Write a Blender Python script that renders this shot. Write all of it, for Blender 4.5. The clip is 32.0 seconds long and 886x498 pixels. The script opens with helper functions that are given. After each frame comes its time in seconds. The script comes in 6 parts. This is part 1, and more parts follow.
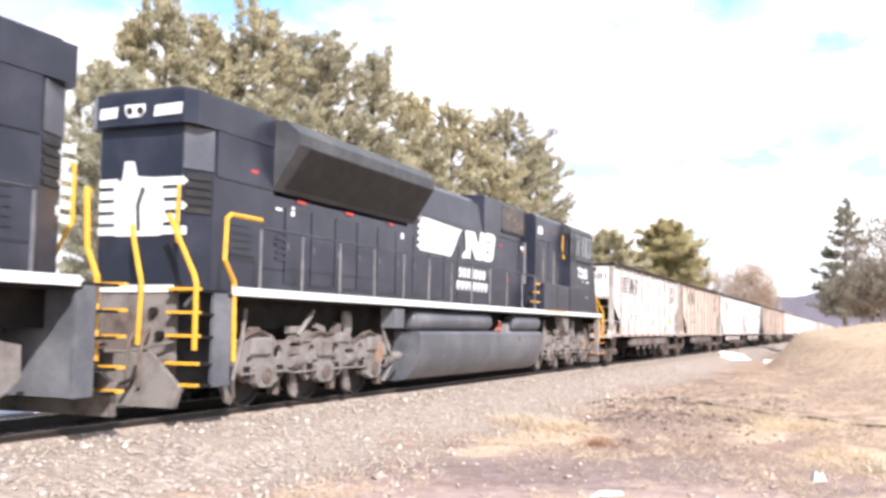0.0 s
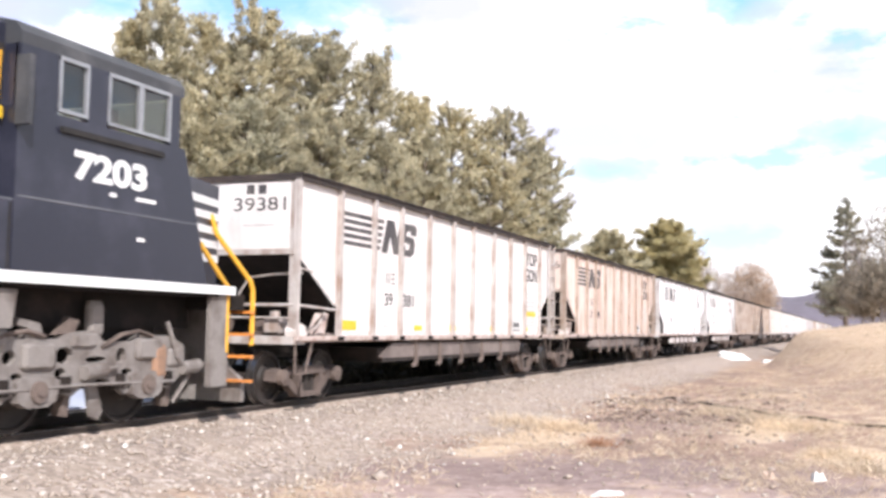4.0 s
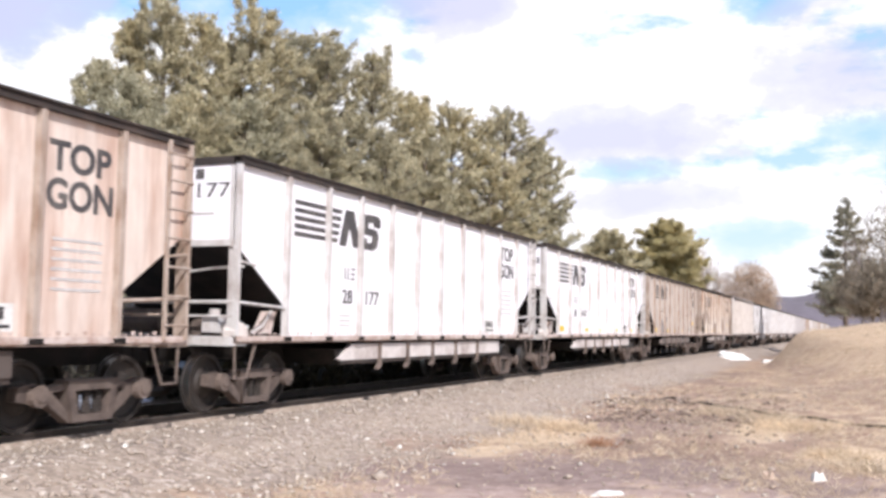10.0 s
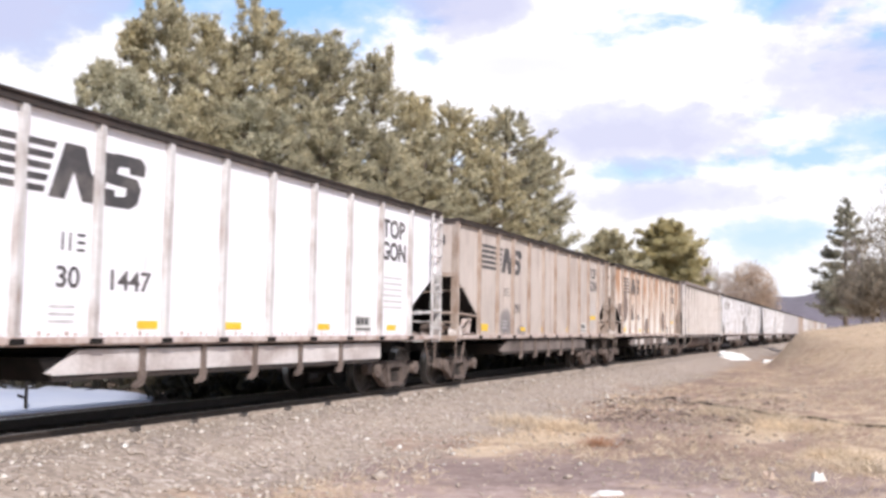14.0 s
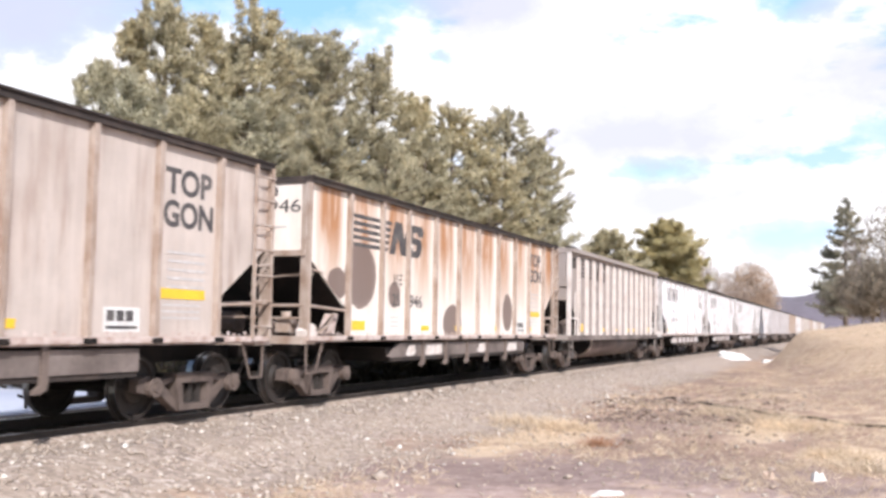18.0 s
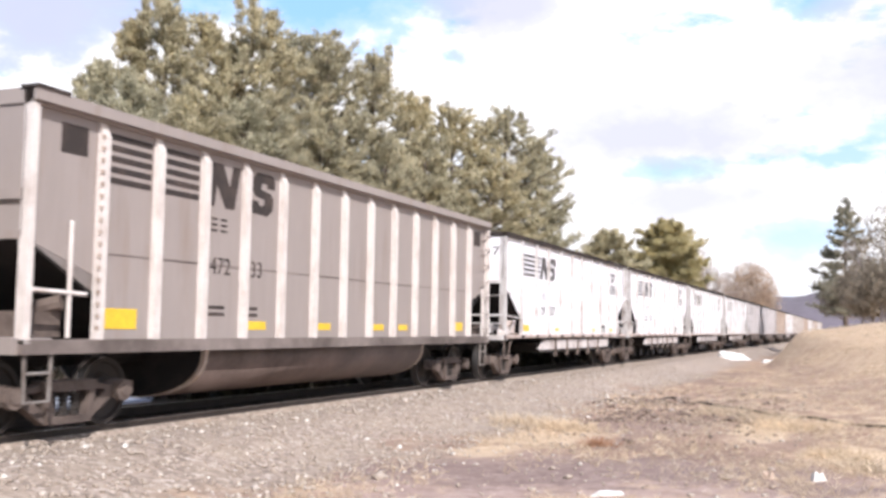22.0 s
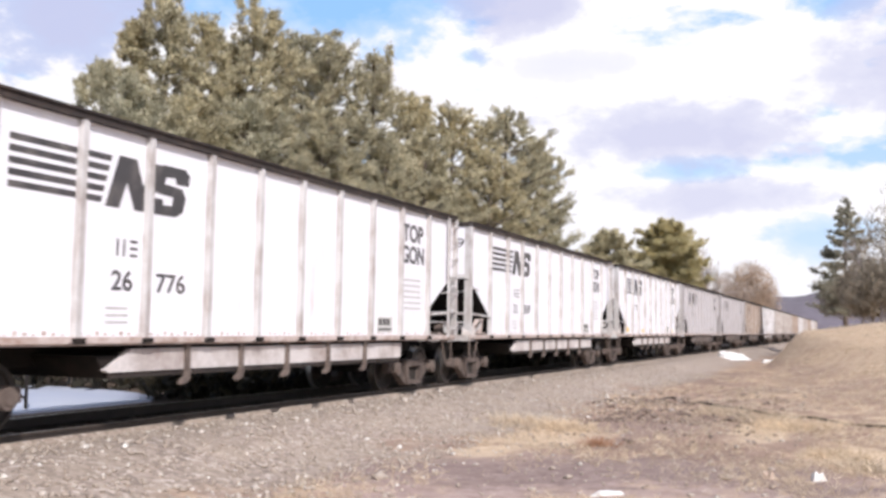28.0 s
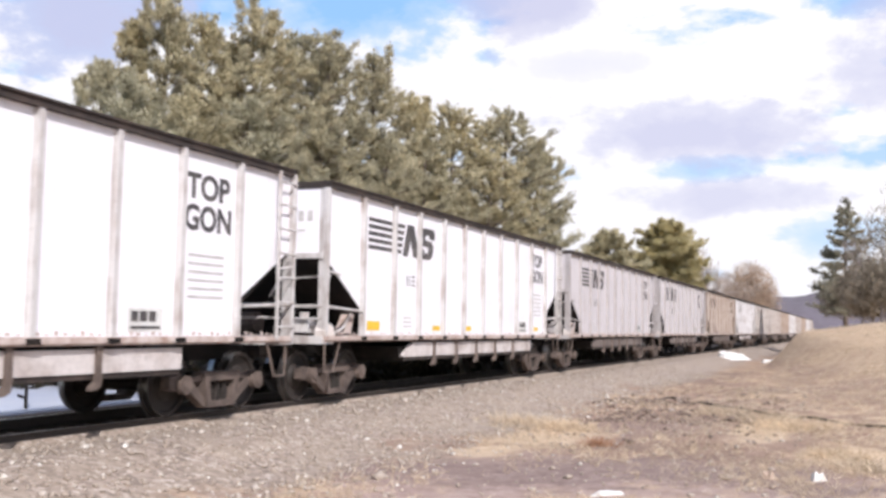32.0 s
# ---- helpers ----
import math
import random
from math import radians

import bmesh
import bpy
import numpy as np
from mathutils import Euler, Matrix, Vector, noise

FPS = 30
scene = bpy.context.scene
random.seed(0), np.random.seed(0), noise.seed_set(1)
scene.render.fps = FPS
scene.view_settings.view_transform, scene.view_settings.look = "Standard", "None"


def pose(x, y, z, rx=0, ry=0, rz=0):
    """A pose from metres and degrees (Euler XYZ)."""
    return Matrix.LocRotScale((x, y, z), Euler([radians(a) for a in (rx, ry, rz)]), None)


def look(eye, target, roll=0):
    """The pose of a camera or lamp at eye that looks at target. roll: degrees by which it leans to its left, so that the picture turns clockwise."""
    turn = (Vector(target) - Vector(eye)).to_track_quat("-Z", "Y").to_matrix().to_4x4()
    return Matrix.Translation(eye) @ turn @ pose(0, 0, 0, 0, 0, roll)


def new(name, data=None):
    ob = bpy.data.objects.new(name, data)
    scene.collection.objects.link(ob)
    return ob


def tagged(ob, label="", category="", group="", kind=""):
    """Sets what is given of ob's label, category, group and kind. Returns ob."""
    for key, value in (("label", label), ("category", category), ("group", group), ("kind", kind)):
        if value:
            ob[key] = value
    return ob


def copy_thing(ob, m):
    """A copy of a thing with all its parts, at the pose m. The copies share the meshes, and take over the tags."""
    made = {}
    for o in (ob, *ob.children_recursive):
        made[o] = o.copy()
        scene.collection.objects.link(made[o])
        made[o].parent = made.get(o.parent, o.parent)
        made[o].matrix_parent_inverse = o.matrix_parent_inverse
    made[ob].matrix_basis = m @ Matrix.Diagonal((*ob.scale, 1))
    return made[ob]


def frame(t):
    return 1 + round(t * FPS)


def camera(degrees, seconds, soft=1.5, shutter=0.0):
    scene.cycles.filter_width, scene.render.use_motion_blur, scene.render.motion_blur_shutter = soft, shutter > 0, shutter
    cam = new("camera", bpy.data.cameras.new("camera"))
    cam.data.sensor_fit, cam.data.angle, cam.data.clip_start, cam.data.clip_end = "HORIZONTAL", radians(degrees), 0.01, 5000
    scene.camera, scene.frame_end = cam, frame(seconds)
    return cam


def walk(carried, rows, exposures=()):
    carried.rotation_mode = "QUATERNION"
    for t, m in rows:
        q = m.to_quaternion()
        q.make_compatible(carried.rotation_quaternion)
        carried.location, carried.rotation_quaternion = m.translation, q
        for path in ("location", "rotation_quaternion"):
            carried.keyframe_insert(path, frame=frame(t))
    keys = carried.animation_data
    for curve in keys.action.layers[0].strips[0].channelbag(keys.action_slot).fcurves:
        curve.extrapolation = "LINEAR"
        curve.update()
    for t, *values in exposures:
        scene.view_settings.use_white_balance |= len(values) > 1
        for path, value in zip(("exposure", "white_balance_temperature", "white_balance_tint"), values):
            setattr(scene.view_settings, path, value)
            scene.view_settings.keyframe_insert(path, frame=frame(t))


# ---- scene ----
cam = camera(47.85, 32.0, soft=3.1, shutter=0.25)
EYE = Vector((10.313, 0.0, 1.403))
TH, PI_, ROLL = radians(22.54), radians(4.418), 0.939
AIM = Vector((-math.sin(TH) * math.cos(PI_), math.cos(TH) * math.cos(PI_), math.sin(PI_)))
VIEW = look(EYE, EYE + AIM, ROLL)
walk(cam, [(0.0, VIEW), (32.0, VIEW)],
     exposures=[(t, e, 6420, 13) for t, e in ((0.0, 0.74), (2.0, 0.75), (3.5, 0.61), (5.5, 0.34), (9.0, 0.29), (12.0, 0.15), (14.5, 0.15), (16.5, 0.4), (19.0, 0.35),
                (22.0, 0.34), (24.5, 0.26), (27.5, 0.05), (32.0, 0.05))])

# ---- world and sun ----
SUN_EL, SUN_AZ = radians(37), radians(139)  # azimuth clockwise from +Y
world = bpy.data.worlds.new("sky")
scene.world = world
world.use_nodes = True
wn = world.node_tree.nodes
sky = wn.new("ShaderNodeTexSky")
sky.sky_type, sky.sun_disc = "NISHITA", False
sky.sun_elevation, sky.sun_rotation = SUN_EL, SUN_AZ
world.node_tree.links.new(sky.outputs[0], wn["Background"].inputs[0])
wn["Background"].inputs[1].default_value = 0.13
sun = new("sun", bpy.data.lights.new("sun", "SUN"))
sun.data.energy, sun.data.angle, sun.data.color = 4.6, radians(0.6), (1.0, 0.965, 0.92)
SUN_DIR = Vector((math.sin(SUN_AZ) * math.cos(SUN_EL), math.cos(SUN_AZ) * math.cos(SUN_EL), math.sin(SUN_EL)))
sun.matrix_world = look(SUN_DIR * 50, (0, 0, 0))


# ---- materials ----
def material(name):
    m = bpy.data.materials.new(name)
    m.use_nodes = True
    nt = m.node_tree
    return m, nt, nt.nodes["Principled BSDF"]


def coords(nt, scale=(1, 1, 1), shift=True, kind="Object"):
    """Object coordinates, scaled and moved by the object's own random number."""
    tc = nt.nodes.new("ShaderNodeTexCoord")
    mp = nt.nodes.new("ShaderNodeMapping")
    mp.inputs["Scale"].default_value = scale
    nt.links.new(tc.outputs[kind], mp.inputs["Vector"])
    if shift:
        oi = nt.nodes.new("ShaderNodeObjectInfo")
        mu = nt.nodes.new("ShaderNodeMath")
        mu.operation = "MULTIPLY"
        mu.inputs[1].default_value = 57.0
        nt.links.new(oi.outputs["Random"], mu.inputs[0])
        nt.links.new(mu.outputs[0], mp.inputs["Location"])
    return mp.outputs[0]


def noise_of(nt, vec, scale, detail=4.0, rough=0.6):
    n = nt.nodes.new("ShaderNodeTexNoise")
    n.inputs["Scale"].default_value, n.inputs["Detail"].default_value, n.inputs["Roughness"].default_value = scale, detail, rough
    nt.links.new(vec, n.inputs["Vector"])
    return n.outputs[0]


def ramp(nt, fac, stops):
    r = nt.nodes.new("ShaderNodeValToRGB")
    els = r.color_ramp.elements
    while len(els) < len(stops):
        els.new(0.5)
    for e, (p, c) in zip(els, stops):
        e.position = p
        e.color = (*c, 1) if isinstance(c, (tuple, list)) else (c, c, c, 1)
    nt.links.new(fac, r.inputs[0])
    return r.outputs[0]


def mix(nt, fac, a, b, mode="MIX"):
    m = nt.nodes.new("ShaderNodeMix")
    m.data_type, m.blend_type = "RGBA", mode
    for sock, v in ((m.inputs[0], fac), (m.inputs[6], a), (m.inputs[7], b)):
        if isinstance(v, (int, float)):
            sock.default_value = v
        elif isinstance(v, tuple):
            sock.default_value = (*v, 1)
        else:
            nt.links.new(v, sock)
    return m.outputs[2]


def bump(nt, bsdf, height, strength=0.3, dist=0.02):
    b = nt.nodes.new("ShaderNodeBump")
    b.inputs["Strength"].default_value, b.inputs["Distance"].default_value = strength, dist
    nt.links.new(height, b.inputs["Height"])
    nt.links.new(b.outputs[0], bsdf.inputs["Normal"])


def worn(name, base, dirt, lo=0.45, hi=0.7, rough=0.55, metal=0.0, scale=2.0, stretch=(1, 1, 1), fine=0.25, bumps=0.15):
    """A surface of one colour with patches of dirt and a fine grain."""
    m, nt, bs = material(name)
    v = coords(nt, stretch)
    f = ramp(nt, noise_of(nt, v, scale, 6), [(lo, 0.0), (hi, 1.0)])
    c = mix(nt, f, base, dirt)
    g = noise_of(nt, v, scale * 14, 3)
    gr = ramp(nt, g, [(0.25, 1 - fine), (0.75, 1.0)])
    c = mix(nt, 1.0, c, gr, "MULTIPLY")
    nt.links.new(c, bs.inputs["Base Color"])
    bs.inputs["Roughness"].default_value, bs.inputs["Metallic"].default_value = rough, metal
    bump(nt, bs, g, bumps, 0.01)
    return m


def car_paint(name, base, rust, rust_amount, grime, streak=0.5, patches=(), panels=None, patch=(0.15, 0.105, 0.09), soft=False):
    """Freight car paint: upright rust streaks, grime, and where asked dark round patches."""
    m, nt, bs = material(name)
    v = coords(nt, (1, 1, 1))
    vs = coords(nt, (1.0, 1.5, 0.24))
    s1 = ramp(nt, noise_of(nt, vs, 1.6, 5, 0.62), [(0.66 - 0.42 * rust_amount, 0.0), (0.9 - 0.25 * rust_amount, 1.0)])
    if panels:
        # rust gathers in the upper middle of each sheet between two posts
        start, step = panels
        sp = nt.nodes.new("ShaderNodeSeparateXYZ")
        nt.links.new(coords(nt, (1, 1, 1), False), sp.inputs[0])
        pp = nt.nodes.new("ShaderNodeMath")
        pp.operation = "PINGPONG"
        sh = nt.nodes.new("ShaderNodeMath")
        sh.operation = "SUBTRACT"
        sh.inputs[1].default_value = start
        nt.links.new(sp.outputs[1], sh.inputs[0])
        nt.links.new(sh.outputs[0], pp.inputs[0])
        pp.inputs[1].default_value = step / 2
        across = ramp(nt, pp.outputs[0], [(0.06 * step, 0.0), (0.30 * step, 1.0)])
        mr = nt.nodes.new("ShaderNodeMapRange")
        mr.inputs["From Min"].default_value, mr.inputs["From Max"].default_value = 1.5, 3.2
        nt.links.new(sp.outputs[2], mr.inputs["Value"])
        s1 = mix(nt, 1.0, mix(nt, 1.0, across, mr.outputs[0], "MULTIPLY"), ramp(nt, noise_of(nt, vs, 2.4, 5, 0.6), [(0.30, 0.25), (0.55, 1.0)]), "MULTIPLY")
    c = mix(nt, s1, base, rust)
    s2 = ramp(nt, noise_of(nt, v, 0.9, 6, 0.65), [(0.5 - grime * 0.2, 0.0), (0.85, grime)])
    c = mix(nt, s2, c, (0.23, 0.19, 0.17))
    fs = ramp(nt, noise_of(nt, coords(nt, (2, 3.2, 0.35)), 2.6, 5, 0.65), [(0.32, 1.0 - 0.28 * streak), (0.62, 1.0)])
    c = mix(nt, 1.0, c, fs, "MULTIPLY")
    spots = ramp(nt, noise_of(nt, v, 16.0, 3), [(0.70, 0.0), (0.78, 0.5)])
    c = mix(nt, spots, c, (0.22, 0.10, 0.06))
    for y, z, ry, rz in patches:
        mp = nt.nodes.new("ShaderNodeMapping")
        mp.vector_type = "TEXTURE"
        mp.inputs["Location"].default_value, mp.inputs["Scale"].default_value = (0, y, z), (1000, ry, rz)
        nt.links.new(coords(nt, (1, 1, 1), False), mp.inputs["Vector"])
        ln = nt.nodes.new("ShaderNodeVectorMath")
        ln.operation = "LENGTH"
        nt.links.new(mp.outputs[0], ln.inputs[0])
        ad = nt.nodes.new("ShaderNodeMath")
        ad.operation = "MULTIPLY_ADD"
        ad.inputs[1].default_value = 0.22
        nt.links.new(noise_of(nt, v, 2.5, 5), ad.inputs[0])
        nt.links.new(ln.outputs["Value"], ad.inputs[2])
        c = mix(nt, ramp(nt, ad.outputs[0], [(0.35, 0.85), (0.80, 0.6), (1.5, 0.0)] if soft else [(0.80, 0.94), (1.02, 0.88), (1.16, 0.0)]), c, patch)
    nt.links.new(c, bs.inputs["Base Color"])
    bs.inputs["Roughness"].default_value = 0.6
    bump(nt, bs, noise_of(nt, v, 1.3, 3), 0.25, 0.02)
    return m


M = {}
# near-black and dull, so shade in recesses and undersides is in the colour
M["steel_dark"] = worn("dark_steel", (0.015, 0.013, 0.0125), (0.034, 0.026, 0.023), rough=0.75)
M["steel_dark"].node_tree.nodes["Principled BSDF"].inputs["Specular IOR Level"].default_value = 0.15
M["truck"] = worn("truck_steel", (0.17, 0.13, 0.112), (0.08, 0.058, 0.05), rough=0.85, scale=3)
M["truck_grey"] = worn("grey_truck_paint", (0.25, 0.225, 0.21), (0.115, 0.09, 0.078), rough=0.75, scale=2.5)
M["castframe"] = worn("dusty_cast_steel", (0.14, 0.106, 0.092), (0.06, 0.043, 0.038), rough=0.85, scale=3)
M["spring"] = worn("spring_steel", (0.03, 0.024, 0.021), (0.06, 0.046, 0.04), rough=0.75, scale=4)
M["wheel"] = worn("wheel_steel", (0.032, 0.024, 0.021), (0.018, 0.014, 0.012), rough=0.7, scale=4)
M["tread"] = worn("polished_tread", (0.55, 0.54, 0.53), (0.4, 0.37, 0.35), rough=0.3, metal=1.0)
M["rail"] = worn("rail_steel", (0.06, 0.045, 0.038), (0.038, 0.029, 0.025), rough=0.7, scale=3)
M["railhead"] = worn("rail_head", (0.5, 0.49, 0.48), (0.35, 0.33, 0.32), rough=0.35, metal=1.0)
M["tie"] = worn("creosoted_wood", (0.085, 0.065, 0.052), (0.15, 0.12, 0.10), rough=0.9, scale=3, stretch=(0.4, 3, 3))
M["chord"] = worn("dark_rusty_steel", (0.032, 0.024, 0.022), (0.075, 0.052, 0.044), rough=0.8)
M["black"] = worn("black_loco_paint", (0.018, 0.020, 0.034), (0.042, 0.043, 0.064), rough=0.34, scale=1.2, fine=0.15, bumps=0.05)
M["black_roof"] = worn("sooty_roof", (0.05, 0.052, 0.058), (0.10, 0.10, 0.105), rough=0.6, scale=1.5)
M["grille"] = worn("radiator_grille", (0.018, 0.016, 0.015), (0.035, 0.03, 0.028), rough=0.8, scale=3)
M["dust"] = worn("rusty_dust", (0.42, 0.27, 0.17), (0.30, 0.20, 0.14), rough=0.8, scale=6)
M["rustplate"] = worn("rusted_plate", (0.34, 0.20, 0.13), (0.22, 0.14, 0.10), rough=0.85, scale=5)
M["screen"] = worn("dusty_screen", (0.085, 0.075, 0.072), (0.15, 0.12, 0.105), rough=0.8, scale=3)
M["rail_post"] = worn("handrail_post", (0.13, 0.13, 0.14), (0.24, 0.22, 0.21), rough=0.6, scale=3)
M["filler"] = worn("faded_red_filler", (0.50, 0.15, 0.11), (0.34, 0.20, 0.15), rough=0.6, scale=8)
M["tank"] = worn("grey_tank", (0.095, 0.10, 0.118), (0.19, 0.193, 0.21), rough=0.42, scale=0.9)
M["white"] = worn("white_lettering", (0.82, 0.82, 0.82), (0.6, 0.6, 0.6), rough=0.5, lo=0.6, hi=0.9)
M["yellow"] = worn("yellow_safety_paint", (0.80, 0.42, 0.04), (0.55, 0.27, 0.04), rough=0.5, lo=0.55, hi=0.9, scale=4)
M["tag"] = worn("yellow_reflector", (0.85, 0.55, 0.03), (0.75, 0.45, 0.03), rough=0.4)
M["letter"] = worn("black_lettering", (0.06, 0.056, 0.06), (0.15, 0.135, 0.13), rough=0.7, scale=3)
M["faint"] = worn("faded_stencil", (0.50, 0.48, 0.48), (0.66, 0.64, 0.64), rough=0.7, scale=6)
M["tubside"] = worn("sooty_tub_paint", (0.24, 0.198, 0.182), (0.10, 0.078, 0.07), lo=0.38, hi=0.66, rough=0.75, scale=0.9)
M["belly"] = worn("dark_brown_belly", (0.17, 0.122, 0.108), (0.085, 0.062, 0.055), lo=0.38, hi=0.66, rough=0.7, scale=0.9)
M["tubwhite"] = worn("soiled_white_tub_paint", (0.66, 0.61, 0.60), (0.34, 0.27, 0.245), lo=0.44, hi=0.72, rough=0.75, scale=1.3)
M["bare_patch"] = worn("clean_paint_patch", (0.72, 0.67, 0.64), (0.50, 0.42, 0.38), lo=0.42, hi=0.7, rough=0.75, scale=4)
M["sill"] = worn("rusty_sill_paint", (0.62, 0.53, 0.50), (0.36, 0.24, 0.19), lo=0.4, hi=0.7, rough=0.75, scale=5)
M["red"] = worn("red_plate", (0.65, 0.06, 0.05), (0.45, 0.05, 0.05), rough=0.5)
M["orange"] = worn("orange_paint", (0.75, 0.28, 0.06), (0.5, 0.2, 0.06), rough=0.6)
M["silver"] = worn("window_frame", (0.42, 0.43, 0.45), (0.3, 0.3, 0.31), rough=0.4, metal=0.6)
M["placard"] = worn("stencil_panel", (0.75, 0.75, 0.74), (0.5, 0.48, 0.46), rough=0.6)
M["seat"] = worn("tan_seat", (0.45, 0.34, 0.27), (0.3, 0.22, 0.18), rough=0.8)
glass, gnt, gbs = material("cab_glass")
gbs.inputs["Base Color"].default_value = (0.55, 0.6, 0.62, 1)
gbs.inputs["Roughness"].default_value, gbs.inputs["Transmission Weight"].default_value = 0.05, 1.0
M["glass"] = glass
RUST = (0.40, 0.20, 0.12)
PATCHES = ((2.10, 2.34, 0.74, 0.72), (3.61, 2.03, 0.32, 0.30), (6.85, 1.46, 0.66, 0.50), (10.83, 1.80, 0.46, 0.56), (1.15, 2.15, 0.42, 0.34))
SOOT = ((3.72, 1.42, 0.62, 0.62), (5.10, 1.26, 0.55, 0.26))
PAINT = {
    "white": car_paint("white_car_paint", (0.80, 0.79, 0.84), RUST, 0.06, 0.16, 0.16),
    "offwhite": car_paint("off_white_car_paint", (0.72, 0.68, 0.665), RUST, 0.14, 0.35, 0.35),
    "rusty": car_paint("rusty_white_paint", (0.72, 0.61, 0.55), (0.38, 0.20, 0.13), 0.56, 0.35, 0.45),
    "patched": car_paint("rust_patched_paint", (0.79, 0.735, 0.68), (0.40, 0.19, 0.085), 0.60, 0.10, 0.5, PATCHES, (1.54, 1.387)),
    "brown": car_paint("brown_grimy_paint", (0.54, 0.47, 0.43), (0.30, 0.21, 0.165), 0.30, 0.5, 0.4, SOOT, None, (0.11, 0.105, 0.12), True),
    "grey": car_paint("grey_gondola_paint", (0.30, 0.258, 0.242), (0.24, 0.18, 0.15), 0.3, 0.3, 0.25),
    "dull": car_paint("dull_grey_paint", (0.56, 0.53, 0.555), (0.36, 0.29, 0.26), 0.10, 0.25, 0.15),
}
POST = {
    "white": worn("white_post", (0.62, 0.60, 0.60), (0.34, 0.28, 0.255), 0.44, 0.72, scale=4, stretch=(1, 1, 0.5)),
    "offwhite": worn("off_white_post", (0.52, 0.48, 0.46), (0.28, 0.20, 0.16), 0.4, 0.7, scale=4, stretch=(1, 1, 0.5)),
    "rusty": worn("rusty_post", (0.46, 0.38, 0.33), (0.27, 0.18, 0.13), 0.4, 0.7, scale=4, stretch=(1, 1, 0.5)),
    "grey": worn("bright_post", (0.72, 0.66, 0.63), (0.50, 0.42, 0.38), 0.45, 0.75, scale=4, stretch=(1, 1, 0.5)),
}
POST["dull"] = worn("dull_grey_post", (0.50, 0.47, 0.48), (0.38, 0.34, 0.33), 0.4, 0.7, scale=4, stretch=(1, 1, 0.5))
POST["patched"], POST["brown"] = POST["rusty"], POST["rusty"]


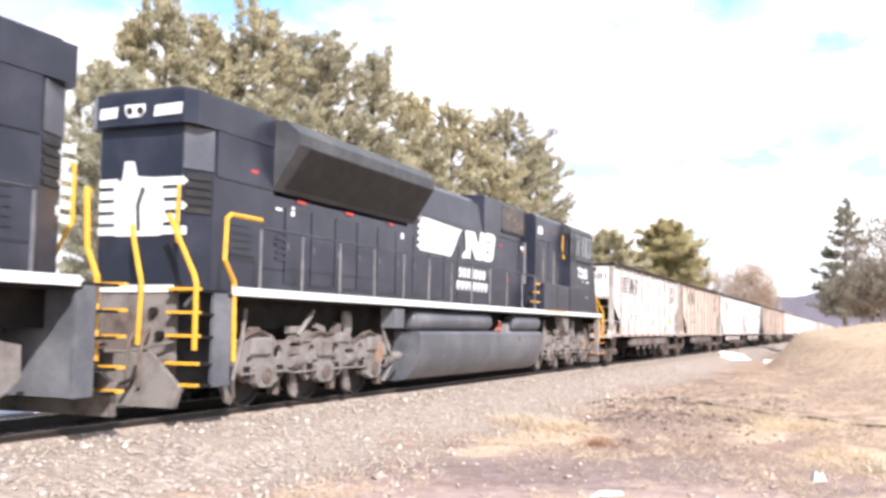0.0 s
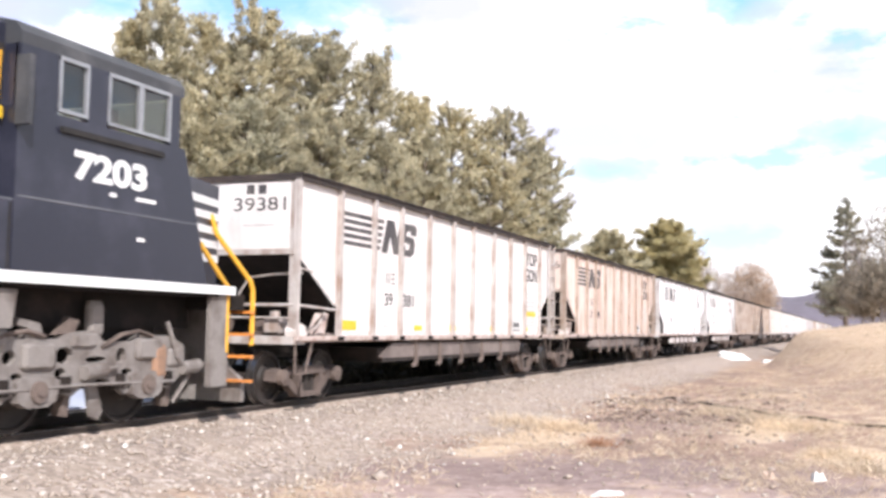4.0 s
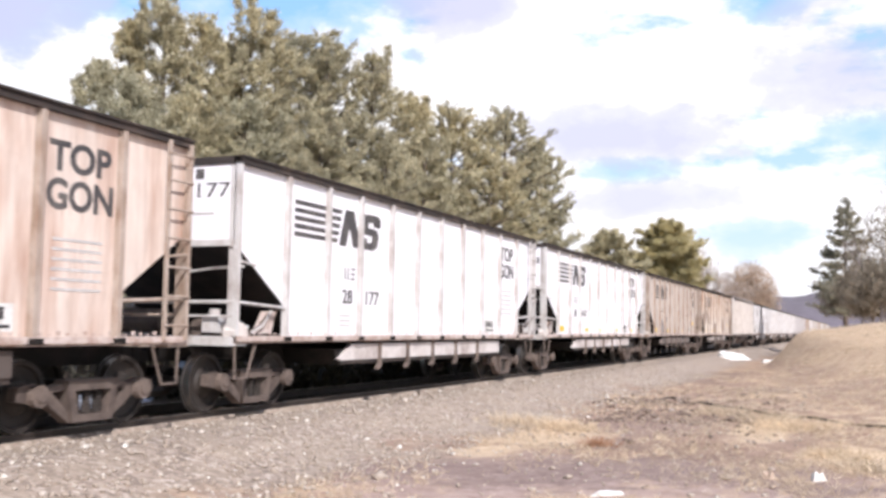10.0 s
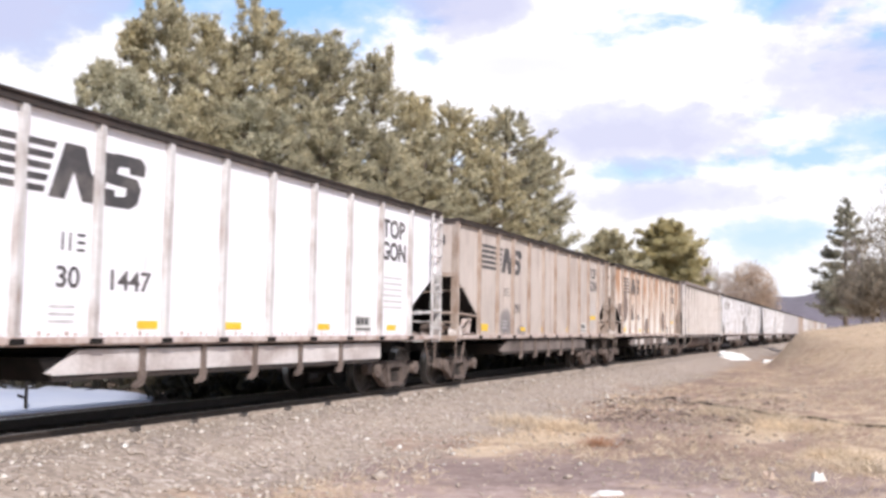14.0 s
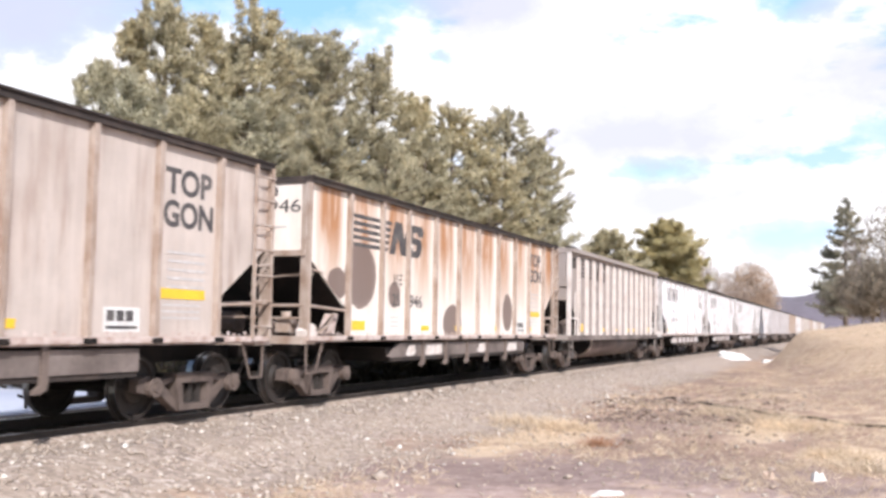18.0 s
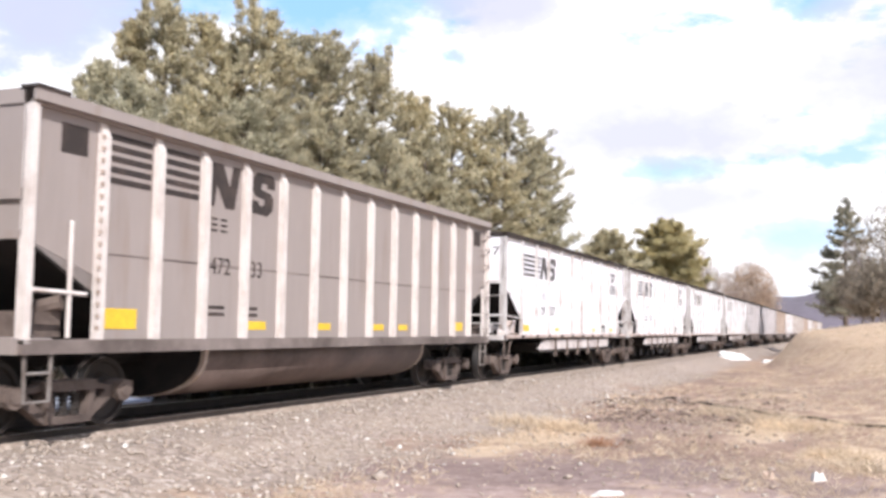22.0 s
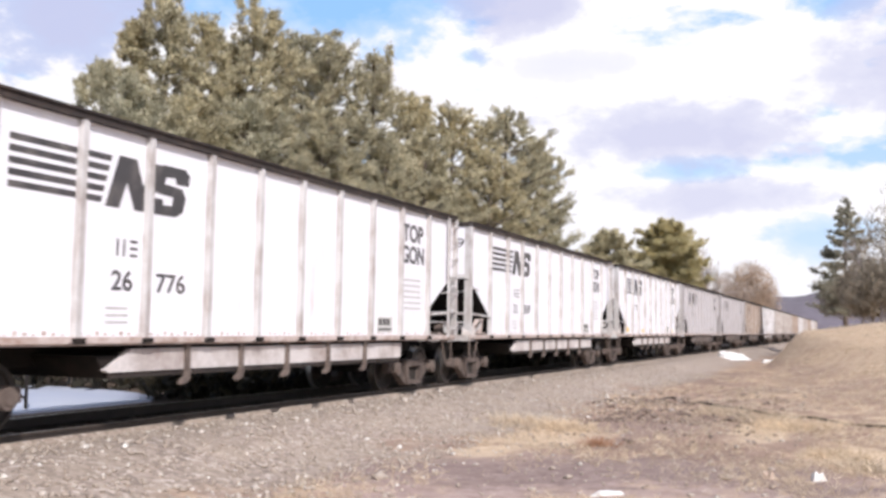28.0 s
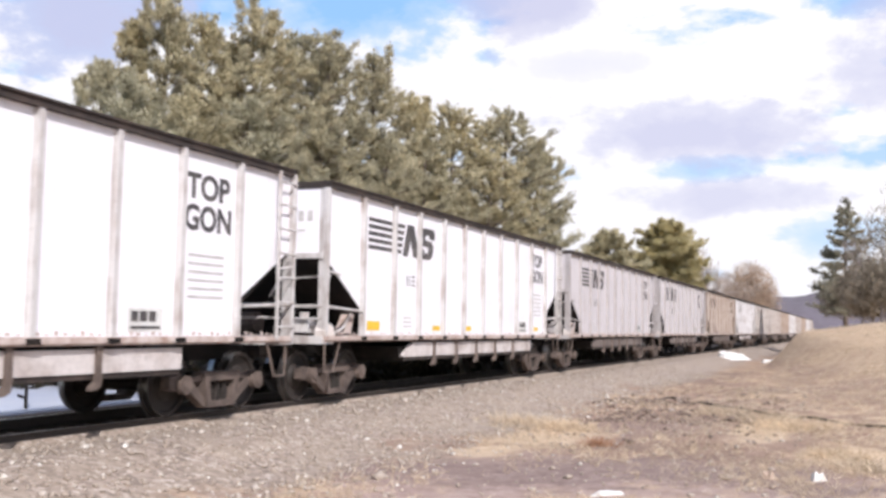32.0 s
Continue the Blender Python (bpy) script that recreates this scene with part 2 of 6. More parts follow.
# ---- mesh building ----
class Shape:
    """Gathers vertices and faces for one mesh."""

    def __init__(self):
        self.v, self.f = [], []

    def add(self, verts, faces):
        n = len(self.v)
        self.v += [tuple(p) for p in verts]
        self.f += [tuple(i + n for i in f) for f in faces]
        return self

    def box(self, x0, y0, z0, x1, y1, z1):
        return self.add([(x, y, z) for x in (x0, x1) for y in (y0, y1) for z in (z0, z1)],
                        [(0, 1, 3, 2), (4, 6, 7, 5), (0, 4, 5, 1), (2, 3, 7, 6), (0, 2, 6, 4), (1, 5, 7, 3)])

    def prism(self, poly, axis, a, b):
        """A polygon swept along an axis from a to b; its points are the two other coordinates in order."""
        def at(p, c):
            return {"x": (c, p[0], p[1]), "y": (p[0], c, p[1]), "z": (p[0], p[1], c)}[axis]
        n = len(poly)
        vs = [at(p, a) for p in poly] + [at(p, b) for p in poly]
        fs = [tuple(range(n)), tuple(range(2 * n - 1, n - 1, -1))] + [(i, i + n, (i + 1) % n + n, (i + 1) % n) for i in range(n)]
        return self.add(vs, fs)

    def rod(self, p, q, r, n=6, r2=None):
        p, q = Vector(p), Vector(q)
        d = (q - p).normalized()
        u = d.orthogonal().normalized()
        w = d.cross(u)
        r2 = r if r2 is None else r2
        vs = []
        for c, rr in ((p, r), (q, r2)):
            vs += [c + (u * math.cos(2 * math.pi * i / n) + w * math.sin(2 * math.pi * i / n)) * rr for i in range(n)]
        fs = [tuple(range(n)), tuple(range(2 * n - 1, n - 1, -1))] + [(i, i + n, (i + 1) % n + n, (i + 1) % n) for i in range(n)]
        return self.add(vs, fs)

    def path(self, pts, r, n=6):
        """A bent round bar through the points, in one piece."""
        pts = [Vector(p) for p in pts]
        up = None
        vs = []
        for i, p in enumerate(pts):
            d = ((pts[min(i + 1, len(pts) - 1)] - p).normalized() + (p - pts[max(i - 1, 0)]).normalized()).normalized()
            up = d.orthogonal().normalized() if up is None else (up - d * up.dot(d)).normalized()
            w = d.cross(up)
            vs += [p + (up * math.cos(2 * math.pi * k / n) + w * math.sin(2 * math.pi * k / n)) * r for k in range(n)]
        fs = [tuple(range(n)), tuple(range(len(vs) - 1, len(vs) - n - 1, -1))]
        fs += [(i * n + k, (i + 1) * n + k, (i + 1) * n + (k + 1) % n, i * n + (k + 1) % n) for i in range(len(pts) - 1) for k in range(n)]
        return self.add(vs, fs)

    def lathe(self, prof, c, n=24):
        """A profile of (offset along x, radius) turned about the x axis through c."""
        k = len(prof)
        vs = [(c[0] + o, c[1] + r * math.cos(2 * math.pi * i / n), c[2] + r * math.sin(2 * math.pi * i / n)) for i in range(n) for o, r in prof]
        fs = [(i * k + j, i * k + j + 1, (i + 1) % n * k + j + 1, (i + 1) % n * k + j) for i in range(n) for j in range(k - 1)]
        fs += [tuple(i * k for i in range(n))[::-1], tuple(i * k + k - 1 for i in range(n))]
        return self.add(vs, fs)

    def turned(self, x, y, z):
        """What was turned about the x axis, laid along y and moved."""
        self.v = [(b + x, a + y, c + z) for a, b, c in self.v]
        return self

    def plate(self, outline, holes, x0, x1):
        """A plate across x with holes through it; the rings are (y, z)."""
        bm = bmesh.new()
        edges = []
        for ring in [outline] + holes:
            vs = [bm.verts.new((x0, *q)) for q in ring]
            edges += [bm.edges.new((vs[i], vs[(i + 1) % len(vs)])) for i in range(len(vs))]
        got = bmesh.ops.triangle_fill(bm, use_beauty=True, use_dissolve=False, edges=edges)
        faces = [g for g in got["geom"] if isinstance(g, bmesh.types.BMFace)]
        out = bmesh.ops.extrude_face_region(bm, geom=faces)
        bmesh.ops.translate(bm, vec=(x1 - x0, 0, 0), verts=[g for g in out["geom"] if isinstance(g, bmesh.types.BMVert)])
        bm.verts.index_update()
        self.add([v.co for v in bm.verts], [[v.index for v in f.verts] for f in bm.faces])
        bm.free()
        return self

    def mesh(self, name, mat, smooth=False):
        me = bpy.data.meshes.new(name)
        me.from_pydata(self.v, [], self.f)
        bm = bmesh.new()
        bm.from_mesh(me)
        bmesh.ops.recalc_face_normals(bm, faces=bm.faces)
        bm.to_mesh(me)
        bm.free()
        if smooth:
            for p in me.polygons:
                p.use_smooth = True
        me.materials.append(mat)
        return me


def part(name, shape, mat, parent, label="", smooth=False, at=None):
    me = shape.mesh(name, mat, smooth) if isinstance(shape, Shape) else shape
    ob = new(name, me)
    ob.parent = parent
    if at is not None:
        ob.location = at
    return tagged(ob, label)


def S():
    return Shape()


def words(text, size, mat, parent, at, name="lettering", squeeze=1.0, bold=0.0):
    """Flat lettering on a car's side, which faces +x and reads towards +y."""
    cu = bpy.data.curves.new("text", "FONT")
    cu.body, cu.size, cu.extrude, cu.offset = text, size, 0.002, bold
    tmp = bpy.data.objects.new("text", cu)
    scene.collection.objects.link(tmp)
    bpy.context.view_layer.update()
    me = bpy.data.meshes.new_from_object(tmp.evaluated_get(bpy.context.evaluated_depsgraph_get()))
    bpy.data.objects.remove(tmp)
    bpy.data.curves.remove(cu)
    me.transform(Matrix(((0, 0, 1, 0), (squeeze, 0, 0, 0), (0, 1, 0, 0), (0, 0, 0, 1))))
    me.materials.clear()
    me.materials.append(mat)
    ob = new(name, me)
    ob.parent, ob.location = parent, at
    return ob


def empty(name):
    ob = new(name)
    ob.empty_display_size = 0.3
    return ob


# ---- ground ----
def smooth(a, b, x):
    t = np.clip((x - a) / (b - a), 0, 1)
    return t * t * (3 - 2 * t)


def lumps(x, y, seed=0.0):
    return (np.sin(x * 1.3 + seed) * np.cos(y * 0.9 + 1.7 * seed) + np.sin(x * 0.53 + y * 0.71 + seed) + 0.5 * np.sin(x * 2.9 - y * 2.3 + seed)) / 2.5


def height(x, y):
    """The lie of the land: ballast shoulder, rough strip beside the track, grassy bank, low shore of the pond beyond the track."""
    x, y = np.asarray(x, float), np.asarray(y, float)
    near = -0.175 + 0.027 * smooth(0.80, 0.95, x) + 0.085 * smooth(0.77, 0.82, x) * (1 - smooth(0.83, 0.97, x)) - 0.397 * smooth(1.75, 3.9, x)
    rough = smooth(3.5, 5, x) * (1 - smooth(40, 90, y))
    near = near + 0.12 * smooth(4.0, 9.0, x) + rough * (0.035 * lumps(x, y) + 0.03 * lumps(x * 2.7 + 1, y * 1.9, 4.0))
    ahead = 1 - smooth(22, 64, y)
    foot = 5.2 + 3.6 * ahead
    bank = smooth(12, 66, y) * (1.9 * smooth(0.0, 2.2 + 4.5 * ahead, x - foot) + 0.6 * smooth(1.5, 8, x - foot))
    near = near + bank * (1 + 0.03 * lumps(x * 0.6, y * 0.3, 2.0))
    far = -0.175 - 0.30 * smooth(1.7, 4.0, -x) + 0.9 * smooth(21.5, 26.5, y) * smooth(3.5, 7, -x) + 0.5 * smooth(15, 24, -x)
    return np.where(x > 0, near, far)


def spread(lo, hi, step, far, grow=1.18):
    a = list(np.arange(lo, hi + step / 2, step))
    d = step
    while a[-1] < far:
        d *= grow
        a.append(a[-1] + d)
    d = step
    while a[0] > -far:
        d *= grow
        a.insert(0, a[0] - d)
    return np.array(a)


GX, GY = np.union1d(spread(-16, 22, 0.22, 3200), [0.77, 0.82, 0.85, 0.89, 0.93, 0.97, 1.1]), spread(-6, 60, 0.3, 3200)
XX, YY = np.meshgrid(GX, GY)
ZZ = height(XX, YY)
nx, ny = len(GX), len(GY)


def mesh_np(name, verts, faces, mats, smooth_on=False, index=None):
    verts, faces = np.asarray(verts, np.float32), np.asarray(faces, np.int32)
    me = bpy.data.meshes.new(name)
    me.vertices.add(len(verts))
    me.vertices.foreach_set("co", verts.ravel())
    k = faces.shape[1]
    me.loops.add(faces.size)
    me.loops.foreach_set("vertex_index", faces.ravel())
    me.polygons.add(len(faces))
    me.polygons.foreach_set("loop_start", np.arange(0, faces.size, k, dtype=np.int32))
    if index is not None:
        me.polygons.foreach_set("material_index", np.asarray(index, np.int32))
    if smooth_on:
        me.polygons.foreach_set("use_smooth", np.ones(len(faces), bool))
    me.update(calc_edges=True)
    for m in mats:
        me.materials.append(m)
    return me


def ground_material():
    m, nt, bs = material("ballast_dirt_and_dry_grass")
    v = coords(nt, (1, 1, 1), False)
    sep = nt.nodes.new("ShaderNodeSeparateXYZ")
    nt.links.new(v, sep.inputs[0])

    def calc(op, a, b):
        n = nt.nodes.new("ShaderNodeMath")
        n.operation = op
        for sock, val in zip(n.inputs, (a, b)):
            if isinstance(val, (int, float)):
                sock.default_value = val
            else:
                nt.links.new(val, sock)
        return n.outputs[0]

    def band(val, lo, hi, out=(0.0, 1.0)):
        r = nt.nodes.new("ShaderNodeMapRange")
        r.interpolation_type = "SMOOTHSTEP"
        r.inputs["From Min"].default_value, r.inputs["From Max"].default_value = lo, hi
        r.inputs["To Min"].default_value, r.inputs["To Max"].default_value = out
        nt.links.new(val, r.inputs["Value"])
        return r.outputs[0]

    X, Y, Z = sep.outputs
    wob = calc("SUBTRACT", noise_of(nt, v, 0.35, 6, 0.65), 0.5)
    wx = calc("ADD", X, calc("MULTIPLY", wob, 5.0))
    # crushed stone
    vo = nt.nodes.new("ShaderNodeTexVoronoi")
    vo.inputs["Scale"].default_value = 15.0
    nt.links.new(v, vo.inputs["Vector"])
    bw = nt.nodes.new("ShaderNodeSeparateColor")
    nt.links.new(vo.outputs["Color"], bw.inputs[0])
    stone = ramp(nt, bw.outputs[0], [(0.0, (0.19, 0.15, 0.125)), (0.5, (0.315, 0.25, 0.21)), (0.85, (0.41, 0.335, 0.285)), (1.0, (0.56, 0.48, 0.43))])
    stone = mix(nt, ramp(nt, noise_of(nt, v, 0.9, 6, 0.7), [(0.42, 0.0), (0.66, 0.7)]), stone, (0.36, 0.29, 0.23))
    # straw, bare earth, dusty purple-grey dirt of the lane
    tuft = noise_of(nt, v, 3.4, 12, 0.78)
    straw = ramp(nt, tuft, [(0.30, (0.27, 0.17, 0.10)), (0.46, (0.44, 0.31, 0.205)), (0.58, (0.56, 0.42, 0.295)), (0.74, (0.70, 0.56, 0.42))])
    earth = ramp(nt, noise_of(nt, v, 4.2, 12, 0.78), [(0.30, (0.13, 0.078, 0.056)), (0.48, (0.27, 0.175, 0.132)), (0.72, (0.43, 0.305, 0.238))])
    lane = ramp(nt, noise_of(nt, v, 5.0, 12, 0.78), [(0.30, (0.225, 0.15, 0.13)), (0.50, (0.385, 0.28, 0.25)), (0.72, (0.56, 0.44, 0.40))])
    patch = noise_of(nt, v, 0.9, 12, 0.74)
    soil = mix(nt, band(patch, 0.44, 0.60), earth, straw)
    broad = band(noise_of(nt, coords(nt, (0.8, 0.35, 1), False), 0.55, 6, 0.6), 0.44, 0.62)
    soil = mix(nt, calc("MULTIPLY", broad, 0.65), soil, earth)
    # the lane crosses the foreground
    in_lane = calc("MULTIPLY", band(wx, 3.8, 4.8), band(calc("ADD", Y, calc("MULTIPLY", wob, 6.0)), 12.5, 15.5, (1.0, 0.0)))
    soil = mix(nt, calc("MULTIPLY", in_lane, 0.9), soil, mix(nt, band(patch, 0.46, 0.66), lane, straw))
    # straw covers the bank
    soil = mix(nt, band(calc("ADD", Z, calc("MULTIPLY", wob, 0.8)), -0.30, 0.25), soil, mix(nt, band(noise_of(nt, v, 0.3, 5), 0.55, 0.75, (0.0, 0.45)), straw, earth))
    def area(cx, cy, rx, ry, turn=0.0):
        """An uneven patch of ground."""
        mp = nt.nodes.new("ShaderNodeMapping")
        mp.vector_type = "TEXTURE"
        mp.inputs["Location"].default_value, mp.inputs["Scale"].default_value = (cx, cy, 0), (rx, ry, 1000)
        mp.inputs["Rotation"].default_value = (0, 0, radians(turn))
        nt.links.new(v, mp.inputs["Vector"])
        ln = nt.nodes.new("ShaderNodeVectorMath")
        ln.operation = "LENGTH"
        nt.links.new(mp.outputs[0], ln.inputs[0])
        return band(calc("ADD", ln.outputs["Value"], calc("MULTIPLY", calc("SUBTRACT", noise_of(nt, v, 1.6, 8, 0.7), 0.5), 2.4)), 0.55, 1.15, (0.9, 0.0))

    # darker purple-brown tone, laid on in uneven patches
    dark_soil = ramp(nt, noise_of(nt, v, 5.0, 12, 0.78), [(0.30, (0.13, 0.085, 0.075)), (0.50, (0.235, 0.165, 0.148)), (0.72, (0.38, 0.295, 0.27))])
    soil = mix(nt, area(6.6, 13.0, 4.6, 1.5, 14), soil, dark_soil)
    soil = mix(nt, area(6.3, 20.0, 1.6, 3.4), soil, mix(nt, 0.5, earth, dark_soil))
    soil = mix(nt, area(9.3, 12.6, 1.8, 0.7, 8), soil, dark_soil)
    for cx, cy, rx, ry in ((5.3, 17.3, 0.9, 2.2), (8.7, 19.5, 0.7, 2.4), (10.3, 15.9, 0.9, 1.9), (4.9, 14.9, 0.7, 0.8), (11.5, 21.0, 1.0, 4.0)):
        soil = mix(nt, area(cx, cy, rx, ry), soil, mix(nt, 0.25, straw, (0.80, 0.66, 0.48)))
    for cx, cy, rx, ry in ((4.8, 26.3, 1.4, 1.1), (6.6, 26.6, 1.1, 1.3), (7.0, 15.9, 1.2, 0.7), (7.6, 33.0, 1.2, 3.0), (6.2, 21.8, 1.2, 1.5), (5.0, 44.0, 1.2, 8.0), (8.6, 15.0, 1.3, 0.6), (7.4, 23.0, 0.9, 1.2)):
        soil = mix(nt, area(cx, cy, rx, ry), soil, mix(nt, 0.35, earth, (0.13, 0.09, 0.075)))
    c = mix(nt, band(wx, 3.3, 4.5), stone, soil)
    # beyond the track the ground is darkened, its shade put into the colour
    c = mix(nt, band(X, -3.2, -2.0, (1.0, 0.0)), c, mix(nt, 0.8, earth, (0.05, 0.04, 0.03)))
    nt.links.new(c, bs.inputs["Base Color"])
    bs.inputs["Roughness"].default_value = 0.95
    h1 = calc("MULTIPLY", calc("SUBTRACT", 0.6, vo.outputs["Distance"]), band(wx, 3.3, 4.5, (0.7, 0.3)))
    hh = calc("ADD", h1, calc("MULTIPLY", noise_of(nt, v, 4.0, 8, 0.7), 1.2))
    bump(nt, bs, hh, 0.45, 0.06)
    return m


I, J = np.meshgrid(np.arange(nx - 1), np.arange(ny - 1))
base = (J * nx + I).ravel()
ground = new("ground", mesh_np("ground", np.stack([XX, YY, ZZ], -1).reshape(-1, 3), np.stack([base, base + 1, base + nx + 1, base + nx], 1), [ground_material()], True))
tagged(ground, "gravel ballast, bare earth and dry straw-coloured grass", "ground", kind="structure")

# pond beyond the track
water, pnt, pbs = material("pale_pond")
pc = ramp(pnt, noise_of(pnt, coords(pnt, (0.4, 1, 1), False), 0.7, 5), [(0.3, (0.70, 0.76, 0.95)), (0.7, (0.82, 0.86, 0.98))])
pnt.links.new(pc, pbs.inputs["Base Color"])
pbs.inputs["Roughness"].default_value = 0.22
shore = [(-5.0, 6.0), (-5.05, 12.0), (-4.95, 16.0), (-5.0, 19.2), (-5.7, 20.2), (-6.8, 20.9), (-8.0, 21.4), (-10.3, 21.8), (-13.0, 20.8), (-15.5, 16.0), (-14.0, 8.0), (-9.0, 4.8)]
pond = new("water", S().prism(shore, "z", -0.75, -0.435).mesh("water", water))
tagged(pond, "pale ice-blue pond water beyond the track", "pond", kind="structure")

# ---- railway track ----
track = tagged(empty("railway_track"), "rusty steel rails on dark wooden ties in grey ballast", "railway track", kind="structure")
RAIL = [(-0.07, -0.172), (0.07, -0.172), (0.07, -0.16), (0.012, -0.14), (0.012, -0.045), (0.036, -0.035), (0.036, -0.006), (0.028, 0.0), (-0.028, 0.0), (-0.036, -0.006), (-0.036, -0.035), (-0.012, -0.045), (-0.012, -0.14), (-0.07, -0.16)]
for sx in (-0.755, 0.755):
    part("rail", S().prism([(sx + a, b - 0.002) for a, b in RAIL], "y", -60, 900), M["rail"], track)
    part("rail_head", S().box(sx - 0.024, -60, -0.006, sx + 0.024, 900, 0.0005), M["railhead"], track, "polished running surface")
tie_me = S().box(-1.3, -0.115, -0.34, 1.3, 0.115, -0.155).mesh("tie", M["tie"])
rest = S()
for i in range(480):
    y = -12 + i * 0.52
    if i < 280:
        ob = part("tie", tie_me, None, track, at=(random.uniform(-0.04, 0.04), y + random.uniform(-0.03, 0.03), 0))
        ob.rotation_euler[2] = random.uniform(-0.01, 0.01)
    else:
        rest.box(-1.3, y - 0.115, -0.34, 1.3, y + 0.115, -0.165)
tagged(part("far_ties", rest, M["tie"], track), kind="stuff")

# ---- sky backdrop with drifting clouds ----
def cloud_material():
    m, nt, bs = material("clouds")
    nt.nodes.remove(bs)
    em = nt.nodes.new("ShaderNodeEmission")
    tc = nt.nodes.new("ShaderNodeTexCoord")

    def calc(op, a, b):
        n = nt.nodes.new("ShaderNodeMath")
        n.operation = op
        for sock, val in zip(n.inputs, (a, b)):
            if isinstance(val, (int, float)):
                sock.default_value = val
            else:
                nt.links.new(val, sock)
        return n.outputs[0]

    v = coords(nt, (0.001, 0.001, 0.0018), False)
    warp = noise_of(nt, v, 3.6, 9, 0.62)

    def blob(az, el, wide, high):
        """One at a place in the sky (degrees from +y to the right, degrees up), falling to zero at its rim, with a ragged edge."""
        a, e = radians(az), radians(el)
        c0 = Vector((math.sin(a) * math.cos(e), math.cos(a) * math.cos(e), math.sin(e))) * 3000
        mp = nt.nodes.new("ShaderNodeMapping")
        mp.vector_type = "TEXTURE"
        mp.inputs["Location"].default_value = c0
        mp.inputs["Rotation"].default_value = (0, 0, -a)
        mp.inputs["Scale"].default_value = (3000 * radians(wide), 3000, 3000 * radians(high))
        nt.links.new(tc.outputs["Object"], mp.inputs["Vector"])
        ln = nt.nodes.new("ShaderNodeVectorMath")
        ln.operation = "LENGTH"
        nt.links.new(mp.outputs[0], ln.inputs[0])
        d = calc("ADD", ln.outputs["Value"], calc("MULTIPLY", calc("SUBTRACT", warp, 0.5), 2.8))
        return ramp(nt, d, [(0.25, 1.0), (0.70, 0.70), (1.2, 0.0)])

    sep = nt.nodes.new("ShaderNodeSeparateXYZ")
    nt.links.new(tc.outputs["Object"], sep.inputs[0])
    mr = nt.nodes.new("ShaderNodeMapRange")
    mr.inputs["From Min"].default_value, mr.inputs["From Max"].default_value = 0.0, 900.0
    nt.links.new(sep.outputs[2], mr.inputs["Value"])
    blue = ramp(nt, mr.outputs[0], [(0.0, (0.76, 0.87, 1.0)), (0.40, (0.56, 0.76, 1.0)), (1.0, (0.33, 0.60, 1.0))])
    grey = (0.60, 0.62, 0.82)
    base_n = ramp(nt, noise_of(nt, coords(nt, (0.001, 0.001, 0.003), False), 2.6, 8, 0.58), [(0.36, 0.0), (0.46, 1.0)])
    c = mix(nt, base_n, blue, (1.0, 1.0, 1.03))
    for az, el, wide, high in ((-18.0, 13.0, 13, 4.6), (-42, 13.0, 5.0, 3.4), (-8.0, 7.8, 7.0, 1.5), (1.5, 17.5, 5, 3)):
        c = mix(nt, blob(az, el, wide, high), c, (1.03, 1.03, 1.05))
    for az, el, wide, high in ((-36.5, 19.0, 10.5, 4.6), (-6.9, 19.0, 2.6, 3.0), (-14.2, 9.0, 3.6, 0.9), (-7.5, 5.0, 5.0, 1.4), (-1.5, 10.5, 4.0, 1.6), (-50, 18, 6, 5)):
        c = mix(nt, blob(az, el, wide, high), c, blue)
    for az, el, wide, high, w in ((-50.0, 17.0, 6.0, 4.4, 0.9), (-23.5, 18.0, 5.0, 2.0, 0.85), (-14.5, 10.8, 8.0, 2.0, 0.8), (-12.5, 7.4, 5.5, 1.2, 0.7), (-3.0, 14.0, 7.0, 3.6, 0.75), (8, 12, 6, 4, 0.6), (-21, 15.0, 4.0, 1.0, 0.35)):
        c = mix(nt, calc("MULTIPLY", blob(az, el, wide, high), w), c, grey)
    nt.links.new(c, em.inputs[0])
    em.inputs[1].default_value = 1.0
    nt.links.new(em.outputs[0], nt.nodes["Material Output"].inputs[0])
    return m


AZ, EL = np.linspace(radians(-95), radians(55), 76), np.linspace(radians(-3), radians(60), 40)
A2, E2 = np.meshgrid(AZ, EL)
sv = np.stack([np.sin(A2) * np.cos(E2), np.cos(A2) * np.cos(E2), np.sin(E2)], -1).reshape(-1, 3) * 3000
I, J = np.meshgrid(np.arange(75), np.arange(39))
b0 = (J * 76 + I).ravel()
backdrop = new("backdrop", mesh_np("backdrop", sv, np.stack([b0, b0 + 76, b0 + 77, b0 + 1], 1), [cloud_material()], True))
tagged(backdrop, "bright spring sky with drifting white clouds", "sky", kind="structure")


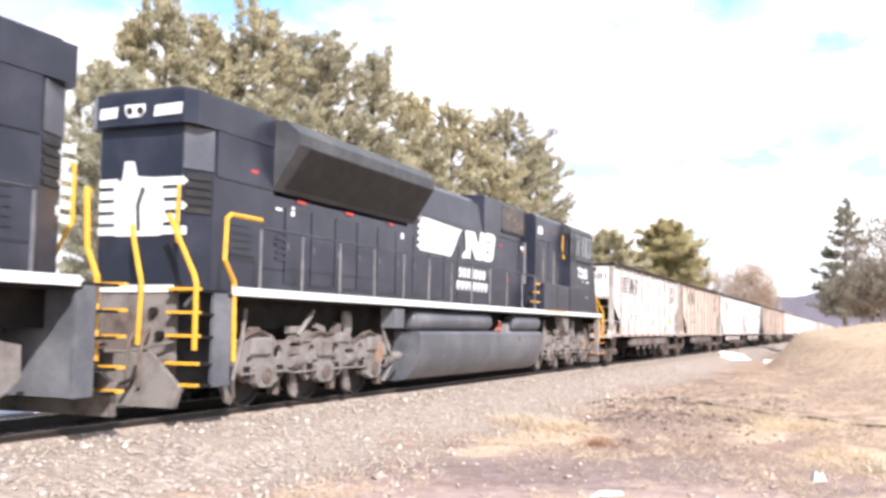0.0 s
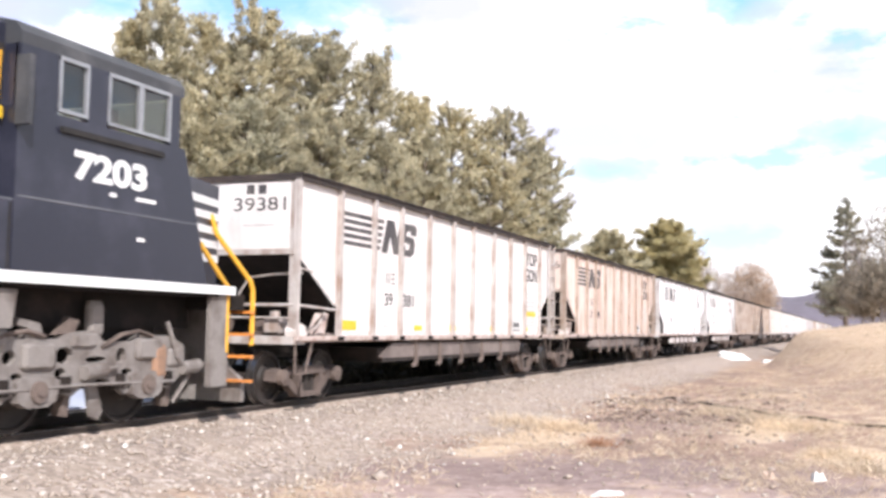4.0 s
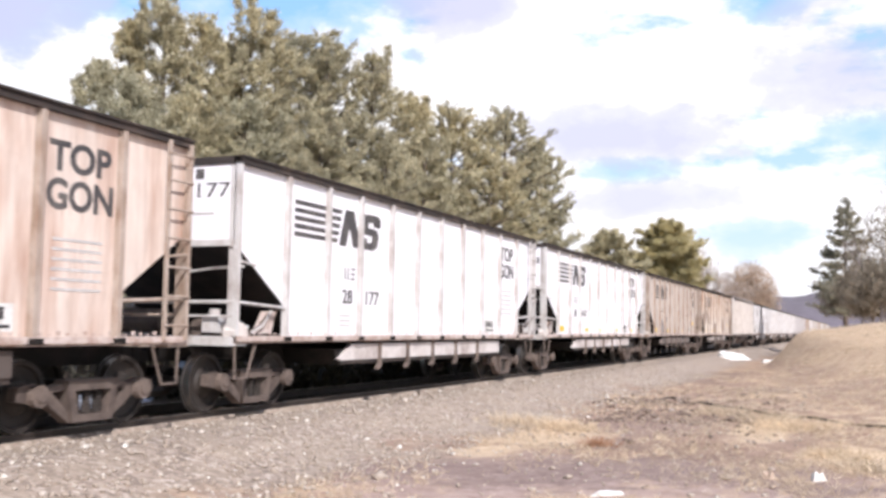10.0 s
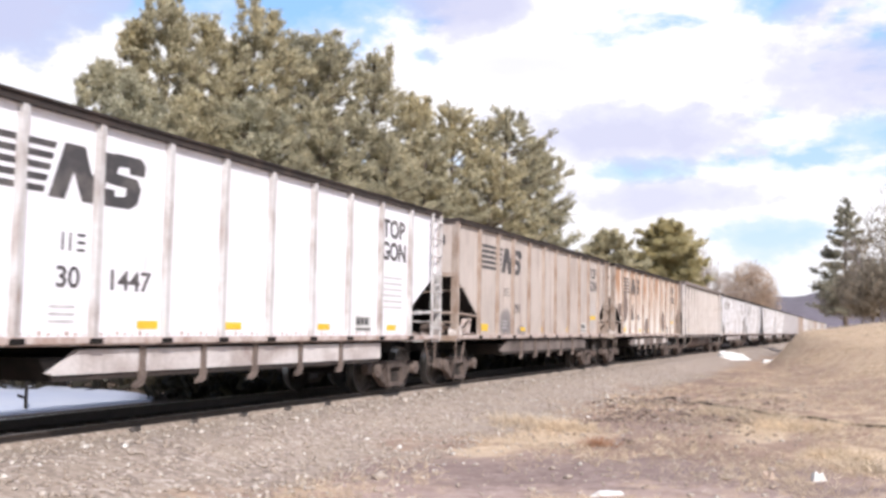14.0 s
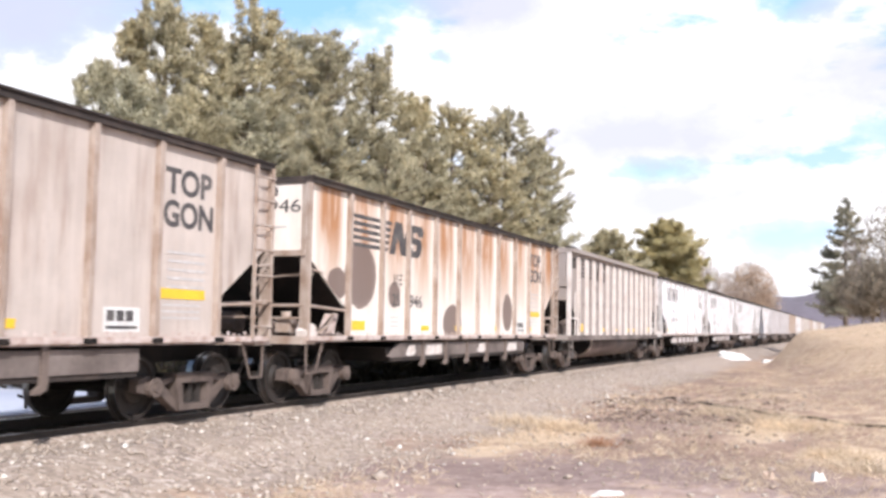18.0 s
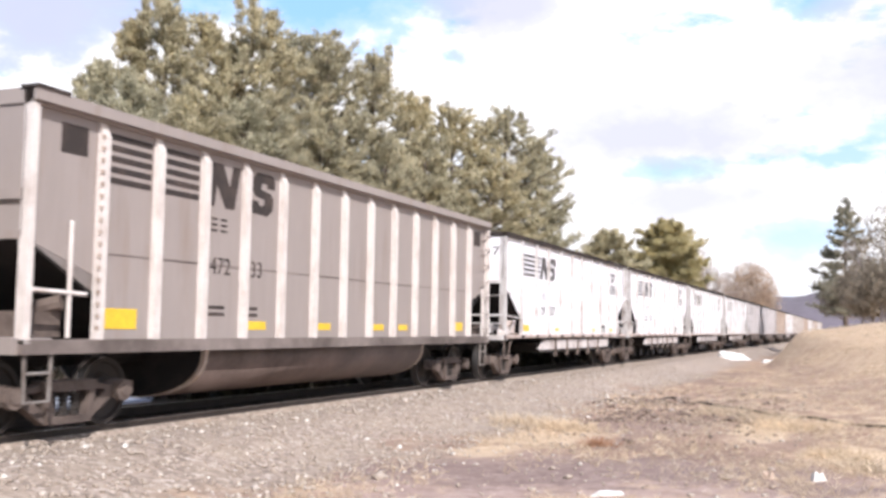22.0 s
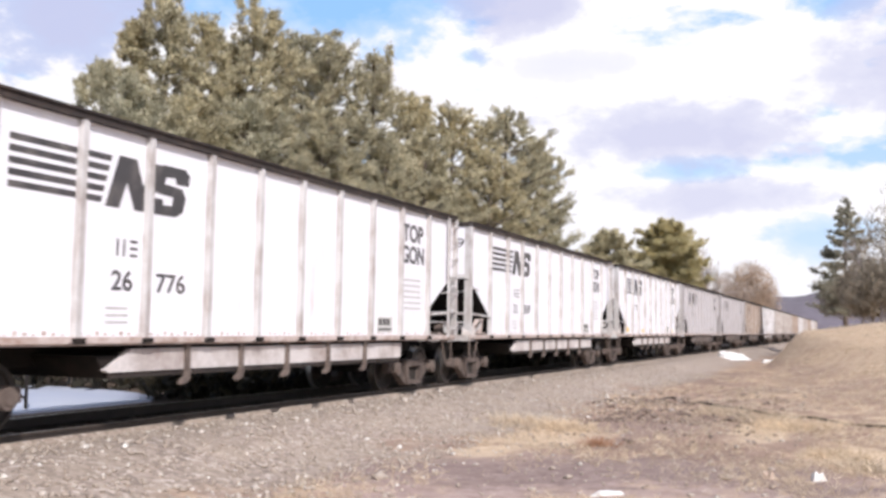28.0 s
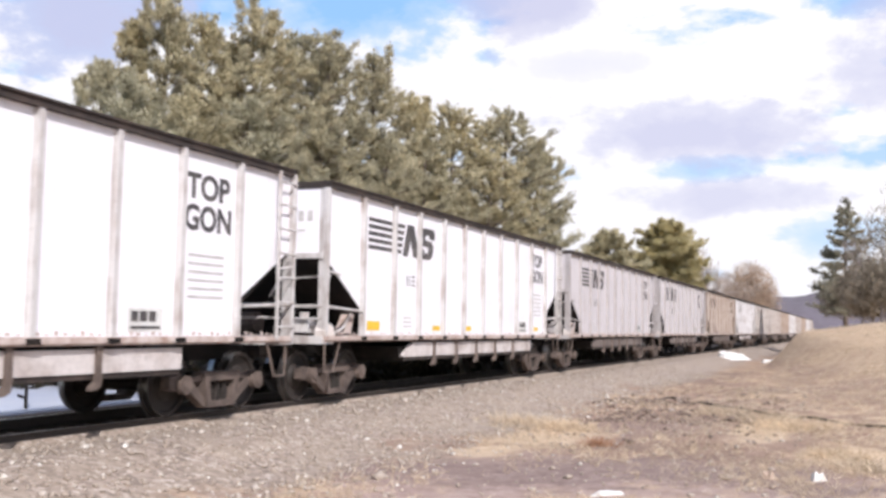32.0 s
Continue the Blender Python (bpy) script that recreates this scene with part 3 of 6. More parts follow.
# ---- trees ----
def leaf_material(name, a, b, c):
    m, nt, bs = material(name)
    geo = nt.nodes.new("ShaderNodeNewGeometry")
    col = ramp(nt, geo.outputs["Random Per Island"], [(0.0, a), (0.5, b), (1.0, c)])
    # noise puts lit and shaded clumps into the foliage colour
    big = ramp(nt, noise_of(nt, coords(nt, (1, 1, 1)), 1.1, 4), [(0.34, 0.62), (0.66, 1.28)])
    oi = nt.nodes.new("ShaderNodeObjectInfo")
    col = mix(nt, 1.0, col, ramp(nt, oi.outputs["Random"], [(0.0, (1.0, 0.95, 0.86)), (0.5, (0.96, 0.94, 0.91)), (1.0, (0.86, 0.87, 0.88))]), "MULTIPLY")
    nt.links.new(mix(nt, 1.0, col, big, "MULTIPLY"), bs.inputs["Base Color"])
    bs.inputs["Roughness"].default_value = 0.6
    tl = nt.nodes.new("ShaderNodeBsdfTranslucent")
    nt.links.new(col, tl.inputs[0])
    ms = nt.nodes.new("ShaderNodeMixShader")
    ms.inputs[0].default_value = 0.42
    nt.links.new(bs.outputs[0], ms.inputs[1])
    nt.links.new(tl.outputs[0], ms.inputs[2])
    nt.links.new(ms.outputs[0], nt.nodes["Material Output"].inputs[0])
    return m


M["needle"] = leaf_material("pine_needles", (0.27, 0.252, 0.175), (0.55, 0.51, 0.36), (0.84, 0.77, 0.56))
M["needle_gold"] = leaf_material("golden_green_needles", (0.31, 0.27, 0.14), (0.60, 0.52, 0.29), (0.88, 0.77, 0.46))
M["needle_grey"] = leaf_material("grey_green_needles", (0.25, 0.24, 0.18), (0.51, 0.475, 0.345), (0.80, 0.73, 0.52))
M["spruce"] = leaf_material("spruce_needles", (0.20, 0.205, 0.175), (0.36, 0.355, 0.29), (0.52, 0.49, 0.40))
M["bark"] = worn("pine_bark", (0.10, 0.075, 0.06), (0.17, 0.13, 0.105), rough=0.95, scale=5, stretch=(1, 1, 0.3))
# near-black: the shade behind the train is put into this foliage colour
M["bramble"] = leaf_material("shaded_bramble", (0.02, 0.018, 0.012), (0.035, 0.03, 0.018), (0.06, 0.05, 0.03))
M["greytwig"] = leaf_material("grey_twig_ends", (0.24, 0.205, 0.16), (0.34, 0.29, 0.23), (0.46, 0.39, 0.30))
M["palebark"] = worn("pale_grey_bark", (0.42, 0.37, 0.37), (0.30, 0.25, 0.24), rough=0.95, scale=5)
M["bud"] = leaf_material("bare_twig_ends", (0.36, 0.28, 0.235), (0.52, 0.41, 0.34), (0.66, 0.54, 0.44))
M["twig"] = worn("bare_twigs", (0.20, 0.15, 0.12), (0.30, 0.24, 0.20), rough=0.95, scale=5)


def tufts(rng, centres, dirs, size, needles, width):
    """Bundles of pointed needles round each centre, pointing roughly along dirs."""
    n = len(centres)
    c = np.repeat(centres, needles, 0)
    d = np.repeat(dirs, needles, 0) * 0.9 + rng.normal(0, 0.62, (n * needles, 3))
    d /= np.linalg.norm(d, axis=1, keepdims=True) + 1e-9
    s = size * rng.uniform(0.55, 1.2, (n * needles, 1))
    side = np.cross(d, rng.normal(0, 1, (n * needles, 3)))
    side /= np.linalg.norm(side, axis=1, keepdims=True) + 1e-9
    base_pt = c + rng.normal(0, size * 0.25, c.shape)
    w = width * s
    v = np.stack([base_pt - side * w, base_pt + side * w, base_pt + d * s], 1).reshape(-1, 3)
    f = np.arange(len(v)).reshape(-1, 3)
    return v, f


def pine(x, y, h, width, seed, mat="needle", low=0.1, limbs=112, per=6, size=0.17, needles=5, bulge=0.36, puff=0.56, tops=8, label="", rounded=1.35, tiers=0, lift=0.32):
    """A pine: tapered trunk, limbs that bend upwards, and feathery sprays of needle tufts along them, with a few thin leaders on top. With tiers the limbs stand in level whorls."""
    rng = np.random.default_rng(seed)
    z0 = float(height(x, y)) - 0.05
    tree = empty("pine_tree")
    tree.location = (x, y, z0)
    bend = rng.normal(0, 0.015, 2)
    tr, lm = S(), S()
    prev = None
    for i in range(9):
        t = i / 8
        p = Vector((bend[0] * h * t * t, bend[1] * h * t * t, t * h * 0.985))
        r = 0.017 * h * (1 - t) ** 0.9 + 0.012
        if prev:
            tr.rod(prev[0], p, prev[1], 8, r)
        prev = (p, r)
    cs, ds = [], []

    def spray(base_pt, way, length, k):
        """A fan of k twigs, flattened like a hand, each set with needles along its length."""
        way = way / (np.linalg.norm(way) + 1e-9)
        side = np.cross(way, [0, 0, 1.0])
        side /= np.linalg.norm(side) + 1e-9
        for _ in range(k):
            d = way + side * rng.normal(0, 0.75) + np.array([0, 0, rng.normal(0.22, 0.30)])
            d /= np.linalg.norm(d)
            q = np.linspace(0.12, 1.0, 6)[:, None]
            cs.append(base_pt + d * length * rng.uniform(0.55, 1.25) * q + rng.normal(0, 0.035, (6, 3)))
            ds.append(np.tile(d + np.array([0, 0, 0.25]), (6, 1)))

    for i in range(limbs):
        t = low + (0.985 - low) * ((i + rng.uniform(0, 1)) / limbs) ** 0.88
        if tiers:
            t = low + (0.97 - low) * (math.floor((t - low) / (0.97 - low) * tiers) + 0.5 + rng.normal(0, 0.2)) / tiers
        a = i * 2.39996 + rng.normal(0, 0.4)
        if t < bulge:
            prof = 0.72 + 0.28 * (t - low) / max(0.05, bulge - low)
        else:
            prof = max(0.0, 1 - ((t - bulge) / (1 - bulge)) ** rounded) ** 0.9 + 0.06
        stray = t > 0.55 and rng.uniform() < 0.16
        reach = width * prof * (rng.uniform(1.1, 1.4) if stray else rng.uniform(0.45, 1.08))
        rise = lift * (rng.uniform(0.1, 1.2) + 1.2 * t)
        start = np.array([bend[0] * h * t * t, bend[1] * h * t * t, t * h * 0.97])
        out = np.array([math.cos(a), math.sin(a), 0.0])

        def along(u):
            return start + out * reach * u + np.array([0, 0, reach * rise * (0.55 * u + 0.45 * u * u)])

        lm.path([along(u) for u in (0.0, 0.4, 0.75, 1.0)], 0.008 * reach + 0.008, 4)
        n = max(2, round(reach / width * 4.6) + 1)
        for j in range(n):
            u = 1.0 - 0.72 * j / n * rng.uniform(0.75, 1.1)
            w2 = out + np.array([0, 0, rise * 0.9]) + rng.normal(0, 0.30, 3)
            spray(along(u), w2, puff * rng.uniform(0.6, 1.2) * (0.45 + 0.55 * min(1.0, reach / width)), max(2, int(per * rng.uniform(0.7, 1.3) * (1.0 - 0.55 * max(0.0, (t - 0.6) / 0.4)))))
    # thin leaders above the crown
    top = np.array([bend[0] * h, bend[1] * h, h * 0.985])
    for k in range(tops):
        off = np.array([rng.normal(0, 0.30), rng.normal(0, 0.30), 0]) * width * (0 if k == 0 else 1)
        length = h * (0.15 if k == 0 else rng.uniform(0.07, 0.14))
        foot = top + off - np.array([0, 0, length * (1.0 if k == 0 else rng.uniform(1.15, 1.7))])
        tip = foot + np.array([rng.normal(0, 0.10), rng.normal(0, 0.10), 1.0]) * length
        lm.rod(foot, tip, 0.02, 4, 0.006)
        for q in np.arange(0.1, 1.01, 0.16):
            c0 = foot + (tip - foot) * q
            for _ in range(2):
                g = rng.uniform(0, 6.28)
                spray(c0, np.array([math.cos(g), math.sin(g), 0.9]), puff * 0.62 * (1.15 - 0.75 * q), 2)
    v, f = tufts(rng, np.concatenate(cs), np.concatenate(ds), size, needles, 0.12)
    part("trunk", tr, M["bark"], tree, smooth=True)
    tagged(part("branchwork", lm, M["bark"], tree), kind="stuff")
    crown = new("crown", mesh_np("crown", v, f, [M[mat]]))
    crown.parent = tree
    return tagged(tree, label or "tall olive-green pine with ragged crown behind the track", "tree", "pines behind the track")


def bare_tree(x, y, h, width, seed, label, mat="twig", depth=5, name="bare_tree", group="bare trees", haze=0, spread_m=3.0, twig=0.9, ends="bud"):
    rng = random.Random(seed)
    z0 = float(height(x, y)) - 0.05
    tree = empty(name)
    tree.location = (x, y, z0)
    tr, br = S(), S()

    def grow(p, d, length, r, k):
        q = p + d * length
        (tr if k == depth else br).rod(p, q, r, 5 if k > 2 else 3, r * 0.65)
        if k == 0:
            return
        for _ in range(3 if k > 1 else 4):
            e = (d + Vector((rng.uniform(-1, 1), rng.uniform(-1, 1), rng.uniform(-0.35, 0.75))) * (0.62 * width)).normalized()
            s = q if rng.random() < 0.6 else p.lerp(q, rng.uniform(0.4, 0.95))
            grow(s, e, length * rng.uniform(0.62, 0.86), r * 0.58, k - 1)

    grow(Vector((0, 0, 0)), Vector((0, 0, 1)), h * 0.27, h * 0.014 + 0.03, depth)
    part("trunk", tr, M[mat], tree)
    tagged(part("branchwork", br, M[mat], tree), kind="stuff")
    if haze:
        r2 = np.random.default_rng(seed)
        q = r2.normal(0, 1, (haze, 3))
        q /= np.linalg.norm(q, axis=1, keepdims=True)
        q *= r2.uniform(0.25, 1.0, (haze, 1)) ** 0.6
        q[:, 0] *= spread_m
        q[:, 1] *= spread_m
        q[:, 2] = h * 0.62 + q[:, 2] * h * 0.42
        tv, tf = tufts(r2, q, np.tile([0, 0, 0.9], (haze, 1)), twig, 5, 0.045)
        tw = new("twigs_and_buds", mesh_np("twig_crown", tv, tf, [M[ends]]))
        tw.name = "twig_crown"
        tw.parent = tree
    return tagged(tree, label, "tree", group)


def spot(u, v, dist):
    """A point at a distance from the eye, u and v in degrees right of and above the lens axis's level."""
    a = TH - radians(u)
    return EYE.x - math.sin(a) * dist, EYE.y + math.cos(a) * dist


def place(px, dist):
    """Ground place under the direction px (across the view, 1568 wide) at a distance."""
    a = TH - math.atan((px - 784) / 1767.2)
    return EYE.x - math.sin(a) * dist, EYE.y + math.cos(a) * dist


def tall(px_y, dist, ground_z=-0.5):
    return (578 - px_y) / 1767.2 * dist + 1.4 - ground_z


SWAY = []


def row_pine(px, top, dist, width, seed, sway=0.0, **kw):
    x, y = place(px, dist)
    t = pine(x, y, tall(top, dist, float(height(x, y))), width, seed, **kw)
    SWAY.append((t, sway))
    return t


row_pine(165, 128, 35, 1.3, 33, 0.9, limbs=60)
row_pine(215, 44, 37, 1.7, 12, 0.9, limbs=80, rounded=0.9)
row_pine(274, -8, 36, 2.2, 11, 1.0, rounded=0.9)
row_pine(345, 34, 38.5, 2.4, 13, 0.6)
row_pine(400, 62, 37, 2.4, 30, 0.6)
row_pine(455, 12, 38, 2.7, 14, 0.55, mat="needle_grey")
row_pine(530, 46, 41, 2.6, 28, 0.5)
row_pine(585, 44, 39, 2.7, 15, 0.4, mat="needle_grey")
row_pine(655, 76, 41, 2.3, 16, 0.4, mat="needle_grey")
row_pine(712, 150, 43, 1.9, 17, 0.35, lift=0.15)
row_pine(800, 176, 47, 2.9, 18, 0.15, rounded=2.1)
row_pine(893, 180, 49, 3.0, 19, 0.15, rounded=2.1, mat="needle_grey")
row_pine(948, 238, 51, 2.1, 43, 0.1, rounded=1.7, lift=0.3)
row_pine(215, 150, 31, 1.9, 21, 0.2, low=0.02, tops=2)
row_pine(330, 165, 33, 2.2, 31, 0.2, low=0.02, tops=2)
row_pine(440, 175, 34, 2.4, 22, 0.2, low=0.02, tops=2)
row_pine(560, 190, 36, 2.5, 23, 0.2, low=0.02, tops=2, mat="needle_grey")
row_pine(680, 235, 38, 2.4, 29, 0.2, low=0.02, tops=2, mat="needle_grey")
row_pine(860, 262, 44, 3.0, 24, 0.1, low=0.02, tops=2)
row_pine(745, 225, 42, 2.6, 32, 0.1, low=0.02, tops=2)
row_pine(1078, 402, 84, 2.3, 25, 0.0, size=0.26, needles=6, per=7, limbs=120, puff=0.7, low=0.2, bulge=0.40, rounded=1.6, lift=0.28, label="low rounded pine farther along the track")
row_pine(1188, 386, 100, 3.3, 26, 0.0, mat="needle_gold", size=0.28, needles=7, per=9, puff=0.85, limbs=175, low=0.2, bulge=0.42, rounded=1.7, lift=0.28, label="broad sunlit pine farther along the track")
row_pine(1497, 360, 95, 3.1, 27, 0.1, mat="spruce", size=0.24, per=5, limbs=110, bulge=0.16, puff=0.72, tops=3, rounded=1.05, tiers=10, lift=0.16, label="dark narrow spruce with level tiers on the grassy bank")
for px, top, dist, w, sd, n, sp in ((1330, 462, 170, 0.9, 41, 1700, 4.2), (1303, 500, 165, 0.9, 42, 500, 2.4), (1362, 498, 190, 0.8, 43, 500, 2.6), (1262, 470, 150, 0.8, 44, 420, 3.0), (1235, 430, 150, 0.8, 45, 260, 2.6)):
    x, y = place(px, dist)
    bare_tree(x, y, tall(top, dist) * 0.92, w, sd, "leafless tan-brown tree beyond the far cars", depth=4, haze=n, spread_m=sp)
for px, top, dist, w, sd, n, sp in ((1562, 375, 72, 0.9, 51, 260, 2.4), (1605, 330, 78, 0.9, 52, 300, 3.0), (1528, 462, 84, 0.9, 53, 900, 2.0), (1570, 455, 70, 0.9, 54, 900, 1.9), (1495, 490, 100, 0.9, 55, 700, 2.2), (1545, 495, 80, 0.9, 56, 900, 1.9)):
    x, y = place(px, dist)
    bare_tree(x, y, tall(top, dist, float(height(x, y))) * 0.92, w, sd, "leafless grey-brown tree on the grassy bank", mat="palebark", depth=5, haze=n, spread_m=sp, twig=0.7, ends="greytwig")

# undergrowth along the far shore, its shade put into the colour
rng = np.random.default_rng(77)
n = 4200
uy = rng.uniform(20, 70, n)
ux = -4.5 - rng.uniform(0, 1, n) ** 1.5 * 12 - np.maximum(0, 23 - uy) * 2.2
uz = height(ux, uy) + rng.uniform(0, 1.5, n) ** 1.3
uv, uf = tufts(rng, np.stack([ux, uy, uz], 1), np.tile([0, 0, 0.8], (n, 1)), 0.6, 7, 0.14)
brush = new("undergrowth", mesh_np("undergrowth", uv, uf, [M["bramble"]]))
tagged(brush, "tangled undergrowth below the pines, shade put into its colour", "undergrowth", kind="stuff")

# brush added on the slope right behind the track, shade put into its colour
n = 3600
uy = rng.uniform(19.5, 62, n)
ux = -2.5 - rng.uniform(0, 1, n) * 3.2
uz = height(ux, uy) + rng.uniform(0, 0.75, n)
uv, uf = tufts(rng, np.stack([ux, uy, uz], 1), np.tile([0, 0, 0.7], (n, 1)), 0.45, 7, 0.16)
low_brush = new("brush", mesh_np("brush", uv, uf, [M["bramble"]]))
tagged(low_brush, "leafless brush added right behind the track, shade put into its colour", "undergrowth", kind="stuff")

# far wooded hill
# distance haze is put into this purple-grey
hill_m = worn("far_woods", (0.165, 0.145, 0.175), (0.12, 0.105, 0.12), rough=1.0, scale=0.02)
hv, hf = [], []
for i in range(161):
    x = -700 + i * 10
    z = 28 + 10 * math.sin(x * 0.006 + 1) + 4 * math.sin(x * 0.031) + 2.5 * random.random()
    hv += [(x, 800 + 30 * math.sin(x * 0.01), -3), (x, 830, z * 0.72), (x, 900, z)]
for i in range(160):
    for j in (0, 1):
        a = i * 3 + j
        hf.append((a, a + 3, a + 4, a + 1))
hill = new("far_hill", mesh_np("far_hill", hv, hf, [hill_m]))
tagged(hill, "distant leafless wooded hill, purple-brown", "hill", kind="structure")


# ---- freight cars ----
PITCH = 16.35
LEN, SILL = 15.2, 1.12
POSTS = [1.47, 2.87, 4.14, 5.52, 6.84, 8.15, 9.50, 10.85, 12.20, 13.62]
# an older series is a little longer, with wider sheets
LONG_LEN, LONG_KINDS = 15.42, ("offwhite", "rusty", "brown", "patched")
LONG_POSTS = [1.54, 2.94, 4.20, 5.68, 7.12, 8.42, 9.95, 11.33, 12.61, 14.02]


def wheel_mesh(r=0.457):
    prof = [(-0.07, 0.12), (-0.07, 0.2), (-0.02, 0.23), (-0.02, r - 0.09), (-0.075, r - 0.06), (-0.075, r + 0.028), (-0.05, r + 0.028), (-0.04, r), (0.065, r - 0.004), (0.065, r - 0.06), (0.02, r - 0.085), (0.0, 0.24), (0.05, 0.2), (0.07, 0.12)]
    return prof


def wheelset_mesh(r):
    s = S()
    for sx in (1, -1):
        s.lathe([(o * sx, q) for o, q in wheel_mesh(r)], (sx * 0.765, 0, 0), 28)
    s.rod((-1.1, 0, 0), (1.1, 0, 0), 0.085, 10)
    me = s.mesh("wheelset", M["wheel"])
    me.materials.append(M["tread"])
    for p in me.polygons:
        c = p.center
        if math.hypot(c.y, c.z) > r - 0.012 and abs(p.normal.x) < 0.6:
            p.material_index = 1
    return me


WHEELS = []
WHEEL_ME = wheelset_mesh(0.457)


def sidecap(sx):
    """The raised outer window frame of a side frame."""
    x0, x1 = sorted((sx * 1.09, sx * 1.15))
    s = S()
    ring = [(-0.47, 0.64), (0.47, 0.64), (0.36, 0.11), (-0.36, 0.11)]
    hole = [(-0.33, 0.51), (0.33, 0.51), (0.27, 0.20), (-0.27, 0.20)]
    vs = [(x, *p) for x in (x0, x1) for p in ring + hole]
    fs = []
    for i in range(4):
        j = (i + 1) % 4
        fs += [(i, j, 4 + j, 4 + i), (8 + i, 12 + i, 12 + j, 8 + j), (i, 8 + i, 8 + j, j), (4 + i, 4 + j, 12 + j, 12 + i)]
    return s.add(vs, fs).mesh("frame_window", M["castframe"])


def sideframe(sx):
    """A cast side frame of a three-piece truck: arch with two pedestals, window with springs."""
    s = S()
    x0, x1 = sorted((sx * 0.93, sx * 1.09))
    outline = [(-1.24, 0.42), (-1.22, 0.59), (-0.98, 0.63), (-0.76, 0.56), (-0.5, 0.60), (-0.46, 0.65), (0.46, 0.65), (0.5, 0.60), (0.76, 0.56), (0.98, 0.63), (1.22, 0.59), (1.24, 0.42), (1.06, 0.38), (0.80, 0.40), (0.66, 0.30), (0.36, 0.10), (-0.36, 0.10), (-0.66, 0.30), (-0.80, 0.40), (-1.06, 0.38)]
    holes = [[(-0.33, 0.52), (0.33, 0.52), (0.27, 0.20), (-0.27, 0.20)], [(-0.68, 0.50), (-0.44, 0.53), (-0.39, 0.26)], [(0.39, 0.26), (0.44, 0.53), (0.68, 0.50)]]
    s.plate(outline, holes, x0, x1)
    return s.mesh("sideframe", M["castframe"])


FRAME_ME = {1: sideframe(1), -1: sideframe(-1)}
CAPS_ME = {1: sidecap(1), -1: sidecap(-1)}
SPRING_ME = S()
coil = []
for z in range(6):
    coil += [(0.0 + z * 0.065, 0.085), (0.04 + z * 0.065, 0.085), (0.05 + z * 0.065, 0.06)]
SPRING_ME.lathe(coil, (0, 0, 0), 8)
SPRING_ME.v = [(b * 0.7 + 1.02, c * 0.8, 0.16 + a * 0.85) for a, b, c in SPRING_ME.v]
SPRING_ME = SPRING_ME.mesh("spring", M["spring"])
CAP_ME = S()
CAP_ME.rod((1.08, 0, 0), (1.19, 0, 0), 0.14, 12).rod((1.19, 0, 0), (1.215, 0, 0), 0.08, 8)
CAP_ME = CAP_ME.mesh("bearing_cap", M["truck"])
BOLSTER_ME = S().box(-0.95, -0.19, 0.42, 0.95, 0.19, 0.62).rod((0, 0, 0.6), (0, 0, 0.95), 0.25, 12).mesh("truck", M["steel_dark"])


def truck(parent, y):
    t = part("truck", BOLSTER_ME, None, parent, "rusty cast steel truck", at=(0, y, 0))
    for sx in (1, -1):
        part("sideframe", FRAME_ME[sx], None, t)
        part("frame_window", CAPS_ME[sx], None, t)
    for dy in (-0.2, 0.0, 0.2):
        part("spring", SPRING_ME, None, t, at=(0, dy, 0))
    for dy in (-0.95, 0.95):
        w = part("wheelset", WHEEL_ME, None, t, at=(0, dy, 0.457))
        WHEELS.append((w, dy, 0.457))
        part("bearing_cap", CAP_ME, None, t, at=(0, dy, 0.475))
    return t


def coupler(parent, y, d, z=0.86):
    s = S()
    s.box(-0.09, y, z - 0.09, 0.09, y + d * 0.45, z + 0.09)
    s.prism([(-0.16, y + d * 0.42), (0.13, y + d * 0.40), (0.17, y + d * 0.58), (0.05, y + d * 0.68), (-0.02, y + d * 0.55), (-0.15, y + d * 0.66)], "z", z - 0.16, z + 0.16)
    return part("coupler", s, M["steel_dark"], parent)


def trainline(parent, y, d):
    s = S()
    pts = [(0.35, y + d * t * 0.55, 0.78 - 0.42 * math.sin(math.pi * min(1, t) * 0.55)) for t in (0, 0.25, 0.5, 0.75, 1.0)]
    s.path(pts, 0.03, 6)
    return part("air_hose", s, M["steel_dark"], parent)


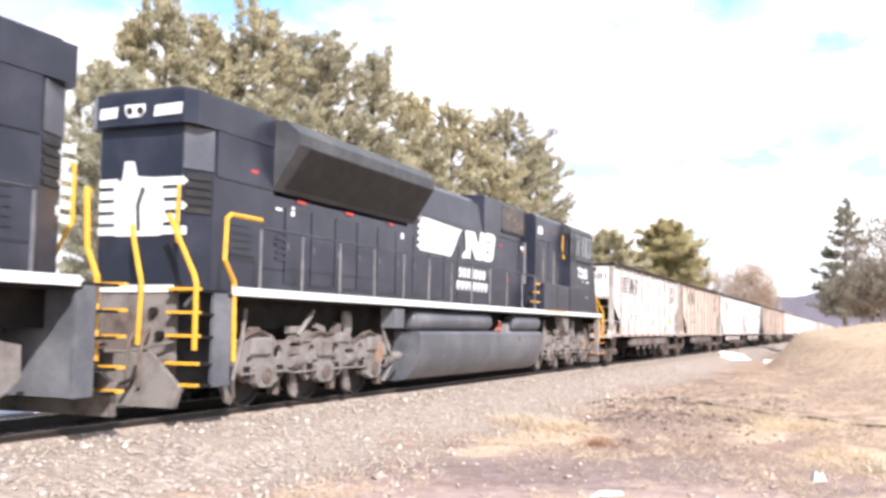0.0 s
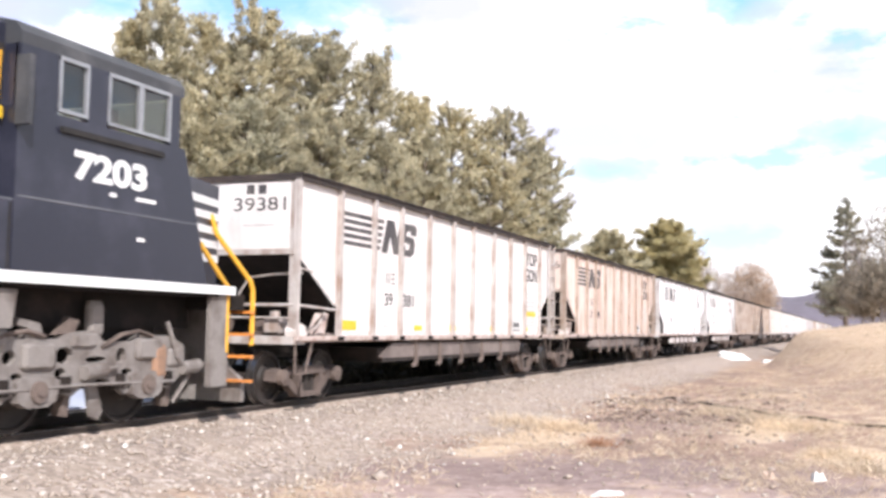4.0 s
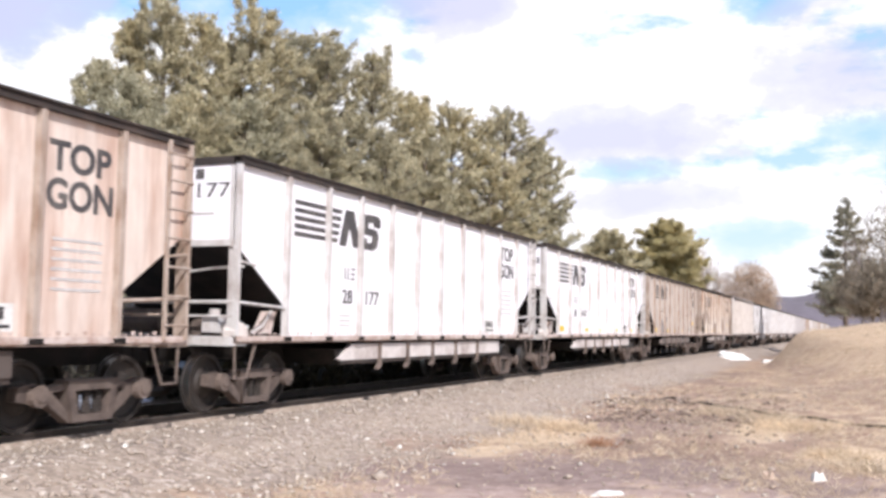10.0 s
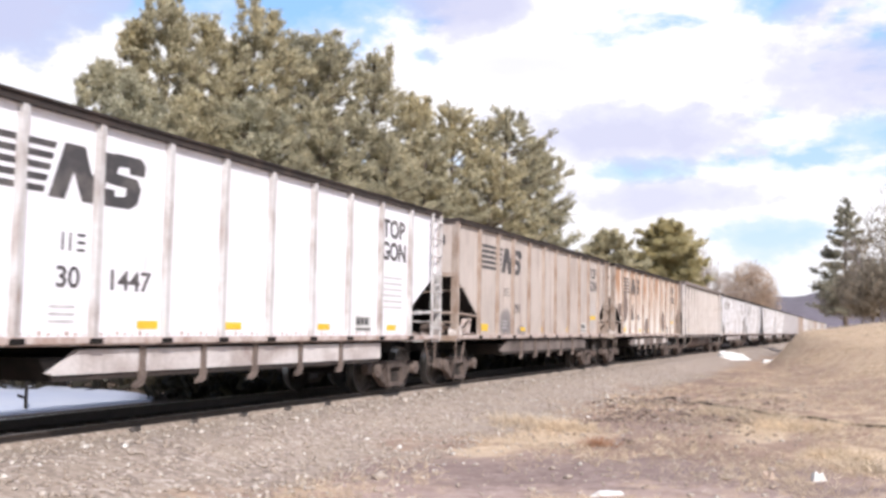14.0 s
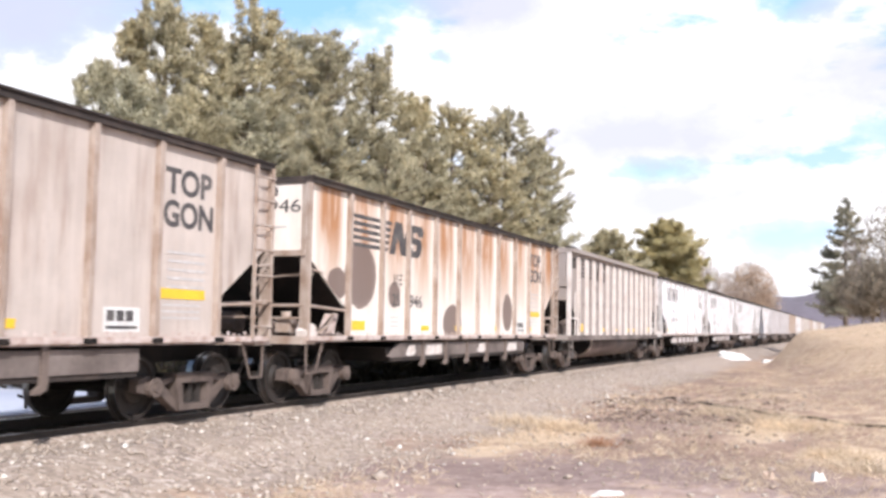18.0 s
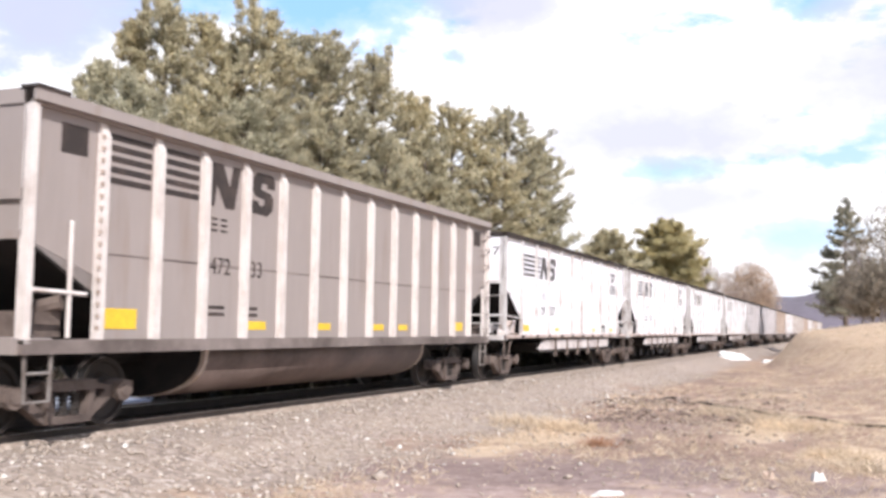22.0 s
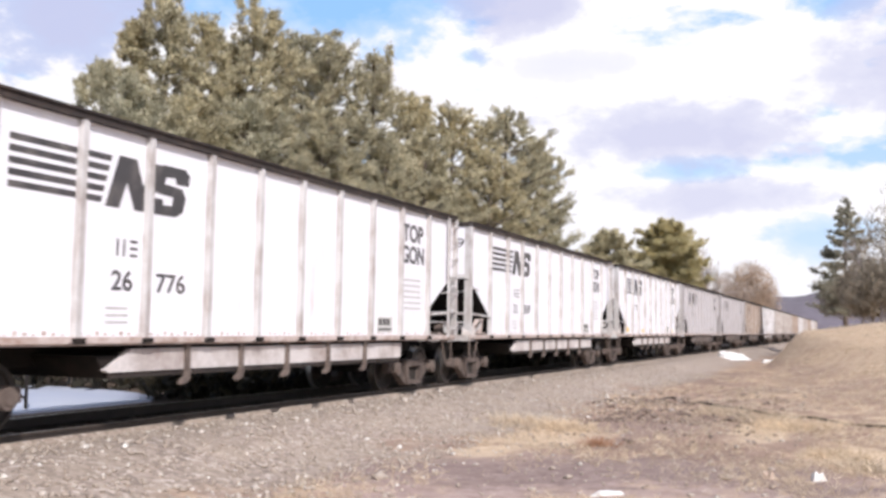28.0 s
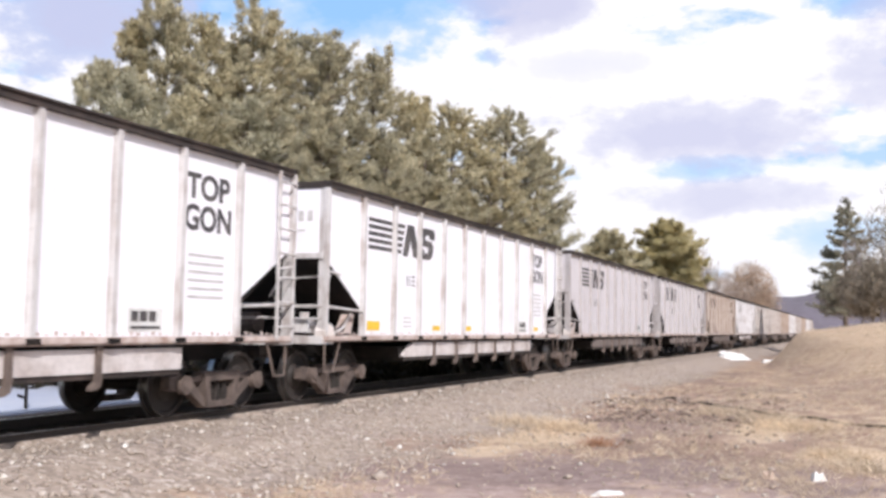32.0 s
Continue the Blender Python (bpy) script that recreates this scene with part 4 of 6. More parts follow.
def hopper_body(kind):
    """An open-top coal hopper: slope-ended body with outside posts, on two trucks."""
    paint, post = PAINT[kind], POST[kind]
    posts, length = (LONG_POSTS, LONG_LEN) if kind in LONG_KINDS else (POSTS, LEN)
    p0, p9 = posts[0], posts[-1]
    car = empty("coal_hopper_car")
    edges = [0.0] + posts + [length]
    for sx in (1, -1):
        xa, xb = sorted((sx * 1.5, sx * 1.515))
        for i, (a, b) in enumerate(zip(edges, edges[1:])):
            if i == 0:
                poly = [(0.0, 2.62), (0.06, 2.60), (p0 - 0.06, 1.74), (p0, 1.74), (p0, 3.9), (0.0, 3.9)]
            elif i == len(edges) - 2:
                poly = [(length, 2.62), (length - 0.06, 2.60), (p9 + 0.06, 1.74), (p9, 1.74), (p9, 3.9), (length, 3.9)]
            else:
                poly = [(a, 1.16), (b, 1.16), (b, 3.9), (a, 3.9)]
            part("side_panel", S().prism(poly, "x", xa, xb), paint, car)
        for i, y in enumerate(posts):
            s = S()
            s.box(*sorted_box(sx * 1.515, y - 0.045, 1.14, sx * 1.6, y + 0.045, 3.90))
            s.box(*sorted_box(sx * 1.515, y - 0.062, 1.14, sx * 1.535, y + 0.062, 3.86))
            part("side_post", s, post, car)
        for y in (0.035, length - 0.035):
            s = S()
            s.box(*sorted_box(sx * 1.50, y - 0.035, SILL, sx * 1.6, y + 0.035, 3.9))
            s.box(*sorted_box(sx * 1.40, y - 0.012, SILL, sx * 1.58, y + 0.012, 3.88))
            part("corner_post", s, post, car)
        s = S().box(*sorted_box(sx * 1.47, 0, 3.865, sx * 1.61, length, 3.975))
        s.box(*sorted_box(sx * 1.44, 0, 3.955, sx * 1.64, length, 3.985))
        part("top_chord", s, M["chord"], car, "dark rusty top chord")
        s = S().box(*sorted_box(sx * 1.49, 0, SILL, sx * 1.61, length, 1.20))
        s.box(*sorted_box(sx * 1.40, 0, SILL - 0.03, sx * 1.56, length, SILL))
        part("side_sill", s, M["sill"], car)
        foot = S().box(*sorted_box(sx * 1.55, -0.11, SILL - 0.01, sx * 1.625, 0.11, 1.185)).mesh("post_foot", M["steel_dark"])
        for y in posts:
            part("post_foot", foot, None, car, at=(0, y, 0))
        # side of the dropped tub between the trucks, with hanging tabs
        s = S().prism([(4.0, 1.04), (3.5, 0.77), (3.56, 0.74), (12.4, 0.74), (12.4, 1.04)], "x", *sorted((sx * 1.40, sx * 1.49)))
        part("tub_side", s, M["tubwhite"] if kind == "white" else M["tubside"], car, "rust-stained drop side below the sill")
        if kind == "patched":
            for y0, y1 in ((4.3, 4.8), (5.3, 6.3), (8.6, 9.2), (10.9, 11.75)):
                part("bare_patch", S().prism([(y0, 0.80), (y0 + 0.1, 0.76), (y1 - 0.12, 0.77), (y1, 0.83), (y1 - 0.05, 1.0), (y0 + 0.15, 0.98)], "x", *sorted((sx * 1.49, sx * 1.493))), M["bare_patch"], car, "pale patch of cleaner paint")
        for y in (5.15, 6.5, 7.85, 9.25, 10.7):
            part("tub_rib", S().box(*sorted_box(sx * 1.49, y - 0.05, 0.70, sx * 1.53, y + 0.05, 1.08)).prism([(y - 0.05, 0.74), (y + 0.05, 0.74), (y + 0.02, 0.58), (y - 0.06, 0.54), (y - 0.17, 0.53), (y - 0.16, 0.58), (y - 0.06, 0.64)], "x", *sorted((sx * 1.48, sx * 1.55))), M["truck"], car)
        part("tub_lip", S().box(*sorted_box(sx * 1.36, 3.6, 0.665, sx * 1.46, 12.4, 0.74)), M["chord"], car)
        rv = S()
        for k in range(100):
            y = 0.15 + k * 0.148
            rv.box(*sorted_box(sx * 1.515, y, 1.215, sx * 1.522, y + 0.06, 1.27 - 0.02 * (k % 3)))
        tagged(part("rivet_row", rv, M["sill"], car), "row of rusty rivets above the sill", kind="stuff")
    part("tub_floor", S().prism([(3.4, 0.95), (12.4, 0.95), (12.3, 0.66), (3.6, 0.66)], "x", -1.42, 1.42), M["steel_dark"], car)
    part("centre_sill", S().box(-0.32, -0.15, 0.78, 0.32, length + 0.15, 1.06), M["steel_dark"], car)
    for y, d in ((0.0, -1), (length, 1)):
        e = -d  # towards the car's middle
        part("end_sheet", S().box(-1.5, *sorted((y + 0.03 * e, y + 0.05 * e))[:1], 2.62, 1.5, sorted((y + 0.03 * e, y + 0.05 * e))[1], 3.9), paint, car)
        part("end_chord", S().box(-1.6, min(y, y + 0.12 * e), 3.86, 1.6, max(y, y + 0.12 * e), 3.98), M["chord"], car)
        part("end_brace", S().box(-1.5, min(y - 0.02 * e, y + 0.03 * e), 2.58, 1.5, max(y - 0.02 * e, y + 0.03 * e), 2.68), post, car)
        # the shade under the slope is put into its near-black colour
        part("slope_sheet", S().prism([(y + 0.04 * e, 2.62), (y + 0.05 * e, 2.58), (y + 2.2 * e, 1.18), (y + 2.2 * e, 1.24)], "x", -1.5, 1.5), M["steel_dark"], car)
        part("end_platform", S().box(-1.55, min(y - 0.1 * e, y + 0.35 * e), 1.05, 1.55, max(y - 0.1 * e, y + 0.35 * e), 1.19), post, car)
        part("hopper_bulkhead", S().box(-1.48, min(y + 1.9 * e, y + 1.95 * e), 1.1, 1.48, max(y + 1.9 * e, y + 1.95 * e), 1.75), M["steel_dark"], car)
        part("end_rail", S().rod((-1.5, y + 0.03 * e, 1.72), (1.5, y + 0.03 * e, 1.72), 0.03).rod((-1.5, y + 0.03 * e, 1.5), (1.5, y + 0.03 * e, 1.5), 0.02), post, car)
        for sx in (1, -1):
            part("grab_rail", S().path([(sx * 1.56, y + 0.05 * e, 1.72), (sx * 1.56, y + 1.42 * e, 1.66)], 0.028), post, car)
            part("grab_iron", S().path([(sx * 1.57, y + 0.06 * e, 2.35), (sx * 1.62, y + 0.1 * e, 2.34), (sx * 1.62, y + 0.45 * e, 2.3)], 0.02), post, car)
            part("sill_step", S().path([(sx * 1.52, y + 0.08 * e, 1.1), (sx * 1.52, y + 0.10 * e, 0.55), (sx * 1.52, y + 0.42 * e, 0.55), (sx * 1.52, y + 0.66 * e, 1.1)], 0.022), M["truck"], car)
        coupler(car, y, d)
        trainline(car, y, d)
    # brake gear on the front end platform
    part("brake_cylinder", S().rod((0.55, 0.45, 1.32), (0.55, 1.05, 1.32), 0.14, 10).box(0.2, 0.5, 1.19, 0.9, 0.95, 1.25), M["truck"], car)
    part("air_reservoir", S().rod((-0.2, 0.6, 1.42), (-1.1, 0.6, 1.42), 0.2, 10), M["truck"], car)
    part("brake_lever", S().path([(1.2, 0.4, 1.2), (1.25, 1.1, 1.3), (1.4, 1.3, 1.62)], 0.03), M["truck"], car)
    part("corner_casting", S().prism([(0.02, 1.12), (0.30, 1.12), (0.36, 1.24), (0.24, 1.40), (0.10, 1.42), (-0.02, 1.28)], "x", 1.36, 1.58), POST["grey"], car, "pale corner casting")
    part("control_valve", S().box(0.75, 0.30, 1.24, 1.05, 0.56, 1.52).rod((0.9, 0.42, 1.52), (0.9, 0.42, 1.62), 0.09, 10).rod((1.05, 0.42, 1.38), (1.22, 0.42, 1.38), 0.06, 8), post, car, "grey air brake control valve")
    part("pipe_bracket", S().prism([(1.02, 1.24), (1.30, 1.24), (1.44, 1.60), (1.28, 1.60)], "x", 1.20, 1.40), M["sill"], car)
    part("brake_pipe", S().path([(1.46, 0.25, 1.22), (1.46, 0.5, 1.34), (1.2, 0.7, 1.36), (0.9, 0.62, 1.34)], 0.03), post, car)
    part("brake_pipe", S().path([(1.42, 1.25, 1.6), (1.42, 1.0, 1.36), (1.3, 0.85, 1.24)], 0.025), post, car)
    part("rod_loop", S().path([(1.5, 0.30, 2.28), (0.9, 0.32, 2.26), (0.4, 0.32, 2.2), (0.2, 0.32, 1.9)], 0.022), post, car, "bent grey brake rod")
    # ladder on the rear corner
    for y in (length - 0.53, length - 0.06):
        part("ladder_rail", S().box(1.6, y - 0.03, 1.15, 1.64, y + 0.03, 3.9), post, car)
    for z in (1.35, 1.75, 2.15, 2.55, 2.95, 3.35, 3.72):
        part("ladder_rung", S().rod((1.645, length - 0.56, z), (1.645, length - 0.03, z), 0.02), post, car)
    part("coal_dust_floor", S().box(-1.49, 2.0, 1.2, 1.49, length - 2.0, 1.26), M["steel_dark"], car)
    truck(car, 1.30)
    truck(car, length - 1.3)
    return car


def sorted_box(x0, y0, z0, x1, y1, z1):
    return min(x0, x1), min(y0, y1), min(z0, z1), max(x0, x1), max(y0, y1), max(z0, z1)


def slab(poly, x=1.516, d=0.004):
    return S().prism(poly, "x", x, x + d)


def emblem(car, y0, z0, h, mat):
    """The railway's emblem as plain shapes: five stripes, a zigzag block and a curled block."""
    for i in range(5):
        z = z0 + h - (i + 0.45) * h / 5
        y1 = y0 + 1.66 - 0.04 * i
        part("emblem_stripe", slab([(y0, z - h * 0.058), (y1, z - h * 0.058), (y1 + 0.03, z + h * 0.058), (y0, z + h * 0.058)]), mat, car)
    a = y0 + 1.58
    zig = [(0, 0), (0.26, 0), (0.40, 0.52), (0.56, 0), (0.86, 0), (1.12, 1), (0.86, 1), (0.72, 0.48), (0.58, 1), (0.24, 1)]
    part("emblem_block", slab([(a + u, z0 + h * w) for u, w in zig], 1.518), mat, car)
    b = a + 0.80
    outer = [(0.16, 0.0), (0.62, 0.0), (0.78, 0.12), (0.84, 0.42), (0.76, 0.60), (0.36, 0.64), (0.40, 0.78), (0.60, 0.80), (0.62, 0.68), (0.90, 0.68), (0.92, 0.90), (0.82, 1.02), (0.34, 1.02),
             (0.20, 0.92), (0.12, 0.60), (0.20, 0.43), (0.56, 0.40), (0.54, 0.22), (0.34, 0.20), (0.34, 0.32), (0.06, 0.32), (0.04, 0.12)]
    part("emblem_block", slab([(b + u, z0 + h * w) for u, w in outer], 1.517), mat, car)


def bars(car, y, z, w, h, mat, n=1, gap=0.1, rows=1, step=0.1, name="lettering"):
    """Unreadable writing as plain bars."""
    for r in range(rows):
        for i in range(n):
            part(name, slab([(y + i * (w + gap), z - r * step), (y + i * (w + gap) + w, z - r * step), (y + i * (w + gap) + w, z - r * step + h), (y + i * (w + gap), z - r * step + h)]), mat, car)


def end_words(text, size, mat, parent, at, squeeze=1.0):
    """Flat lettering on a car's front end, which faces -y and reads towards +x."""
    ob = words(text, size, mat, parent, at, squeeze=squeeze)
    ob.data.transform(Matrix(((0, 1, 0, 0), (-1, 0, 0, 0), (0, 0, 1, 0), (0, 0, 0, 1))))
    return ob


def dress(car, number, tags=True, seed=0, far=0.0):
    """Lettering, data panels and yellow reflectors that differ from car to car."""
    rng = random.Random(seed)
    L = M["letter"]
    emblem(car, 1.75, 2.86, 0.68, L)
    bars(car, 3.58, 2.24, 0.035, 0.22, L, 2, 0.09)
    bars(car, 3.84, 2.425, 0.14, 0.035, L, 1, 0, 3, 0.0925)
    if number:
        if number[:2].strip():
            words(number[:2], 0.36, L, car, (1.518, 3.50, 1.80), squeeze=1.15, bold=0.006)
        words(number[2:], 0.36, L, car, (1.518, 4.38, 1.80), squeeze=1.2, bold=0.006)
    bars(car, 3.42, 1.55, 0.42, 0.03, M["faint"], 1, 0.1, 3, 0.09)
    words("TOP", 0.50, L, car, (1.518, 12.34 + far, 3.20), squeeze=1.08, bold=0.016)
    words("GON", 0.50, L, car, (1.518, 12.30 + far, 2.74), squeeze=1.0, bold=0.016)
    bars(car, 12.44 + far, 2.35, 0.85, 0.035, M["faint"], 1, 0, 6, 0.12)
    part("data_panel", slab([(11.2 + far, 1.26), (11.9 + far, 1.26), (11.9 + far, 1.58), (11.2 + far, 1.58)]), M["placard"], car)
    for dy in (0.06, 0.24, 0.42):
        part("stencil", slab([(11.2 + far + dy, 1.40), (11.34 + far + dy, 1.40), (11.34 + far + dy, 1.54), (11.2 + far + dy, 1.54)], 1.521), L, car)
    part("stencil", slab([(11.25 + far, 1.30), (11.85 + far, 1.30), (11.85 + far, 1.34), (11.25 + far, 1.34)], 1.521), L, car)
    # number on the front end sheet
    if number:
        end_words(number.strip(), 0.33, L, car, (0.22 if len(number.strip()) > 4 else 0.62, 0.026, 3.35), 1.42)
        for i in range(2):
            part("lettering", S().box(0.5 + i * 0.24, 0.024, 3.64, 0.66 + i * 0.24, 0.029, 3.80), L, car)
    else:
        for i in range(5):
            part("lettering", S().box(0.38 + i * 0.19, 0.024, 3.26, 0.49 + i * 0.19, 0.029, 3.45), M["faint"], car)
    part("lettering", S().box(0.45, 0.024, 3.08, 1.1, 0.029, 3.11), M["faint"], car)
    if tags and far:
        part("reflector", slab([(12.75, 1.72), (13.75, 1.72), (13.75, 1.86), (12.75, 1.86)], 1.519), M["tag"], car, "yellow reflective strip")
        bars(car, 12.8, 1.62, 0.85, 0.03, M["faint"], 1, 0, 3, 0.09)
    if tags:
        for y in (1.75, 5.0, 7.0, 9.8, 12.6):
            if y < 2 or rng.random() < 0.85:
                w = 0.55 if y < 2 else 0.42
                h = 0.18 if y < 2 else 0.11
                part("reflector", slab([(y, 1.30), (y + w, 1.30), (y + w, 1.30 + h), (y, 1.30 + h)], 1.519), M["tag"], car, "yellow reflective strip")


GONDOLA_LEN = 15.45
GREY_POSTS = [1.24, 2.33, 3.38, 4.44, 5.52, 6.6, 7.68, 8.76, 9.84, 10.92, 12.0, 13.08, 14.12]


def gondola():
    """A grey coal gondola with bright posts, a broad top chord and a round-bellied tub."""
    paint, post = PAINT["grey"], POST["grey"]
    car = empty("coal_gondola_car")
    edges = [0.0] + GREY_POSTS + [GONDOLA_LEN]
    bolts = S()
    for k in range(17):
        z = 1.28 + k * 0.15
        bolts.box(1.60, -0.03, z, 1.628, 0.02, z + 0.055)
    bolts = bolts.mesh("bolt_row", POST["rusty"])
    for sx in (1, -1):
        xa, xb = sorted((sx * 1.5, sx * 1.515))
        for i, (a, b) in enumerate(zip(edges, edges[1:])):
            if i == 0:
                poly = [(0, 2.35), (1.24, 1.95), (1.24, 3.9), (0, 3.9)]
            elif i == len(edges) - 2:
                poly = [(GONDOLA_LEN, 2.35), (14.12, 1.95), (14.12, 3.9), (GONDOLA_LEN, 3.9)]
            else:
                poly = [(a, 1.16), (b, 1.16), (b, 3.9), (a, 3.9)]
            part("side_panel", S().prism(poly, "x", xa, xb), paint, car)
            if 0 < i < len(edges) - 2:
                part("panel_seam", S().box(*sorted_box(sx * 1.515, a, 2.24, sx * 1.522, b, 2.262)), M["tubside"], car)
        for y in GREY_POSTS:
            s = S().prism([(sx * 1.515, 1.16), (sx * 1.62, 1.16), (sx * 1.62, 3.72), (sx * 1.53, 3.9), (sx * 1.515, 3.9)], "y", y - 0.062, y + 0.062)
            part("side_post", s, post, car, "bright bare metal post")
            if sx > 0 and y < 2:
                part("bolt_row", bolts, None, car, at=(0, y - 0.058, 0))
        for y in (0.05, GONDOLA_LEN - 0.05):
            part("corner_post", S().box(*sorted_box(sx * 1.48, y - 0.05, 1.12, sx * 1.62, y + 0.05, 3.9)), post, car)
        part("top_chord", S().box(*sorted_box(sx * 1.46, 0, 3.93, sx * 1.67, GONDOLA_LEN, 4.07)).box(*sorted_box(sx * 1.48, 0, 3.89, sx * 1.56, GONDOLA_LEN, 3.93)), paint, car)
        part("corner_cap", S().box(*sorted_box(sx * 1.42, -0.02, 4.07, sx * 1.69, 0.5, 4.11)), M["chord"], car, "black cap on the corner")
        part("side_sill", S().box(*sorted_box(sx * 1.45, 0, 1.0, sx * 1.62, GONDOLA_LEN, 1.17)), M["tubside"], car)
        part("grab_rail", S().path([(sx * 1.58, 0.05, 1.75), (sx * 1.58, 1.0, 1.72)], 0.03), post, car)
    belly = [(1.42 * math.cos(a), 1.02 - 0.78 * abs(math.sin(a)) ** 0.75) for a in np.linspace(math.pi, 2 * math.pi, 19)]
    part("tub", S().prism(belly, "y", 3.75, 11.8), M["belly"], car, "round-bellied dark brown tub", True)
    # near-black sheets added over the tub ends, standing in for shade there
    for y in (3.66, 11.82):
        part("tub_bulkhead", S().prism([(p * 0.96, q + 0.02) for p, q in belly], "y", y, y + 0.03), M["steel_dark"], car)
    for y, e in ((0.0, 1), (GONDOLA_LEN, -1)):
        part("end_sheet", S().box(-1.5, min(y + 0.03 * e, y + 0.05 * e), 2.35, 1.5, max(y + 0.03 * e, y + 0.05 * e), 3.92), paint, car)
        part("end_chord", S().box(-1.6, min(y, y + 0.12 * e), 3.90, 1.6, max(y, y + 0.12 * e), 4.08), paint, car)
        part("end_rib", S().box(-1.5, min(y - 0.03 * e, y + 0.03 * e), 2.78, 1.5, max(y - 0.03 * e, y + 0.03 * e), 2.9), paint, car)
        part("end_rib", S().box(-1.5, min(y - 0.03 * e, y + 0.03 * e), 2.32, 1.5, max(y - 0.03 * e, y + 0.03 * e), 2.42), paint, car)
        # near-black slope sheet: the recess's shade is put into its colour
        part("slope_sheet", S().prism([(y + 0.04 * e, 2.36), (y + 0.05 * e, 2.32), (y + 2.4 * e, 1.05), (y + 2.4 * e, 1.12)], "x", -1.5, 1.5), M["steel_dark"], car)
        # the light catching the tub's end edge is put into a paler rim
        part("tub_rim", S().prism([(1.43 * p / 1.42, q) for p, q in belly] + [(1.36 * p / 1.42, q + 0.05) for p, q in reversed(belly)], "y", min(y + 3.70 * e, y + 3.78 * e), max(y + 3.70 * e, y + 3.78 * e)), POST["rusty"], car, "pale rim of the tub, its lit edge put into the colour")
        part("end_platform", S().box(-1.55, min(y - 0.1 * e, y + 0.5 * e), 1.0, 1.55, max(y - 0.1 * e, y + 0.5 * e), 1.19), paint, car)
        coupler(car, y, -e)
        trainline(car, y, -e)
        for sx in (1, -1):
            part("sill_step", S().path([(sx * 1.56, y + 0.08 * e, 1.1), (sx * 1.56, y + 0.10 * e, 0.45), (sx * 1.56, y + 0.48 * e, 0.45), (sx * 1.56, y + 0.5 * e, 1.1)], 0.026), M["truck_grey"], car)
            part("sill_rung", S().rod((sx * 1.56, y + 0.1 * e, 0.78), (sx * 1.56, y + 0.5 * e, 0.78), 0.022), M["truck_grey"], car)
    part("centre_sill", S().box(-0.32, -0.15, 0.78, 0.32, GONDOLA_LEN + 0.15, 1.02), M["steel_dark"], car)
    part("grab_post", S().rod((1.58, 0.72, 1.19), (1.58, 0.72, 2.6), 0.03), post, car)
    for y in (14.92, 15.35):
        part("ladder_rail", S().box(1.6, y - 0.025, 1.15, 1.64, y + 0.025, 2.35), post, car)
    for z in (1.35, 1.75, 2.15, 2.55, 2.95, 3.35, 3.72):
        part("ladder_rung", S().rod((1.645, 14.90, z), (1.645, 15.38, z), 0.018), POST["offwhite"], car)
    part("brake_valve", S().box(0.7, 0.5, 1.19, 1.2, 1.0, 1.5).rod((0.9, 0.7, 1.5), (1.3, 0.9, 1.62), 0.1, 8), M["truck"], car)
    L = M["chord"]
    for y in (0.55, 14.55):
        part("dark_panel", slab([(y, 3.42), (y + 0.45, 3.42), (y + 0.45, 3.78), (y, 3.78)]), L, car)
    for a, b in ((1.36, 2.22), (2.45, 3.28)):
        for i in range(5):
            z = 3.76 - i * 0.14
            part("emblem_stripe", slab([(a, z - 0.04), (b, z - 0.04), (b, z + 0.04), (a, z + 0.04)]), L, car)
    part("emblem_block", slab([(3.5, 3.12), (3.66, 3.12), (3.72, 3.45), (3.95, 3.12), (4.18, 3.12), (4.33, 3.78), (4.13, 3.78), (4.05, 3.45), (3.87, 3.78), (3.52, 3.78)]), L, car)
    part("emblem_block", slab([(4.68, 3.14), (5.10, 3.12), (5.26, 3.22), (5.28, 3.42), (5.18, 3.50), (4.90, 3.54), (4.94, 3.64), (5.08, 3.64), (5.10, 3.57), (5.32, 3.57), (5.32, 3.74), (5.22, 3.80), (4.80, 3.80), (4.68, 3.70), (4.66, 3.50), (4.76, 3.41), (5.02, 3.38), (5.00, 3.28), (4.86, 3.27), (4.84, 3.34), (4.62, 3.34), (4.62, 3.22)]), L, car)
    bars(car, 3.6, 2.92, 0.16, 0.035, L, 2, 0.09, 3, 0.085)
    words("472", 0.36, L, car, (1.518, 3.60, 2.12))
    words("33", 0.36, L, car, (1.518, 4.66, 2.12))
    bars(car, 3.6, 1.6, 0.4, 0.05, L, 2, 0.5, 2, 0.1)
    for y, w, h in ((1.42, 0.6, 0.26), (4.6, 0.55, 0.13), (6.85, 0.45, 0.12), (9.0, 0.5, 0.12), (10.2, 0.45, 0.12), (13.25, 0.6, 0.2)):
        part("reflector", slab([(y, 1.30), (y + w, 1.30), (y + w, 1.30 + h), (y, 1.30 + h)], 1.519), M["tag"], car, "yellow reflective strip")
    truck(car, 1.30)
    truck(car, 14.12)
    return tagged(car, "grey coal gondola with bright posts and yellow reflectors", "freight car", "cars of the coal train")


